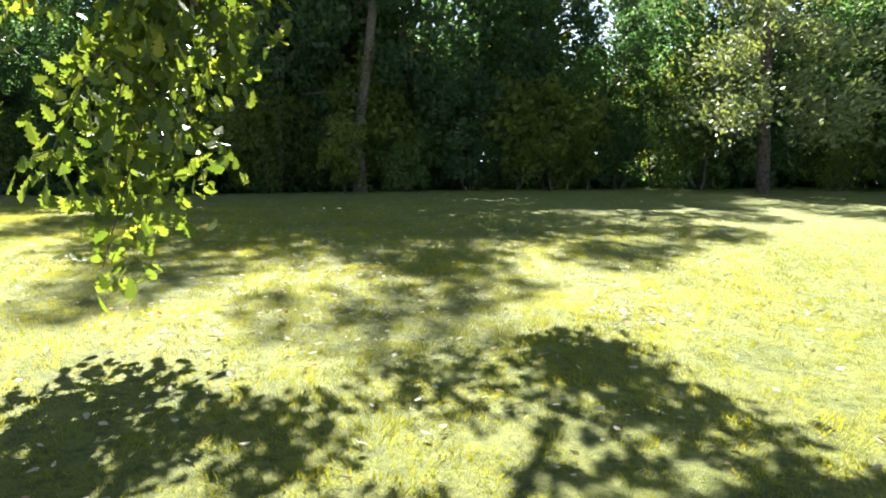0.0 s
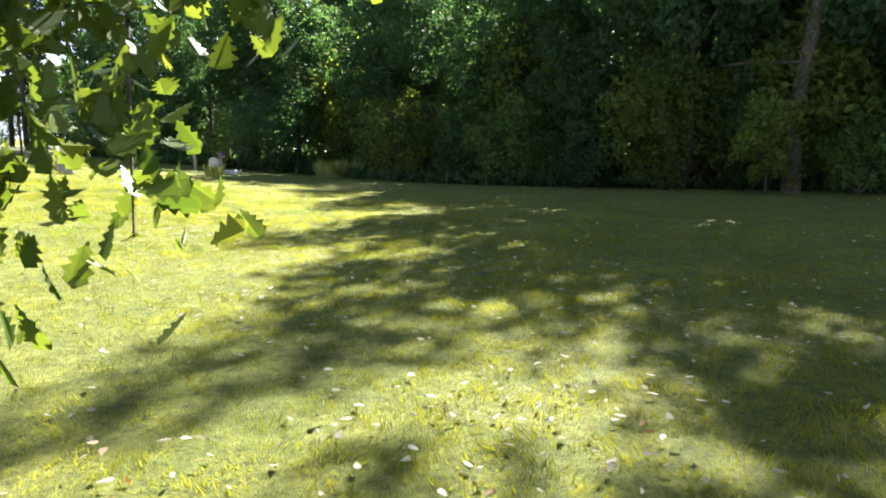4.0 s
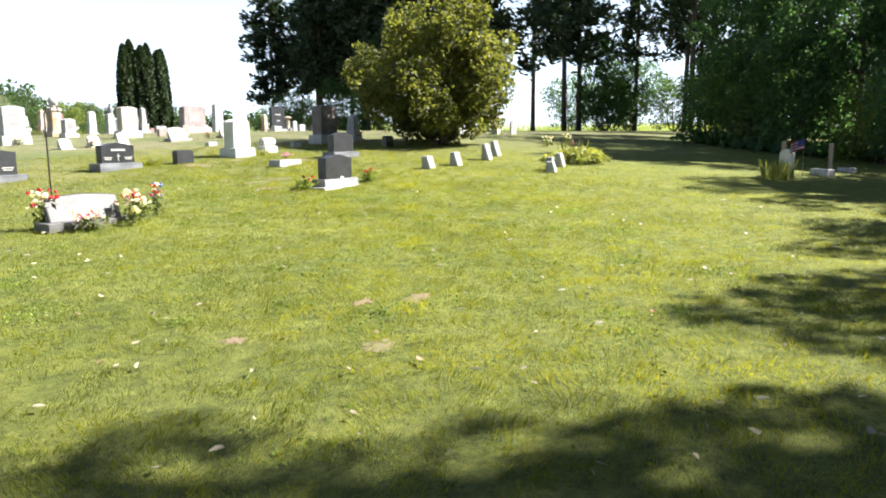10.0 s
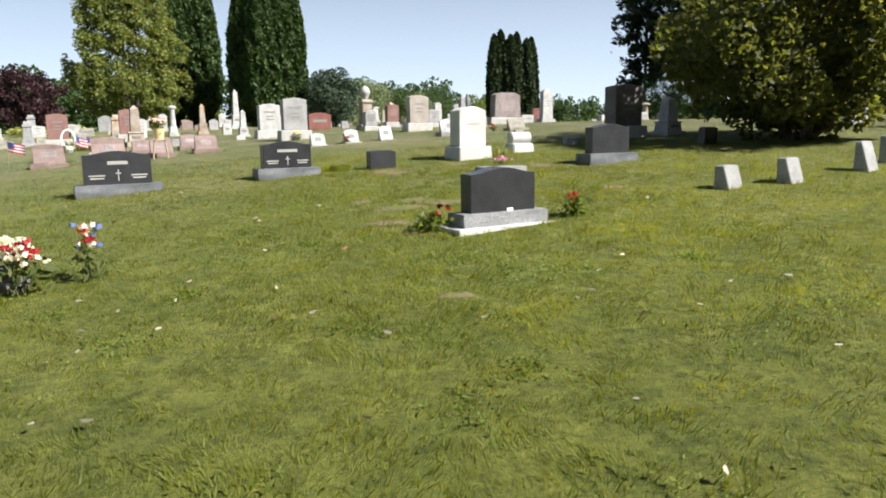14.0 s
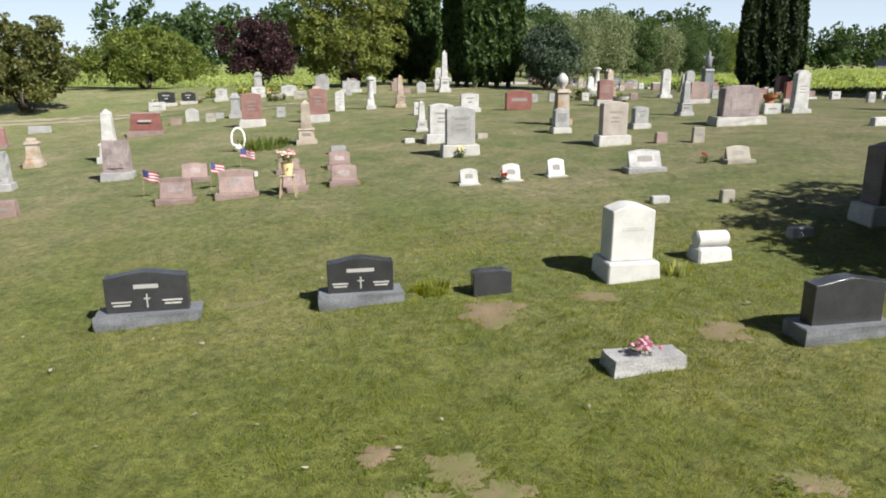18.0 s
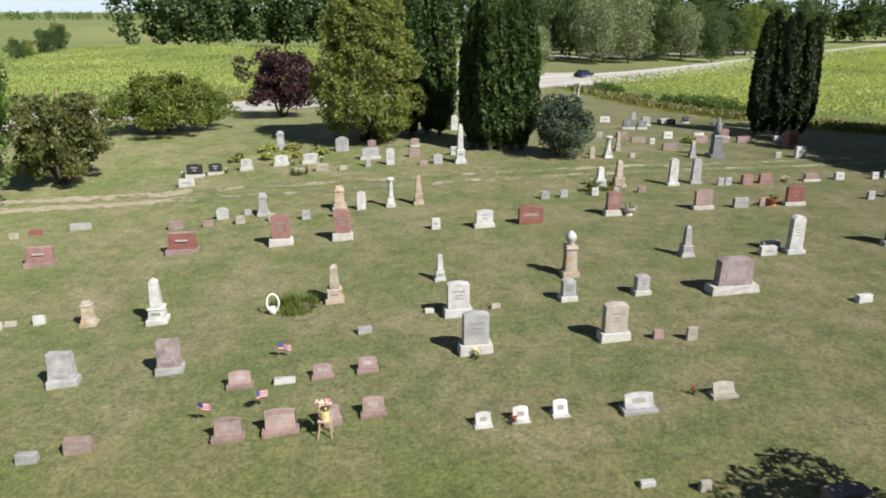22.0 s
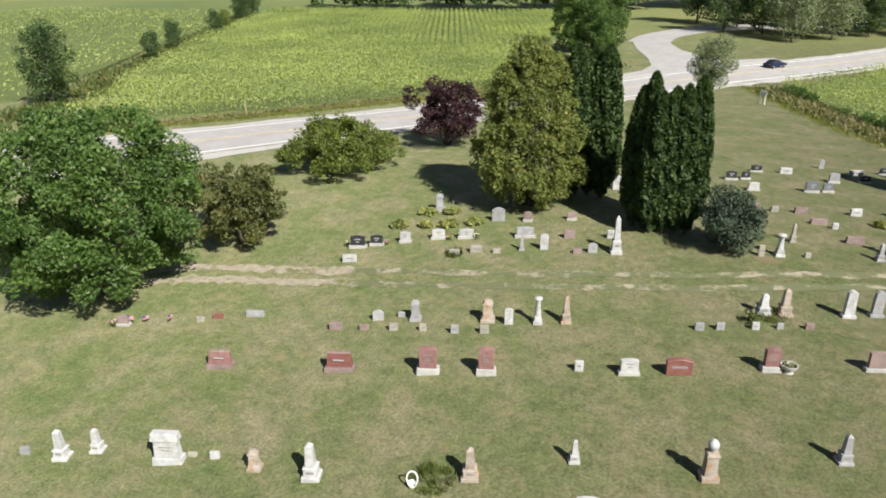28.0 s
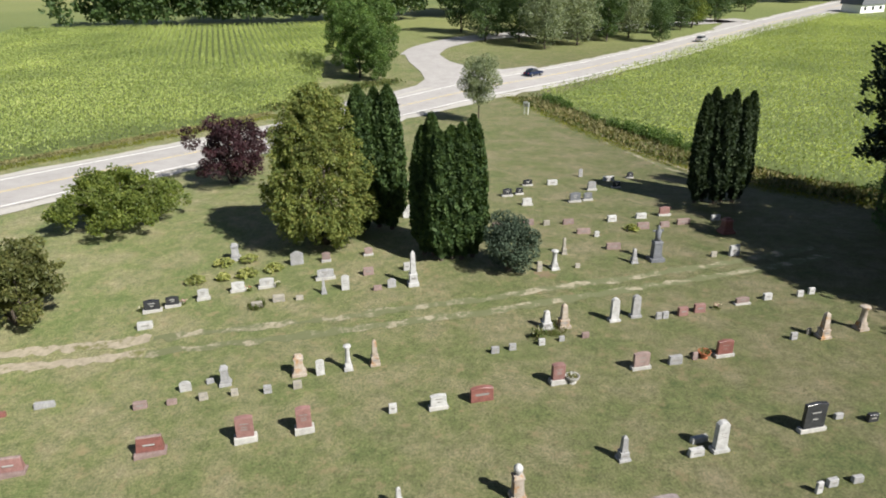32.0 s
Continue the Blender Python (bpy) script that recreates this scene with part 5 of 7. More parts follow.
def ring(x, y, w, h, mat, rz=16):
    """A white hoop basket standing in the grass."""
    o = thing("hoop_basket", x, y, rz, "white wicker hoop basket standing on the grass", "basket")
    pts = [(w * 0.5 * math.cos(a), 0.0, h * 0.55 + h * 0.45 * math.sin(a)) for a in np.linspace(-2.4, 2 * math.pi - 2.4 + 0.2, 22)]
    part("hoop", tube(pts, [0.035] * 22, 6), WPAINT, o)
    part("bowl", lathe([(w * 0.22, 0.0), (w * 0.42, 0.12), (w * 0.46, 0.24), (w * 0.4, 0.24), (w * 0.2, 0.06)], 12), WPAINT, o)


def cylinder(x, y, w, h, mat, rz=16):
    """A rounded bolster resting on a block."""
    o = grave(x, y, 0.4, rz, "white marble bolster gravestone, a drum lying on a block", "bolster_gravestone")
    part("block", box(bmesh.new(), (0, 0, -0.08), (w, 0.45, 0.08 + h * 0.42), (0.92, 0.8), 0.03), mat, o)
    bm = lathe([(h * 0.2, -w * 0.46), (h * 0.27, -w * 0.42), (h * 0.27, w * 0.42), (h * 0.2, w * 0.46)], 18)
    ob = part("drum", bm, PURE, o, smooth=False)
    ob.matrix_basis = pose(0, 0, h * 0.42 + h * 0.25, 0, 90, 0)


def bigwhite(x, y, w, h, mat, rz=16):
    bh, d = h * 0.24, 0.42
    o = grave(x, y, d + 0.3, rz, "tall clean white marble headstone with a curved top", "gravestone")
    part("base", box(bmesh.new(), (0, 0, -0.1), (w, d + 0.28, bh + 0.1), (0.96, 0.94), 0.02), PURE, o)
    part("die", prism([(a, b + bh) for a, b in arch(w * 0.8, h - bh, 0.09)], d, bevel=0.015), PURE, o)
    bars(o, w * 0.8, [bh + (h - bh) * 0.55], -d / 2 - 0.002, WHITE, [0.5], 0.06)


def companion(x, y, w, h, rz, d=0.22, name_w=0.3, front=True, tag=False, pad=False, base_mat=None, ledge=0.22):
    """A dark polished double headstone on a rock-faced base."""
    bh = 0.17
    o = grave(x, y, d + 0.2, rz, "polished black granite double headstone on a rock-faced grey base")
    bm = bmesh.new()
    box(bm, (0, 0, -0.08), (w, d + ledge, bh + 0.08))
    part("base", roughen(bm, 0.02, 5), base_mat or GREYD, o, "rock-faced grey granite base")
    part("top_bed", box(bmesh.new(), (0, 0, bh - 0.012), (w * 0.985, d + ledge - 0.03, 0.02)), base_mat or GREYD, o)
    dw = w * 0.78
    part("die", prism([(a, b + bh) for a, b in serp(dw, h - bh, 0.07)], d, bevel=0.008), DARK, o)
    if front:
        y0 = -d / 2 - 0.003
        part("name_bar", box(bmesh.new(), (0, y0, bh + (h - bh) * 0.6), (dw * name_w, 0.006, (h - bh) * 0.1), (0.98, 1)), INK, o, "pale bar of lettering")
        part("cross_upright", box(bmesh.new(), (0, y0, bh + (h - bh) * 0.12), (0.018, 0.006, (h - bh) * 0.34)), INK, o, "carved cross")
        part("cross_arm", box(bmesh.new(), (0, y0 - 0.001, bh + (h - bh) * 0.33), (0.09, 0.006, 0.018)), INK, o, "carved cross")
        for s in (-1, 1):
            bars(o, dw, [bh + (h - bh) * 0.26, bh + (h - bh) * 0.18], y0, CONC, [0.24, 0.2], 0.022, s * dw * 0.31)
    if tag:
        part("tag", box(bmesh.new(), (0.08, -d / 2 - 0.012, bh - 0.01), (0.09, 0.012, 0.055), (1, 1), 0.003), WPAINT, o, "small white metal tag")
    if pad:
        part("footing", box(bmesh.new(), (0, 0, -0.08), (w + 0.24, d + ledge + 0.17, 0.105), (1, 1), 0.01), PURE, o, "white concrete footing")
    return o


def dark1(x, y, w, h, mat):
    companion(x, y, w, h, 18)


def dark2(x, y, w, h, mat):
    companion(x, y, w, h, 17, name_w=0.42)


def darks(x, y, w, h, mat):
    o = grave(x, y, 0.2, 17, "small plain black granite headstone with rough sides")
    part("die", prism([(-w / 2, -0.1), (w / 2, -0.1), (w / 2, h * 0.9), (w * 0.3, h), (-w * 0.3, h), (-w / 2, h * 0.92)], 0.2, bevel=0.012), DARK, o)


def flatrough(x, y, w, h, mat):
    o = grave(x, y, 0.4, 17, "low rock-faced grey grave marker with a flower pot on it")
    part("stone", roughen(box(bmesh.new(), (0, 0, -0.08), (w * 1.05, 0.4, 0.24), (0.97, 0.9)), 0.022, 3), mat, o)


# the stones, row by row
pedestal(-2.37, 61.05, 0.90, 1.38, GREY)
slab(-5.99, 53.60, 1.33, 0.94, DARK)
slab(-4.76, 54.24, 1.11, 0.79, DARK)
low(-5.60, 51.50, 1.03, 0.53, WHITE)
slab(-2.81, 55.09, 0.94, 0.84, WHITE)
slab(-0.58, 56.14, 1.15, 0.76, WHITE)
slab(1.43, 56.65, 1.29, 0.73, WHITE)
low(2.83, 54.66, 0.86, 0.50, TAN)
low(4.28, 54.90, 0.55, 0.30, TAN)
low(1.46, 53.93, 0.78, 0.40, TAN)
tablet(2.80, 60.31, 0.99, 1.13, GREY)
slab(5.03, 60.70, 0.78, 0.76, PINK)
slab(8.20, 61.81, 0.79, 0.66, PINK)
slab(5.58, 57.78, 1.52, 0.82, GREY)
tablet(7.35, 56.26, 0.57, 1.20, WHITE)
obelisk(5.90, 55.62, 0.42, 1.16, GREY)
low(9.72, 56.18, 0.63, 0.34, PINK)
tablet(10.68, 56.61, 0.63, 0.73, GREY)
low(8.69, 58.54, 0.80, 0.58, PINK)
obelisk(12.31, 56.68, 0.79, 2.75, WHITE)
low(11.53, 59.31, 0.54, 0.62, WHITE)
tablet(10.34, 70.30, 0.58, 1.31, WHITE)
tablet(-0.04, 44.54, 0.67, 0.70, WHITE)
pedestal(2.24, 44.84, 0.73, 1.30, GREY)
low(1.20, 45.23, 0.44, 0.30, GREY)
low(1.37, 43.63, 0.51, 0.45, TAN)
low(3.10, 43.94, 0.42, 0.46, TAN)
low(4.99, 44.13, 0.47, 0.51, GREY)
low(6.66, 44.52, 0.52, 0.49, TAN)
low(-2.12, 42.98, 0.78, 0.44, PINK)
low(-0.39, 43.30, 0.56, 0.31, PINK)
pedestal(6.50, 45.63, 0.88, 1.37, RUST)
tablet(7.72, 45.83, 0.49, 1.07, WHITE)
column(9.36, 46.17, 0.55, 1.72, WHITE)
obelisk(10.92, 46.62, 0.62, 1.74, RUST)
low(-10.28, 42.53, 0.64, 0.30, RED)
low(-8.06, 43.33, 1.16, 0.36, GREY)
slant(-6.67, 37.74, 1.52, 0.93, ROSE)
slant(0.25, 38.94, 1.63, 1.02, RED)
upright(5.05, 39.83, 1.22, 1.54, ROSE)
upright(8.03, 40.48, 1.07, 1.55, ROSE)
low(12.50, 42.14, 0.45, 0.58, WHITE)
slab(14.99, 42.38, 1.09, 0.91, WHITE)
block(17.33, 43.14, 1.29, 0.93, RED)
upright(21.69, 44.77, 1.00, 1.29, ROSE)
slab(26.64, 46.46, 1.22, 1.11, PINK)
low(28.77, 47.15, 0.84, 0.56, GREY)
low(30.06, 47.78, 0.35, 0.48, PINK)
slab(31.93, 48.12, 1.26, 1.14, RED)
low(18.10, 48.04, 0.51, 0.44, GREY)
low(19.18, 48.44, 0.46, 0.44, GREY)
low(22.29, 49.56, 0.37, 0.36, GREY)
low(23.83, 50.02, 0.48, 0.39, PINK)
low(21.01, 49.06, 0.42, 0.44, WHITE)
obelisk(21.55, 50.89, 0.84, 1.28, WHITE)
obelisk(22.69, 51.10, 0.84, 1.68, RUST)
pillar(26.04, 52.20, 0.79, 1.69, WHITE)
pillar(27.55, 52.87, 0.80, 1.62, GREY)
low(29.01, 52.80, 0.42, 0.49, GREY)
low(29.49, 52.94, 0.45, 0.49, GREY)
low(30.77, 53.40, 0.73, 0.62, ROSE)
low(32.02, 53.97, 0.80, 0.62, ROSE)
slab(35.34, 55.34, 1.22, 0.54, PINK)
low(37.36, 56.25, 0.65, 0.48, WHITE)
low(39.84, 56.91, 0.48, 0.45, WHITE)
low(40.82, 57.36, 0.48, 0.48, WHITE)
obelisk(39.00, 50.67, 0.81, 1.83, RUST)
column(41.90, 51.91, 0.75, 1.75, RUST)
low(36.95, 50.57, 0.47, 0.49, GREY)
low(38.18, 51.35, 0.32, 0.43, TAN)
slab(34.17, 40.95, 1.52, 1.70, DARK)
low(35.98, 42.14, 0.49, 0.32, GREY)
low(37.62, 41.97, 0.62, 0.47, DARK)
pillar(29.06, 39.13, 0.91, 1.74, WHITE)
low(27.79, 38.80, 0.79, 0.41, WHITE)
obelisk(24.27, 38.28, 0.63, 1.42, GREY)
urn(19.07, 35.56, 0.73, 1.95, RUST)
low(32.61, 36.48, 0.35, 0.61, WHITE)
low(33.42, 36.93, 0.55, 0.41, GREY)
low(34.68, 37.24, 0.56, 0.34, GREY)
low(21.57, 59.57, 0.40, 0.82, TAN)
column(22.80, 59.89, 0.66, 1.60, WHITE)
obelisk(23.78, 62.85, 0.47, 1.45, TAN)
low(24.54, 60.49, 0.40, 0.36, TAN)
obelisk(29.13, 61.68, 0.59, 1.27, GREY)
statue(31.04, 62.06, 1.22, 2.97, GREYD)
low(35.79, 63.80, 0.48, 0.44, TAN)
low(37.54, 64.18, 0.90, 0.88, WHITE)
pedestal(38.63, 69.07, 1.28, 1.41, RED)
low(27.91, 64.46, 1.22, 0.53, PINK)
low(25.89, 67.71, 1.22, 0.44, PINK)
low(26.93, 67.15, 0.45, 0.48, WHITE)
slab(19.64, 77.62, 1.14, 0.81, DARK)
slab(20.87, 78.50, 0.90, 0.69, DARK)
slab(21.88, 81.93, 1.19, 0.66, DARK)
low(24.50, 82.71, 1.11, 0.57, WHITE)
slab(21.45, 74.85, 1.10, 0.74, WHITE)
tablet(27.96, 86.91, 0.44, 0.95, GREY)
slab(26.20, 76.66, 1.34, 0.99, GREYD)
slab(27.55, 77.44, 1.03, 0.83, GREYD)
slab(28.47, 81.34, 1.08, 0.95, GREY)
low(30.91, 85.81, 1.30, 0.49, WHITE)
slab(31.24, 82.79, 1.00, 0.74, DARK)
slab(33.51, 87.32, 0.87, 0.67, DARK)
low(22.86, 69.41, 0.58, 0.46, TAN)
low(24.82, 69.89, 1.02, 0.50, PINK)
low(28.89, 71.28, 0.88, 0.58, WHITE)
low(31.77, 72.63, 1.03, 0.50, WHITE)
slab(34.13, 73.66, 1.27, 0.89, ROSE)
low(33.43, 70.49, 0.93, 0.49, PINK)
low(35.32, 71.45, 1.30, 0.53, PINK)
low(31.35, 69.68, 1.13, 0.60, PINK)
low(38.59, 72.83, 0.88, 0.53, WHITE)
low(18.72, 67.93, 1.43, 0.61, PINK)
low(21.24, 69.19, 1.02, 0.54, PINK)
obelisk(-9.43, 29.22, 0.75, 1.61, WHITE)
obelisk(-8.10, 30.14, 0.65, 1.28, WHITE)
capslab(-4.05, 30.42, 1.44, 1.65, WHITE)
low(-3.28, 31.21, 0.46, 0.19, TAN)
low(-2.09, 31.32, 0.46, 0.37, WHITE)
pedestal(0.23, 30.99, 0.66, 1.04, RUST)
obelisk(3.08, 31.06, 0.81, 1.84, WHITE)
low(-11.52, 29.18, 0.47, 0.38, GREY)
slab(-15.67, 40.11, 0.85, 0.69, PINK)
low(-11.17, 41.94, 0.52, 0.31, TAN)
ring(7.47, 32.01, 0.46, 0.83, WHITE)
smallob(13.65, 35.10, 0.50, 1.16, WHITE)
obelisk(9.71, 32.84, 0.76, 1.57, RUST)
rough(2.12, 26.58, 1.01, 1.16, GREY)
rough(5.50, 27.38, 0.94, 1.16, ROSEG)
slantm(8.32, 26.49, 0.83, 0.63, PINK)
slantm(10.86, 27.13, 0.71, 0.52, PINK)
slantm(12.26, 27.52, 0.72, 0.58, PINK)
slantm(9.10, 23.74, 0.92, 0.76, PINK)
slantm(10.51, 24.11, 1.03, 0.82, PINK)
slantm(11.81, 24.58, 0.73, 0.69, PINK)
slantm(12.99, 25.08, 0.77, 0.65, PINK)
low(9.69, 26.83, 0.70, 0.14, WHITE)
low(11.52, 30.29, 0.52, 0.25, GREY)
upright(14.78, 31.66, 1.10, 1.31, WHITE)
upright(15.67, 28.80, 1.16, 1.45, GREY)
low(13.63, 32.02, 0.38, 0.16, WHITE)
low(16.11, 32.45, 0.38, 0.18, TAN)
upright(18.89, 33.11, 0.69, 0.85, GREY)
upright(21.74, 33.83, 0.70, 0.77, GREY)
upright(20.31, 29.87, 1.08, 1.33, BEIGE)
low(21.75, 30.16, 0.38, 0.33, PINK)
low(22.84, 30.13, 0.38, 0.46, TAN)
roughbig(25.25, 34.16, 1.97, 1.39, ROSEG)
slantm(16.22, 24.68, 0.53, 0.45, WHITE)
slantm(17.25, 24.96, 0.54, 0.49, WHITE)
slantm(18.37, 25.30, 0.51, 0.53, WHITE)
slantm(20.59, 25.58, 1.03, 0.66, GREY)
slantm(23.10, 26.52, 0.80, 0.52, TAN)
low(21.69, 22.44, 0.30, 0.26, TAN)
low(20.36, 22.50, 0.41, 0.14, GREY)
low(28.24, 39.88, 0.93, 0.31, WHITE)
low(4.93, 23.12, 0.76, 0.42, PINK)
low(3.70, 22.63, 0.59, 0.29, GREY)
low(29.77, 33.71, 0.64, 0.28, WHITE)
dark1(12.25, 16.42, 1.42, 0.76, DARK)
dark2(15.18, 17.05, 1.22, 0.69, DARK)
darks(17.05, 17.44, 0.58, 0.37, DARK)
bigwhite(19.15, 17.91, 0.84, 1.12, WHITE)
cylinder(20.53, 18.77, 0.60, 0.49, WHITE)
flatrough(18.92, 15.06, 0.85, 0.26, GREY)
low(22.28, 19.97, 0.45, 0.17, GREY)
marker(21.51, 12.21, 0.38, 0.34, GREY)
marker(22.65, 12.32, 0.38, 0.38, GREY)
marker(24.63, 12.97, 0.38, 0.49, GREY)
marker(23.61, 9.73, 0.25, 0.29, GREY)
marker(25.82, 13.69, 0.41, 0.49, GREY)
tablet(37.15, 22.82, 0.68, 0.80, GREY)
marker(25.06, 10.54, 0.34, 0.39, GREY)
companion(17.54, 10.79, 1.18, 0.69, 18, front=False, tag=True, pad=True, base_mat=GREYB, ledge=0.13)
companion(21.39, 15.92, 1.24, 0.75, 17, front=False)
upright(24.23, 20.70, 1.28, 1.42, DARKROUGH, d=0.45)
slantm(12.07, 9.68, 1.35, 0.6, GREYM, rz=12)


obelisk(25.75, 20.92, 0.75, 1.05, WHITE)
darks(25.04, 18.27, 0.45, 0.4, DARK)


# ---- the oak over the start of the lawn ----
def lobed_leaf():
    """Outline of an oak leaf, 1 long, in x, y."""
    half = [(0.0, 0.03), (0.1, 0.05), (0.2, 0.16), (0.28, 0.1), (0.4, 0.27), (0.5, 0.15), (0.62, 0.34), (0.72, 0.2), (0.84, 0.26), (0.93, 0.12)]
    return np.array(half + [(1.0, 0.0)] + [(x, -y) for x, y in half[::-1]])


def leaf_sprays(rng, P, size, hang):
    """Whole lobed leaves at each point, their tips pointing mostly along hang."""
    o = lobed_leaf()
    n, k = len(P), len(o)
    t = rng.normal(0, 0.75, (n, 3)) + np.array(hang)
    t /= np.linalg.norm(t, axis=1)[:, None]
    w = rng.normal(0, 1, (n, 3))
    w -= t * (w * t).sum(1)[:, None]
    w /= np.linalg.norm(w, axis=1)[:, None]
    nn = np.cross(t, w)
    s = size * rng.uniform(0.7, 1.25, n)
    bend = rng.uniform(-0.25, 0.25, n)
    V = P[:, None] + s[:, None, None] * (o[None, :, :1] * t[:, None] + o[None, :, 1:] * w[:, None] + (bend[:, None] * (o[None, :, 0] - 0.4) ** 2 + np.abs(o[None, :, 1]) * 0.25)[..., None] * nn[:, None])
    return V.reshape(-1, 3), np.arange(n * k).reshape(n, k)


def oak():
    rng = np.random.default_rng(41)
    x0, y0 = -1.2, 9.2
    root = thing("oak_tree", x0, y0, 0, "spreading oak with a low drooping branch of lobed leaves", "tree")
    part("trunk", tube([(0, 0, -0.3), (0, 0, 0.4), (0.15, -0.1, 3.2), (0.2, -0.4, 7.5), (0.1, -0.2, 11)], [0.62, 0.48, 0.4, 0.26, 0.06], 10), BARK, root, smooth=True)
    # limbs towards the lawn, as places relative to the trunk
    limbs = [[(0.1, -0.1, 3.6), (0.9, -3.4, 5.6), (1.5, -6.0, 5.5), (1.6, -7.3, 4.6), (1.4, -7.6, 3.2)],
             [(0.1, -0.2, 4.4), (0.9, -3.4, 7.2), (1.3, -6.7, 7.4), (1.9, -9.85, 6.5), (2.6, -12.05, 5.9)],
             [(0.1, -0.2, 5.0), (-1.3, -3.4, 7.6), (-1.7, -6.5, 7.6), (-0.9, -9.45, 6.6)],
             [(0.1, -0.1, 5.2), (-3.6, -1.6, 7.6), (-6.4, -2.2, 8.0)],
             [(0.1, 0.0, 5.6), (-2.0, 3.6, 8.4), (-3.0, 5.8, 8.6)],
             [(0.1, 0.0, 5.8), (3.0, 2.6, 8.4), (5.4, 3.2, 8.2)],
             [(0.1, 0.0, 4.6), (3.2, -2.6, 7.2), (5.8, -4.2, 7.4)]]
    for l in limbs:
        n = len(l)
        part("limb", tube(l, [0.2 * (1 - i / n) ** 1.2 + 0.02 for i in range(n)], 7), BARK, root, smooth=True)
    # hanging twigs of the low branch
    tips = [((1.4, -7.5, 3.6), (1.12, -6.5, 0.72)), ((1.5, -7.3, 4.4), (0.85, -6.5, 1.55)), ((1.6, -7.0, 4.8), (1.3, -7.2, 1.7)), ((1.6, -7.3, 4.4), (1.35, -7.6, 1.45)),
            ((1.5, -7.6, 3.5), (1.6, -8.15, 2.6)), ((1.5, -6.6, 5.0), (0.5, -6.9, 3.0)), ((1.4, -7.5, 3.9), (1.2, -6.1, 1.6)), ((1.6, -7.3, 4.6), (1.9, -8.6, 3.1)), ((1.5, -6.2, 5.2), (1.0, -6.0, 2.7)), ((1.5, -7.4, 4.0), (1.1, -6.9, 1.1))]
    P = []
    for a, b in tips:
        m = (np.array(a) + np.array(b)) / 2 + rng.normal(0, 0.12, 3)
        part("twig", tube([a, tuple(m), b], [0.022, 0.014, 0.005], 5), BARK, root)
        u = rng.uniform(0.05, 1.02, 170)[:, None]
        c = np.array(a) * (1 - u) ** 2 + 2 * u * (1 - u) * m + np.array(b) * u**2
        P.append(c + rng.normal(0, 0.15, (170, 3)) * np.array([1, 1, 1.2]))
    V, F = leaf_sprays(rng, np.concatenate(P), 0.19, (0, 0, -0.7))
    part("hanging_leaves", mesh_np("hanging_leaves", V, F, LEAF_OAK), LEAF_OAK, root, "sunlit yellow-green lobed leaves")
    # leafy boughs overhead
    lobes = []
    for l in limbs[1:3]:
        for p in l[1:]:
            for _ in range(3):
                lobes.append((p[0] + rng.normal(0, 0.8), p[1] + rng.normal(0, 0.8), p[2] + rng.uniform(-0.1, 0.9), 0.75, 0.75, 0.4))
    for p in [(3.8, -14.0, 5.9), (2.9, -13.6, 6.0), (0.6, -12.9, 5.6), (3.5, -10.9, 5.9), (2.4, -11.4, 6.4), (1.5, -10.7, 5.9), (-0.2, -11.6, 6.2), (0.6, -11.6, 6.0)]:
        for _ in range(3):
            lobes.append((p[0] - 0.6 + rng.normal(0, 0.4), p[1] + 1.25 + rng.normal(0, 0.4), p[2] - 0.8 + rng.uniform(-0.2, 0.5), 0.6, 0.6, 0.35))
    V, F = leaf_sprays(rng, lobe_points(rng, lobes, 6800, 2.2, 0.25, 1.5), 0.2, (0, 0, -0.2))
    part("boughs", mesh_np("boughs", V, F, LEAF_OAK), LEAF_OAK, root)
    lobes = crown_lobes(rng, 7.0, 5.2, 13.5, 30, 0.3, base=0.5)
    V, F = kites(rng, lobe_points(rng, [(a + 0.2, b + 1.2, c, d, e, f) for a, b, c, d, e, f in lobes], 9000, 3, 0.3), 0.3)
    part("crown", mesh_np("crown", V, F, LEAF_OAK), LEAF_OAK, root)


oak()


# ---- grass and leaf litter ----
LOWWAY = np.array([(-8.0, 5.5), (-5.0, 1.5), (0.0, -1.5), (7.0, -1.0), (13.0, 3.0), (17.0, 9.0), (18.5, 15.0)])


def near_way(p):
    """Distance from the strip of lawn that is looked at from close by."""
    d = np.full(len(p), 1e9)
    for a, b in zip(LOWWAY, LOWWAY[1:]):
        t = np.clip(((p - a) @ (b - a)) / ((b - a) @ (b - a)), 0, 1)
        d = np.minimum(d, np.hypot(*(p - (a + t[:, None] * (b - a))).T))
    return d


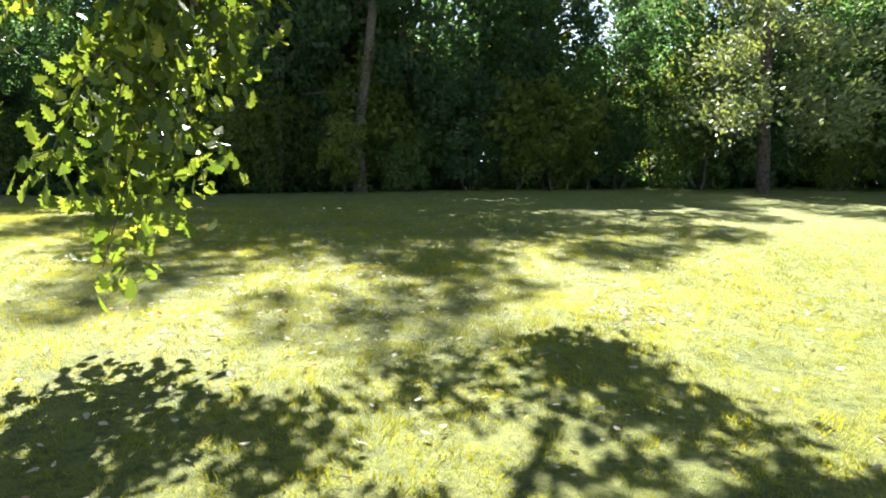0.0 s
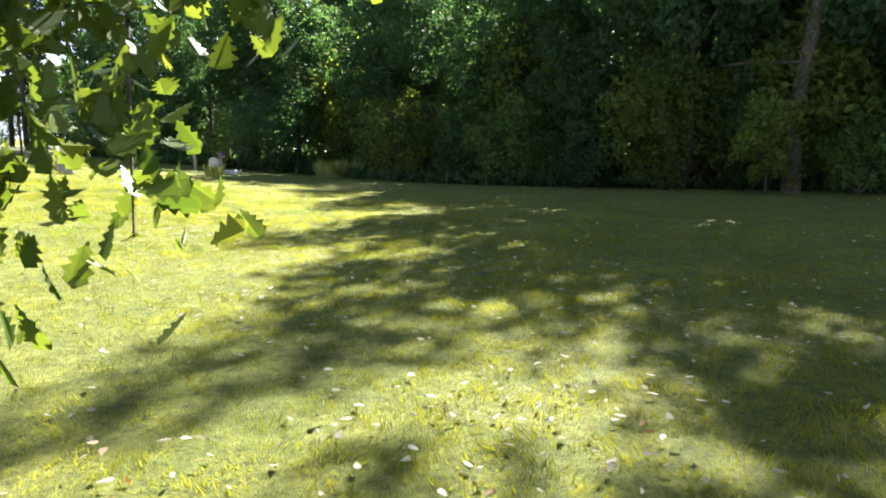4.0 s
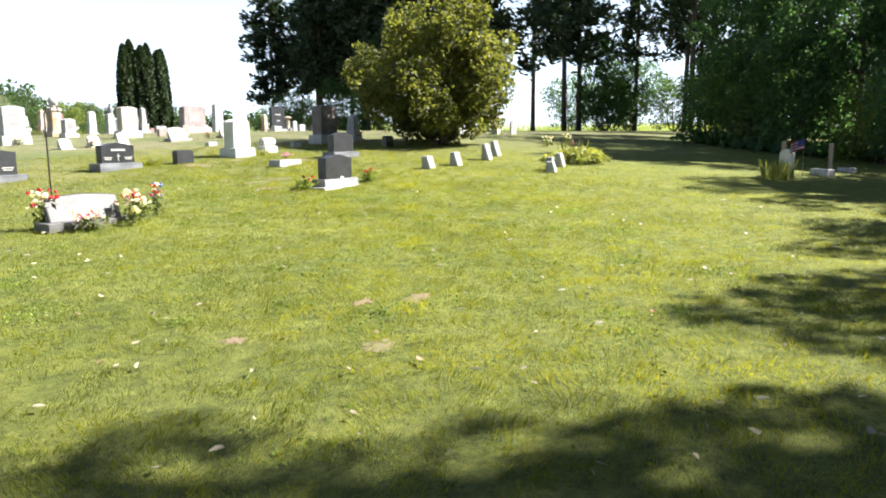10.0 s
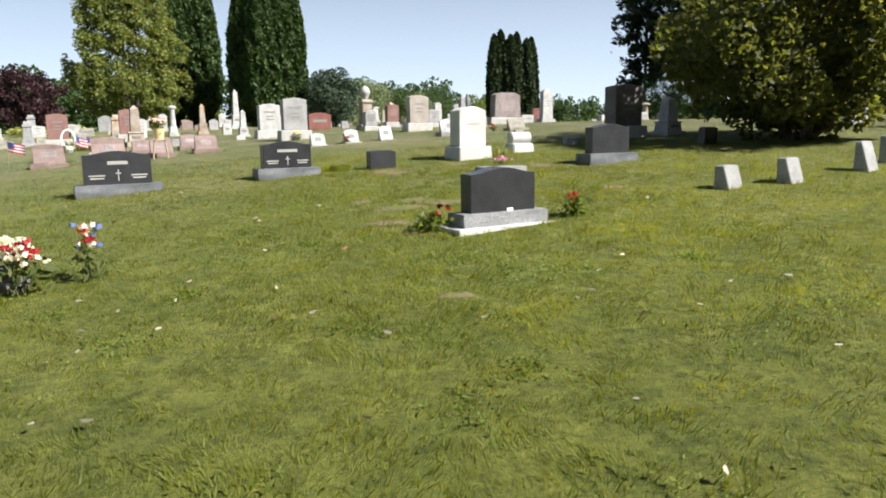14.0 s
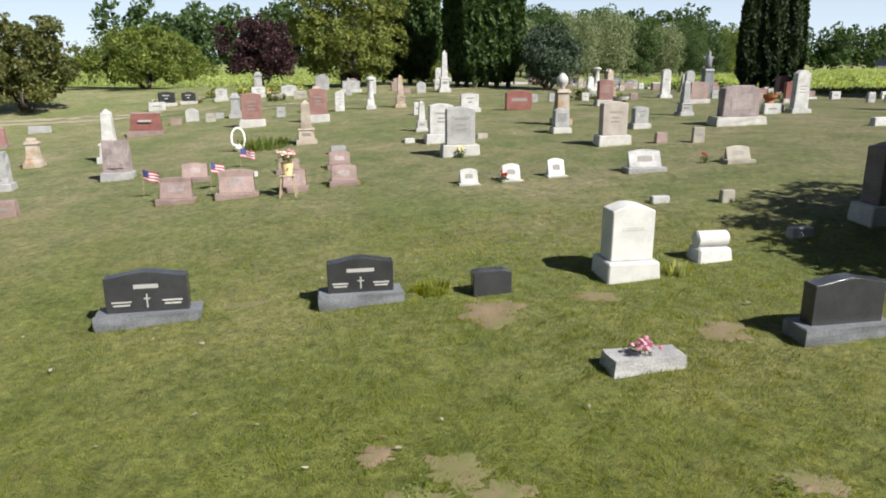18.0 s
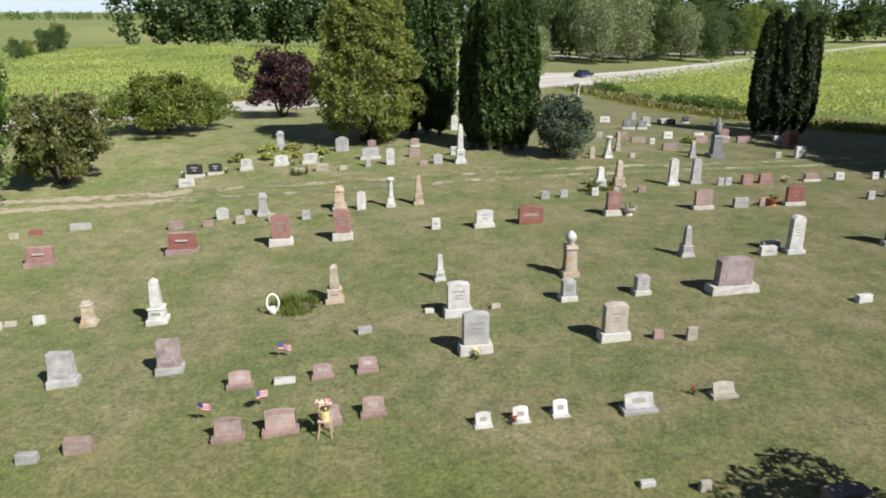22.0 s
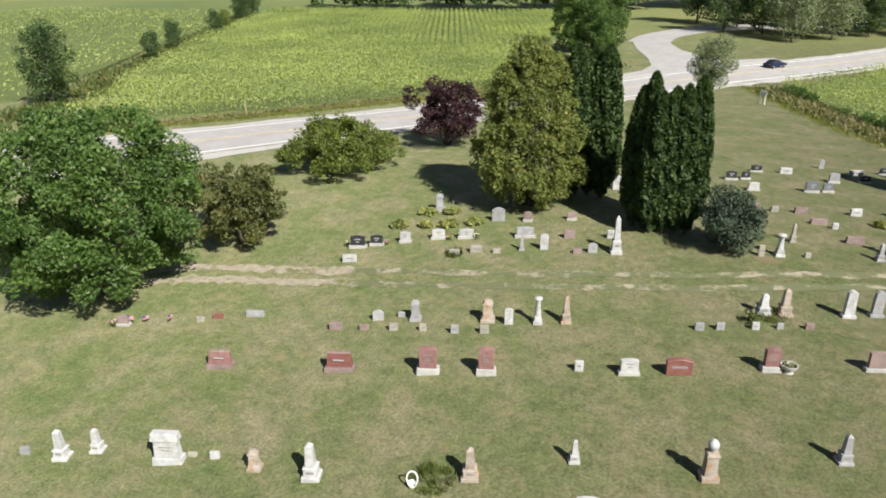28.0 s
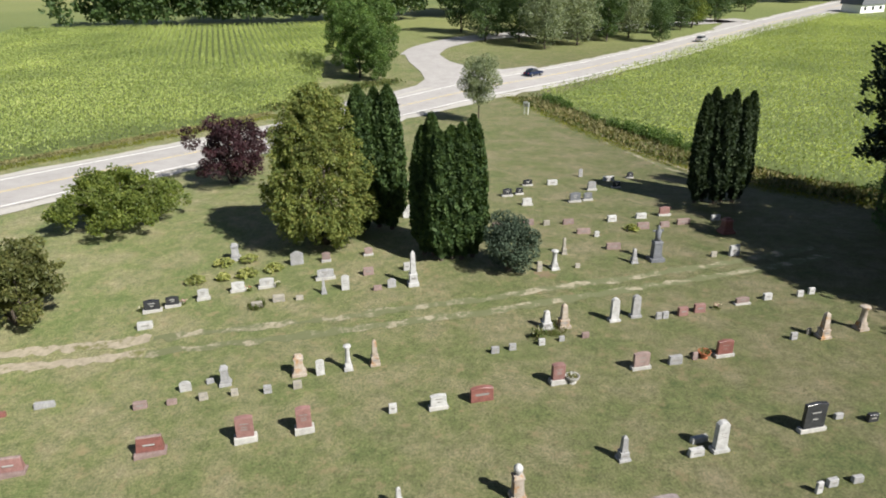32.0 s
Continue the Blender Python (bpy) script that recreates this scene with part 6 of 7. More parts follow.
def lawn_blades():
    rng = np.random.default_rng(51)
    n = 1900000
    p = np.stack([rng.uniform(-12, 28, n), rng.uniform(-13, 22, n)], -1)
    d = near_way(p)
    p = p[rng.uniform(0, 1, n) < np.clip(1.05 - d / 11.0, 0.0, 1) ** 1.3]
    k = np.sin(p[:, 0] * 1.7) + np.sin(p[:, 1] * 2.1 + p[:, 0])
    m = len(p)
    # tussocks a hand across, each leaning its own way
    k2 = np.sin(p[:, 0] * 9.1 + 1.7 * np.sin(p[:, 1] * 5.3)) + np.sin(p[:, 1] * 10.7 + 1.9 * np.sin(p[:, 0] * 6.1))
    lean = 1.6 * np.sin(p[:, 0] * 3.7 + 2.0 * np.sin(p[:, 1] * 2.9)) + 1.5 * np.sin(p[:, 1] * 4.3 + p[:, 0] * 1.3)
    h = np.clip(0.038 + 0.006 * k + 0.012 * k2, 0.012, 0.08) * rng.uniform(0.5, 1.5, m)
    a = rng.uniform(0, 2 * math.pi, m)
    w = rng.uniform(0.003, 0.0065, m)
    q = np.c_[p, ground_np(p[:, 0], p[:, 1]) - 0.006]
    sx = np.stack([np.cos(a), np.sin(a), np.zeros(m)], -1) * w[:, None]
    tip = np.c_[(rng.normal(0, 0.45, (m, 2)) + 0.55 * np.stack([np.cos(lean), np.sin(lean)], -1)) * h[:, None], h]
    V = np.stack([q - sx, q + sx, q + tip], 1).reshape(-1, 3)
    tagged(part("lawn_grass", mesh_np("lawn_grass", V, np.arange(3 * m).reshape(-1, 3), BLADE)), "short mown grass blades of the lawn", "grass", kind="stuff")


lawn_blades()


def clover():
    """Low broad-leaved weeds in patches among the grass."""
    rng = np.random.default_rng(53)
    c = np.stack([rng.uniform(6, 20, 170), rng.uniform(-1, 14, 170)], -1)
    c = c[near_way(c) < 4.5]
    n = 90
    r = rng.uniform(0.06, 0.34, len(c))
    p = np.repeat(c, n, 0) + rng.normal(0, 1, (len(c) * n, 2)) * np.repeat(r, n)[:, None]
    q = np.c_[p, ground_np(p[:, 0], p[:, 1]) + rng.uniform(0.01, 0.05, len(p))]
    V, F = kites(rng, q, 0.028, 0.7, 1.2)
    tagged(part("clover", mesh_np("clover", V, F, LEAF_CLOVER)), "patches of low clover and broad-leaved weeds in the lawn", "weeds", kind="stuff")


clover()


def litter():
    rng = np.random.default_rng(52)
    P = []
    for n, cx, cy, s in ((900, 4, 0, 7), (900, -1, -1, 4), (220, 14, 8, 6), (380, 14, -3, 6), (60, -2.6, -1.9, 0.35), (50, -0.6, 0.4, 0.5), (16, 5.0, 1.8, 0.16), (60, 1.2, -0.4, 0.5), (50, -0.3, 1.8, 0.5)):
        P.append(np.stack([rng.normal(cx, s, n), rng.normal(cy, s, n)], -1))
    p = np.concatenate(P)
    q = np.c_[p, ground_np(p[:, 0], p[:, 1]) + 0.055]
    V, F = leaf_sprays(rng, q, 0.08, (0, 0, 0.0))
    V = V.reshape(len(q), -1, 3)
    V[:, :, 2] = q[:, None, 2] + (V[:, :, 2] - q[:, None, 2]) * 0.4
    tagged(part("leaf_litter", mesh_np("leaf_litter", V.reshape(-1, 3), F, DRYLEAF)), "pale dry curled leaves scattered on the grass", "fallen leaves", kind="stuff")


litter()


def bare_patch(x, y, r, seed):
    """A worn patch of soil with a ragged edge."""
    rng = np.random.default_rng(seed)
    n = 96
    a = np.arange(n) * 2 * math.pi / n
    rr = r * (1 + 0.22 * np.sin(2 * a + seed) + 0.16 * np.sin(5 * a + 2 * seed) + 0.1 * np.sin(11 * a) + rng.normal(0, 0.07, n))
    ring_ = np.stack([x + rr * np.cos(a), y + 0.7 * rr * np.sin(a)], -1)
    inner = np.array([x, y]) + (ring_ - np.array([x, y])) * 0.5
    p = np.concatenate([ring_, inner, [[x, y]]])
    V = np.c_[p, ground_np(p[:, 0], p[:, 1]) + np.r_[np.full(n, 0.004), np.full(n + 1, 0.012)]]
    i = np.arange(n)
    j = (i + 1) % n
    F = np.concatenate([np.stack([i, j, j + n, i + n], -1), np.stack([i + n, j + n, np.full(n, 2 * n), np.full(n, 2 * n)], -1)])
    bm = bmesh.new()
    vs = [bm.verts.new(v) for v in V]
    for f in F:
        bm.faces.new([vs[k] for k in dict.fromkeys(int(k) for k in f)])
    tagged(part("bare_patch", bm, SOIL), "worn bare patch of soil in the lawn", "bare soil", kind="structure")


for i, (x, y, r) in enumerate([(16.27, 11.66, 0.3), (16.9, 13.2, 0.4), (16.1, 13.4, 0.25), (17.3, 12.85, 0.35), (16.5, 12.8, 0.25), (20.0, 16.05, 0.3), (19.96, 13.15, 0.3), (16.49, 10.94, 0.3), (17.10, 16.76, 0.65), (19.97, 16.22, 0.4), (13.36, 17.17, 0.3), (16.60, 12.68, 0.4), (18.52, 17.35, 0.35), (22.03, 59.12, 1.0), (11.03, 3.32, 0.14), (11.76, 2.39, 0.2), (12.93, 3.25, 0.2), (12.5, 3.5, 0.16), (16.3, 8.35, 0.16)]):
    bare_patch(x, y, r * 0.8, i + 3)


# ---- plants, flowers and small things ----
@functools.cache
def bloom_mesh(m):
    """One six-petalled bloom, shared by all of its colour."""
    rng = np.random.default_rng(3)
    a = np.arange(6) * math.pi / 3
    A = np.stack([np.cos(a), np.sin(a), np.full(6, 0.4)], -1)
    V, F = kites(rng, 0.035 * A * (1, 1, 0.6), 0.075, 0.75, 1.2, A * 3)
    return mesh_np("bloom", V, F, m)


def flowers(x, y, r, h, mats, seed, label, lift=0.0, blooms=16, green=LEAF_WEED, leaves=70, leaf=0):
    """A bunch: leaves below, five-petalled blooms above."""
    rng = np.random.default_rng(seed)
    o = thing("flowers", x, y, 0, label, "flowers", z=gz(x, y) + lift)
    for k in range(4):
        part("stem", tube([(rng.normal(0, 0.02), rng.normal(0, 0.02), 0), (rng.normal(0, r * 0.4), rng.normal(0, r * 0.4), h * 0.85)], [0.006, 0.004], 4), green, o)
    P = np.c_[rng.normal(0, r * 0.45, (leaves, 2)), rng.uniform(0.05, 0.75, leaves) * h]
    V, F = kites(rng, P, leaf or r * 0.55, 0.4, 0.6)
    part("foliage", mesh_np("foliage", V, F, green), green, o)
    for m in mats:
        for k in range(blooms):
            c = (rng.normal(0, r * 0.48), rng.normal(0, r * 0.48), h * rng.uniform(0.6, 1.08))
            part("bloom", bloom_mesh(m), m, o, at=pose(*c, rng.uniform(-35, 35), rng.uniform(-35, 35), rng.uniform(0, 60)) @ Matrix.Scale(rng.uniform(0.5, 0.85), 4))
    return o


flowers(11.47, 9.95, 0.2, 0.55, [PETAL_WHITE, PETAL_WHITE, PETAL_RED], 1, "red and white artificial flowers beside a slant marker", blooms=12)
flowers(11.96, 9.42, 0.22, 0.28, [PETAL_PINK, PETAL_WHITE], 2, "pink and white flowers before a slant marker", blooms=16)
flowers(12.74, 9.72, 0.22, 0.46, [PETAL_WHITE, PETAL_WHITE, PETAL_RED], 3, "bunch of white and red flowers by a slant marker", blooms=16)
flowers(12.53, 9.38, 0.12, 0.26, [PETAL_YEL], 4, "small cream flowers at the marker's foot", blooms=9)
flowers(13.19, 10.04, 0.15, 0.5, [PETAL_RED, PETAL_BLUE, PETAL_WHITE], 5, "red, white and blue flowers in the grass", blooms=6)
flowers(16.64, 10.95, 0.2, 0.3, [PETAL_RED], 6, "leafy plant with red blooms beside a black headstone", blooms=5, green=LEAF_LIT, leaves=340, leaf=0.08)
flowers(18.54, 11.2, 0.2, 0.33, [PETAL_RED], 7, "leafy plant with a few red blooms beside a black headstone", blooms=3, green=LEAF_LIT, leaves=280, leaf=0.08)
flowers(18.84, 15.16, 0.11, 0.13, [PETAL_PINK], 8, "pink flower posy on a low marker", 0.2, 16, leaves=30)
flowers(15.67, 28.62, 0.18, 0.3, [PETAL_YEL], 9, "pale roses at the foot of a grey headstone", blooms=8)
flowers(17.05, 24.97, 0.12, 0.25, [PETAL_RED], 10, "small red flowers by a white marker", blooms=5)
flowers(22.21, 26.73, 0.14, 0.25, [PETAL_RED], 11, "small red flowers in the grass by a marker", blooms=5)
flowers(-6.96, 53.79, 0.22, 0.5, [PETAL_WHITE], 12, "white flowers beside dark headstones", blooms=9)
flowers(-4.08, 54.61, 0.2, 0.4, [PETAL_WHITE, PETAL_PINK], 13, "white and pink flowers beside a headstone", blooms=8)
flowers(0.22, 56.29, 0.22, 0.4, [PETAL_RED, PETAL_WHITE], 14, "red and white flowers beside a white headstone", blooms=8)
flowers(2.10, 56.84, 0.25, 0.45, [PETAL_WHITE], 15, "white flowers beside a white headstone", blooms=10)
flowers(30.98, 15.8, 0.25, 0.35, [PETAL_WHITE], 19, "white flowers in the grass beyond a lily clump", blooms=12)
flowers(32.15, 15.6, 0.22, 0.45, [PETAL_WHITE], 21, "white flowers by a small grey stone", blooms=10)
flowers(33.31, 54.63, 0.25, 0.4, [PETAL_WHITE, PETAL_PINK], 16, "white flowers between low headstones", blooms=8)
flowers(20.84, 49.96, 0.45, 0.8, [PETAL_WHITE], 17, "tall white flowering plant by small markers", blooms=14, leaves=160)
flowers(-16.24, 39.92, 0.25, 0.45, [PETAL_WHITE, PETAL_PINK], 18, "pale flowers beside a pink headstone", blooms=8)
for i, (x, y, r) in enumerate([(-4.40, 57.80, 0.75), (-3.12, 60.49, 0.8), (-1.25, 61.07, 0.7), (-0.73, 58.73, 0.8), (1.20, 59.50, 0.7), (30.23, 69.28, 0.6), (-2.39, 58.14, 0.5)]):
    o = thing("hosta_plant", x, y, 0, "yellow-green hosta clump among the graves", "plant", "hostas among graves")
    rng = np.random.default_rng(200 + i)
    a = rng.uniform(0, 2 * math.pi, 150)
    d = r * np.sqrt(rng.uniform(0, 1, 150))
    V, F = kites(rng, np.stack([d * np.cos(a), d * np.sin(a), 0.1 + 0.4 * (1 - d / r) + 0.08], -1), 0.34, 0.55, 1.2, np.stack([np.cos(a), np.sin(a), 0.0 * a], -1) * 2)
    part("leaves", mesh_np("leaves", V, F, LEAF_HOSTA), LEAF_HOSTA, o)


def tuft(name, x, y, r, h, n, mat, seed, label, category="plant", wide=0.018, arch=0.4):
    """A clump of long upright blades that arch outward."""
    rng = np.random.default_rng(seed)
    o = thing(name, x, y, 0, label, category)
    a = rng.uniform(0, 2 * math.pi, n)
    d = r * np.sqrt(rng.uniform(0, 1, n))
    hh = h * rng.uniform(0.5, 1.1, n)
    b = np.stack([d * np.cos(a), d * np.sin(a), np.zeros(n)], -1)
    s = np.stack([-np.sin(a), np.cos(a), np.zeros(n)], -1) * wide
    out = np.stack([np.cos(a), np.sin(a), np.zeros(n)], -1) * (hh * rng.uniform(0.05, arch, n))[:, None]
    V = np.stack([b - s, b + s, b + out * 0.4 + s * 0.8 + np.c_[np.zeros((n, 2)), hh * 0.6], b + out + np.c_[np.zeros((n, 2)), hh]], 1).reshape(-1, 3)
    part("foliage", mesh_np("foliage", V, np.arange(4 * n).reshape(-1, 4), mat), mat, o)
    return o


def lily_mound(x, y, r, h, n, seed, label):
    """A low broad mound of overlapping strap leaves that bend to the ground."""
    rng = np.random.default_rng(seed)
    o = thing("daylily_clump", x, y, 0, label, "plant")
    a = rng.uniform(0, 2 * math.pi, n)
    d = np.sqrt(rng.uniform(0, 1, n))
    lump = 1 + 0.25 * np.sin(3 * a + 1.1) + 0.15 * np.sin(7 * a)
    P = np.stack([r * d * lump * np.cos(a), 0.7 * r * d * lump * np.sin(a), 0.06 + h * (1 - d**2.2) * rng.uniform(0.7, 1.1, n)], -1)
    V, F = kites(rng, P, 0.3, 0.26, 1.0, np.stack([np.cos(a), np.sin(a), 0.5 - 1.2 * d], -1) * 1.2)
    part("leaves", mesh_np("leaves", V, F, LEAF_HOSTA), LEAF_HOSTA, o)
    return o


lily_mound(26.70, 11.20, 1.15, 0.34, 900, 61, "broad low mound of yellow-green daylily leaves on the lawn")
tuft("tall_grass_clump", 26.74, 11.43, 0.5, 0.75, 36, LEAF_WEED, 62, "thin tall seed stalks rising from the lily clump", wide=0.006)
tuft("grass_clump", 8.18, 32.58, 0.95, 0.4, 420, LEAF_LIT, 63, "unmown green grass clump beside the white hoop basket")
tuft("grass_clump", 16.12, 17.63, 0.3, 0.14, 160, BLADE, 64, "unmown green weeds between dark headstones")
tuft("grass_clump", 19.86, 18.25, 0.2, 0.2, 70, LEAF_HOSTA, 65, "weeds at the foot of a white headstone")
tuft("grass_clump", 21.83, 51.02, 0.9, 0.35, 400, LEAF_WEED, 66, "green weeds round two old obelisks")
tuft("grass_clump", 1.40, 54.02, 0.6, 0.5, 240, LEAF_WEED, 67, "dark scrubby plant by a low marker")
tuft("ornamental_grass", 32.60, 0.90, 0.7, 0.9, 500, LEAF_HOSTA, 68, "sunlit pale green shrub-like grass at the wood's edge")
tuft("ornamental_grass", 33.80, 0.00, 0.6, 0.9, 400, LEAF_HOSTA, 69, "sunlit pale green shrub-like grass at the wood's edge")


def flag(x, y, h, rz, seed, label="small striped flag on a thin stick in the grass"):
    """A small flag on a stick: striped cloth with a blue corner, hanging in folds."""
    o = thing("grave_flag", x, y, rz, label, "flag", "small flags on graves")
    part("stick", tube([(0, 0, -0.1), (0.02, 0, h)], [0.006, 0.005], 6), WOOD, o)
    w, hh, n = 0.42, 0.27, 7
    for k in range(n):
        z0, z1 = h - hh * (k + 1) / n, h - hh * k / n
        x0 = 0.17 if k < 4 else 0.0
        xs = np.linspace(x0, w, 7)
        V = np.concatenate([np.stack([xs + 0.02, 0.03 * np.sin(xs * 18 + seed), np.full(7, z) - xs * 0.25], -1) for z in (z0, z1)])
        i = np.arange(6)
        part("stripe", mesh_np("stripe", V, np.stack([i, i + 1, i + 8, i + 7], -1), FLAGR if k % 2 == 0 else FLAGW), FLAGR, o)
    xs = np.linspace(0, 0.17, 4)
    V = np.concatenate([np.stack([xs + 0.02, 0.03 * np.sin(xs * 18 + seed), np.full(4, z) - xs * 0.25], -1) for z in (h - hh * 4 / n, h)])
    i = np.arange(3)
    part("canton", mesh_np("canton", V, np.stack([i, i + 1, i + 5, i + 4], -1), FLAGB), FLAGB, o, "dark blue corner")
    return o


flag(28.36, 5.30, 1.05, 150, 1)
flag(7.82, 24.64, 0.75, 10, 2)
flag(9.40, 25.18, 0.75, 60, 4)
flag(8.90, 28.51, 0.6, 15, 5)
flag(27.27, 11.87, 0.8, 40, 6)
flag(-15.49, 40.35, 0.7, 30, 7)
flag(-14.51, 40.68, 0.6, 80, 8)
flag(-12.99, 41.20, 0.6, 100, 9)

# shepherd's hook by the flowered marker
o = thing("shepherd_hook", 11.65, 10.15, 0, "thin dark metal garden hook in the lawn", "garden hook")
part("rod", tube([(0, 0, -0.2), (0, 0, 1.7)], [0.011, 0.011], 6), METAL, o)
part("hook", tube([(0, 0, 1.7), (0.05, 0, 1.83), (0.16, 0, 1.85), (0.2, 0, 1.74)], [0.01, 0.009, 0.009, 0.008], 6), METAL, o)

# flower bucket on a wooden stand
o = thing("flower_stand", 11.81, 24.17, 10, "cream bucket of pink flowers on a wooden stand", "flower stand")
for sx, sy in ((-1, -1), (1, -1), (1, 1), (-1, 1)):
    part("leg", tube([(sx * 0.2, sy * 0.16, -0.05), (sx * 0.13, sy * 0.1, 0.52)], [0.02, 0.02], 6), WOOD, o)
part("shelf", box(bmesh.new(), (0, 0, 0.5), (0.36, 0.3, 0.03), (1, 1), 0.005), WOOD, o)
part("bucket", lathe([(0.11, 0.53), (0.15, 0.82), (0.16, 0.83), (0.14, 0.83), (0.1, 0.56)], 16), CREAM, o, "cream plastic bucket")
flowers(11.81, 24.17, 0.2, 0.3, [PETAL_PINK, PETAL_WHITE], 20, "pink and purple flowers in a cream bucket", 0.8, 14)


def bowl(x, y, r, mat, label):
    o = thing("planter_bowl", x, y, 0, label, "planter")
    part("bowl", lathe([(r * 0.6, 0.0), (r * 0.45, 0.12), (r * 0.9, 0.3), (r, 0.45), (r * 0.88, 0.45), (r * 0.7, 0.32)], 16), mat, o)
    rng = np.random.default_rng(int(x * 7))
    V, F = kites(rng, np.c_[rng.normal(0, r * 0.4, (60, 2)), rng.uniform(0.36, 0.55, 60)], 0.2, 0.4, 0.6)
    part("plant", mesh_np("plant", V, F, LEAF_BROWN), LEAF_BROWN, o)


bowl(22.44, 45.10, 0.42, CONC, "round grey stone planter bowl beside a rose headstone")
bowl(30.63, 48.07, 0.4, TERRA, "terracotta planter bowl beside a red headstone")

# graves by the wood's edge
tablet(28.59, 5.76, 0.5, 0.75, WHITE, 60)
low(30.02, 5.25, 0.7, 0.2, WHITE, 60)
tuft("daylily_clump", 27.52, 5.64, 0.35, 0.5, 160, LEAF_HOSTA, 70, "small plant by a white stone at the wood's edge")
for i, (x, y) in enumerate([(32.0, 7.2), (33.2, 6.2)]):
    o = thing("wooden_post", x, y, 10, "short grey wooden post near the wood", "post")
    part("post", box(bmesh.new(), (0, 0, -0.2), (0.14, 0.14, 1.0), (0.95, 0.95), 0.01), WOOD, o)
low(32.25, 5.32, 0.6, 0.14, GREY, 60)
slab(34.50, 23.80, 0.9, 0.95, GREY, 30)
slab(36.20, 23.00, 0.8, 1.0, PINK, 30)
low(33.00, 22.60, 0.6, 0.5, GREY, 30)
low(24.00, 10.13, 0.4, 0.36, GREY, 30)

# white sign post by the road
o = thing("sign_post", 23.96, 125.91, -40, "white wooden sign on two posts by the road", "sign")
for s in (-1, 1):
    part("post", box(bmesh.new(), (s * 0.38, 0, -0.2), (0.12, 0.12, 1.7), (1, 1), 0.01), WPAINT, o)
part("board", box(bmesh.new(), (0, 0, 1.2), (1.15, 0.08, 0.75), (1, 1), 0.01), WPAINT, o, "white painted board")
part("writing", box(bmesh.new(), (0, -0.046, 1.5), (0.8, 0.008, 0.1)), INKD, o)
part("writing", box(bmesh.new(), (0, -0.046, 1.32), (0.6, 0.008, 0.08)), INKD, o)
for i, (x, y, h) in enumerate([(-41.25, 90.30, 2.2), (-51.60, 76.20, 2.0)]):
    o = thing("marker_stake", x, y, 0, "thin pale wooden stake beside the road", "stake", "roadside stakes")
    part("stake", box(bmesh.new(), (0, 0, -0.3), (0.14, 0.14, h + 0.3), (0.9, 0.9), 0.01), WOOD, o)


# ---- cars on the road ----
CARGLASS, _n, _b = material("car_glass", 0.08, 0, 0.6)
_b.inputs["Base Color"].default_value = (0.02, 0.024, 0.03, 1)
TYRE = plain("tyre_rubber", (0.02, 0.02, 0.02), 0.85)
RIM = plain("alloy_rim", (0.5, 0.5, 0.52), 0.3, 0.9, 0.05)
LAMPR = plain("tail_lamp_red", (0.4, 0.02, 0.02), 0.3, 0, 0.05)
LAMPW = plain("head_lamp_clear", (0.7, 0.7, 0.72), 0.15, 0, 0.05)


def car(x, y, rz, paint, label, tall=1.45, long=4.6):
    o = thing("car", x, y, rz, label, "car", z=gz(x, y) + 0.1)
    w = 1.8
    body = [(-long / 2, 0.35), (long / 2, 0.35), (long / 2, 0.72), (long * 0.46, 0.82), (long * 0.22, 0.92), (-long * 0.36, 0.98), (-long / 2, 0.9)]
    bm = prism(body, w, bevel=0.06)
    part("body", bm, paint, o)
    cab = [(-long * 0.42, 0.95), (long * 0.24, 0.9), (long * 0.08, tall - 0.03), (-long * 0.1, tall), (-long * 0.3, tall - 0.08)]
    part("cabin", prism(cab, w * 0.84, bevel=0.05), CARGLASS, o, "dark glazed cabin")
    part("roof", prism([(-long * 0.28, tall - 0.06), (long * 0.07, tall - 0.03), (long * 0.05, tall + 0.02), (-long * 0.1, tall + 0.04), (-long * 0.26, tall)], w * 0.8, bevel=0.01), paint, o)
    for sx in (-0.31, 0.31):
        for sy in (-1, 1):
            t = part("wheel", lathe([(0.2, -0.1), (0.32, -0.09), (0.33, 0), (0.32, 0.09), (0.2, 0.1)], 18), TYRE, o, at=pose(sx * long, sy * w * 0.47, 0.33, 90))
            part("rim", lathe([(0.05, -0.115), (0.2, -0.105), (0.2, 0.105), (0.05, 0.115)], 12), RIM, t)
    for sy in (-0.6, 0.6):
        part("head_lamp", box(bmesh.new(), (long / 2 - 0.02, sy, 0.62), (0.1, 0.35, 0.14), (1, 1), 0.02), LAMPW, o)
        part("tail_lamp", box(bmesh.new(), (-long / 2 + 0.02, sy, 0.7), (0.1, 0.35, 0.14), (1, 1), 0.02), LAMPR, o)
    return o


NAVY = plain("navy_car_paint", (0.015, 0.025, 0.06), 0.25, 0.2, 0.05)
SILVER = plain("silver_car_paint", (0.5, 0.5, 0.5), 0.3, 0.5, 0.05)
car(27.30, 163.12, 48, NAVY, "dark navy saloon car on the pale road")
car(77.52, 220.71, 52, SILVER, "silver estate car far along the road", 1.6)

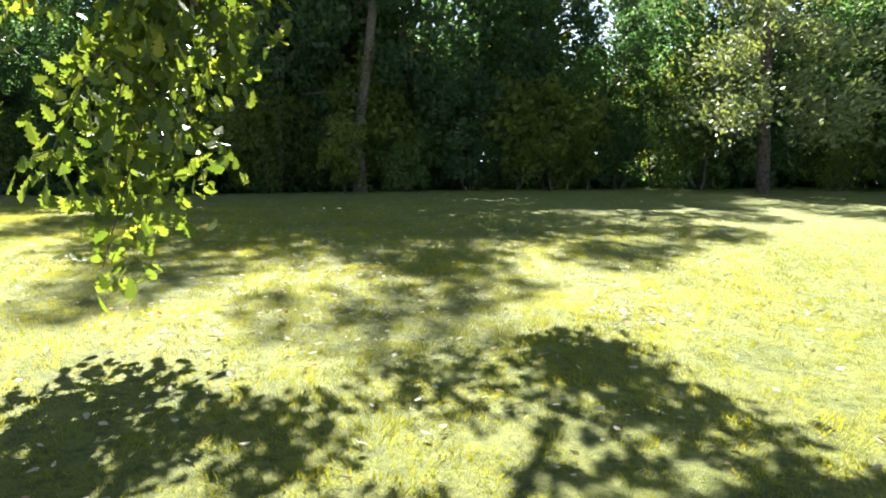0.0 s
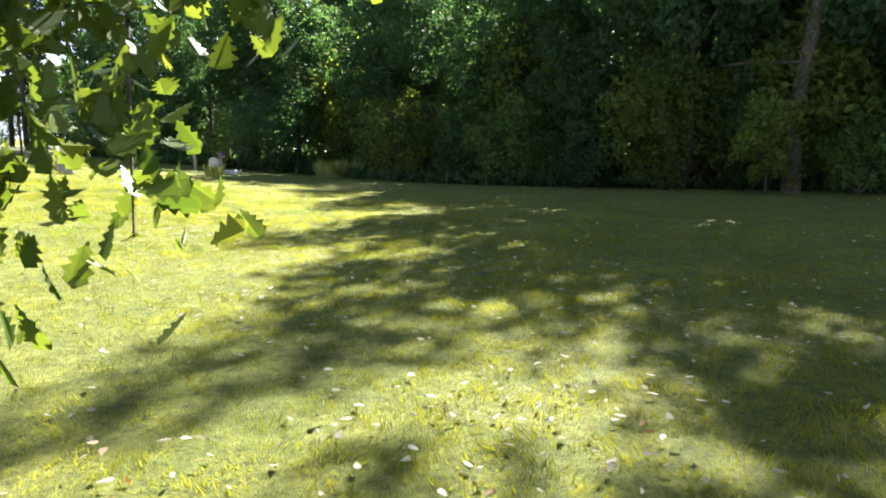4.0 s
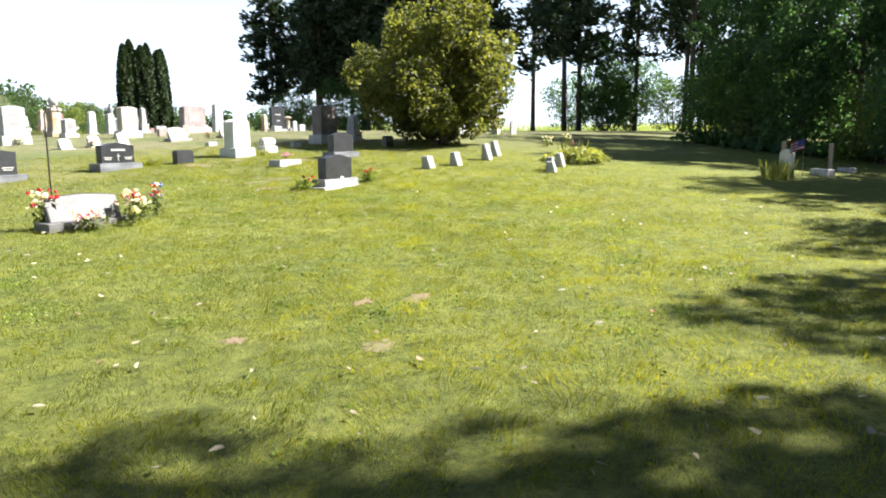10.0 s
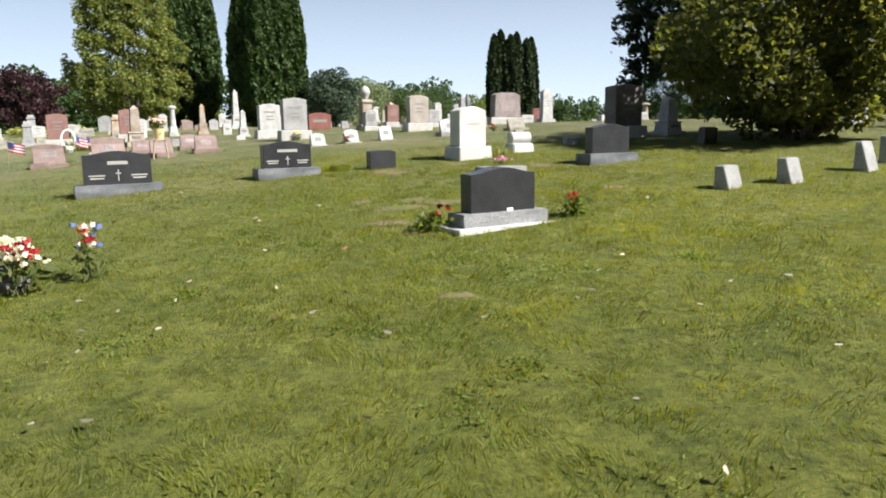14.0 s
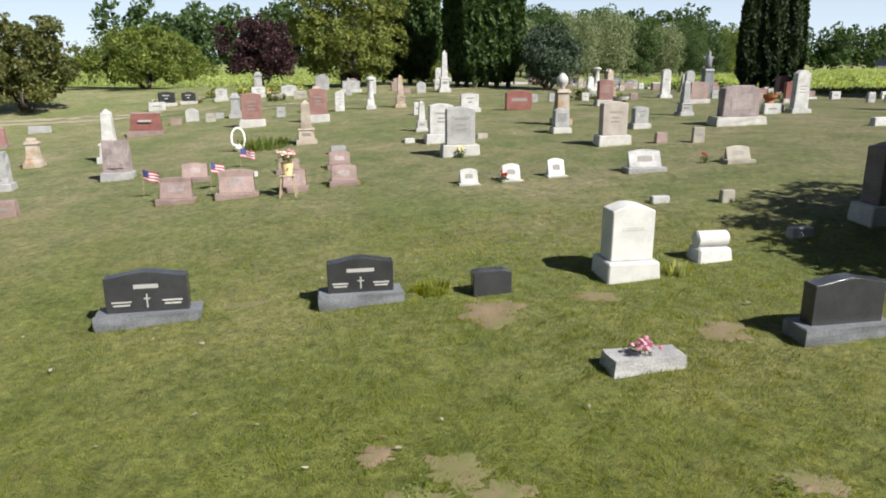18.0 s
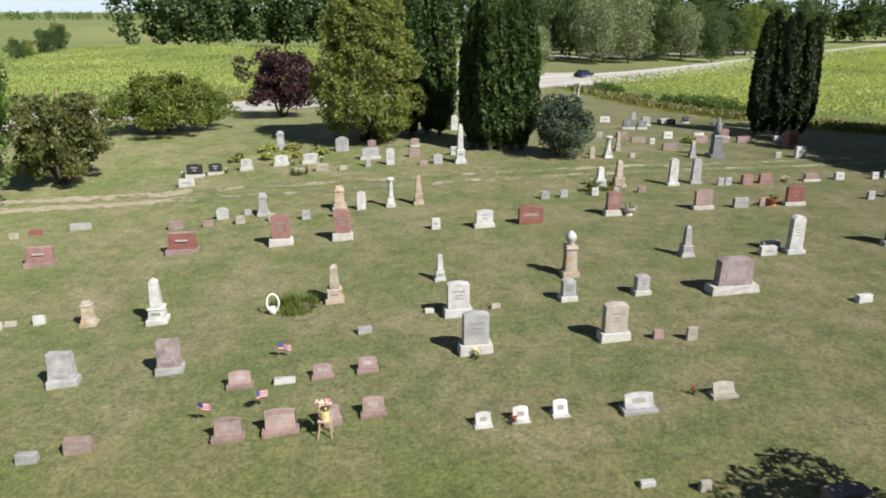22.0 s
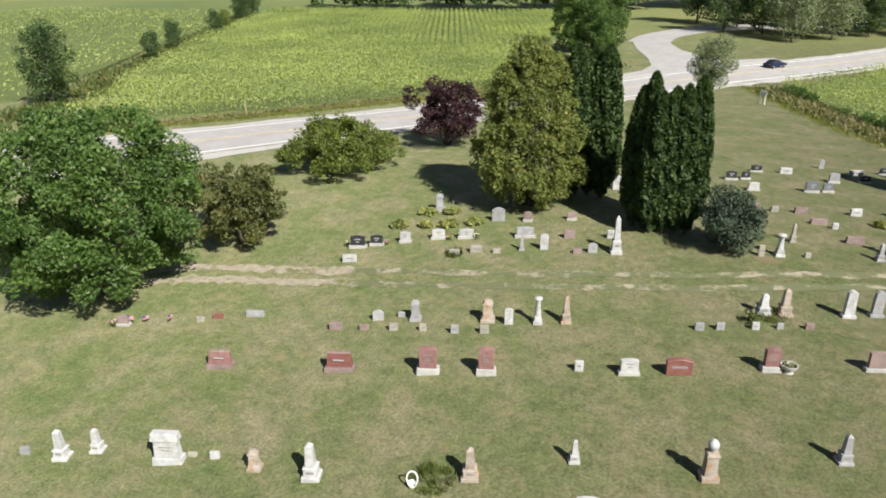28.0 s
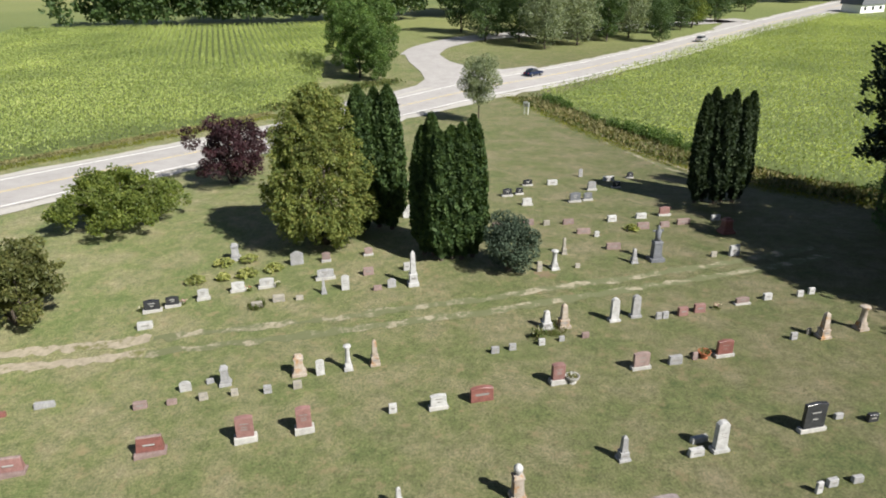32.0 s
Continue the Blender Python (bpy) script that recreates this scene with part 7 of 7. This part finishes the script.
# farm building beyond the road
o = thing("farmhouse", 161.37, 306.73, 30, "low white farmhouse with a grey roof, far beyond the road", "house")
part("wall", box(bmesh.new(), (0, 0, -0.3), (14, 8, 3.3)), WPAINT, o, "white boarded outer wall")
part("roof", prism([(-7.6, 3.0), (7.6, 3.0), (6.6, 5.6), (-6.6, 5.6)], 9.2, bevel=0.0), GREYD, o, "grey shingled roof")
for sx in (-4.5, 0, 4.5):
    part("window", box(bmesh.new(), (sx, -4.02, 1.0), (1.3, 0.08, 1.3)), CARGLASS, o)


# ---- longer grass that the mower leaves round the stones ----
def foot_grass():
    rng = np.random.default_rng(61)
    P, H = [], []
    for ob in list(scene.objects):
        if ob.parent or ob.get("category") != "gravestone":
            continue
        pts = np.array([ch.matrix_local @ Vector(c) for ch in ob.children for c in ch.bound_box])
        if len(pts) == 0:
            continue
        lo, hi = pts[:, :2].min(0) - 0.03, pts[:, :2].max(0) + 0.03
        w, d = hi - lo
        n = int(150 * (w + d))
        t = rng.uniform(0, 2 * (w + d), n)
        x = np.where(t < w, t, np.where(t < w + d, w, np.where(t < 2 * w + d, 2 * w + d - t, 0)))
        y = np.where(t < w, 0, np.where(t < w + d, t - w, np.where(t < 2 * w + d, d, 2 * (w + d) - t)))
        q = np.stack([lo[0] + x, lo[1] + y], -1) + rng.normal(0, 0.07, (n, 2))
        m = ob.matrix_basis
        c, s_ = m[0][0], m[1][0]
        P.append(np.stack([m[0][3] + c * q[:, 0] - s_ * q[:, 1], m[1][3] + s_ * q[:, 0] + c * q[:, 1]], -1))
        H.append(rng.uniform(0.03, 0.09, n) * rng.uniform(0.5, 1.5))
    p, h = np.concatenate(P), np.concatenate(H)
    m = len(p)
    a = rng.uniform(0, 2 * math.pi, m)
    q = np.c_[p, ground_np(p[:, 0], p[:, 1]) - 0.01]
    sx = np.stack([np.cos(a), np.sin(a), 0 * a], -1) * rng.uniform(0.004, 0.008, m)[:, None]
    tip = np.c_[rng.normal(0, 0.4, (m, 2)) * h[:, None], h]
    V = np.stack([q - sx, q + sx, q + tip], 1).reshape(-1, 3)
    tagged(part("uncut_grass", mesh_np("uncut_grass", V, np.arange(3 * m).reshape(-1, 3), BLADE)), "longer uncut grass round the feet of the gravestones", "grass", kind="stuff")


foot_grass()
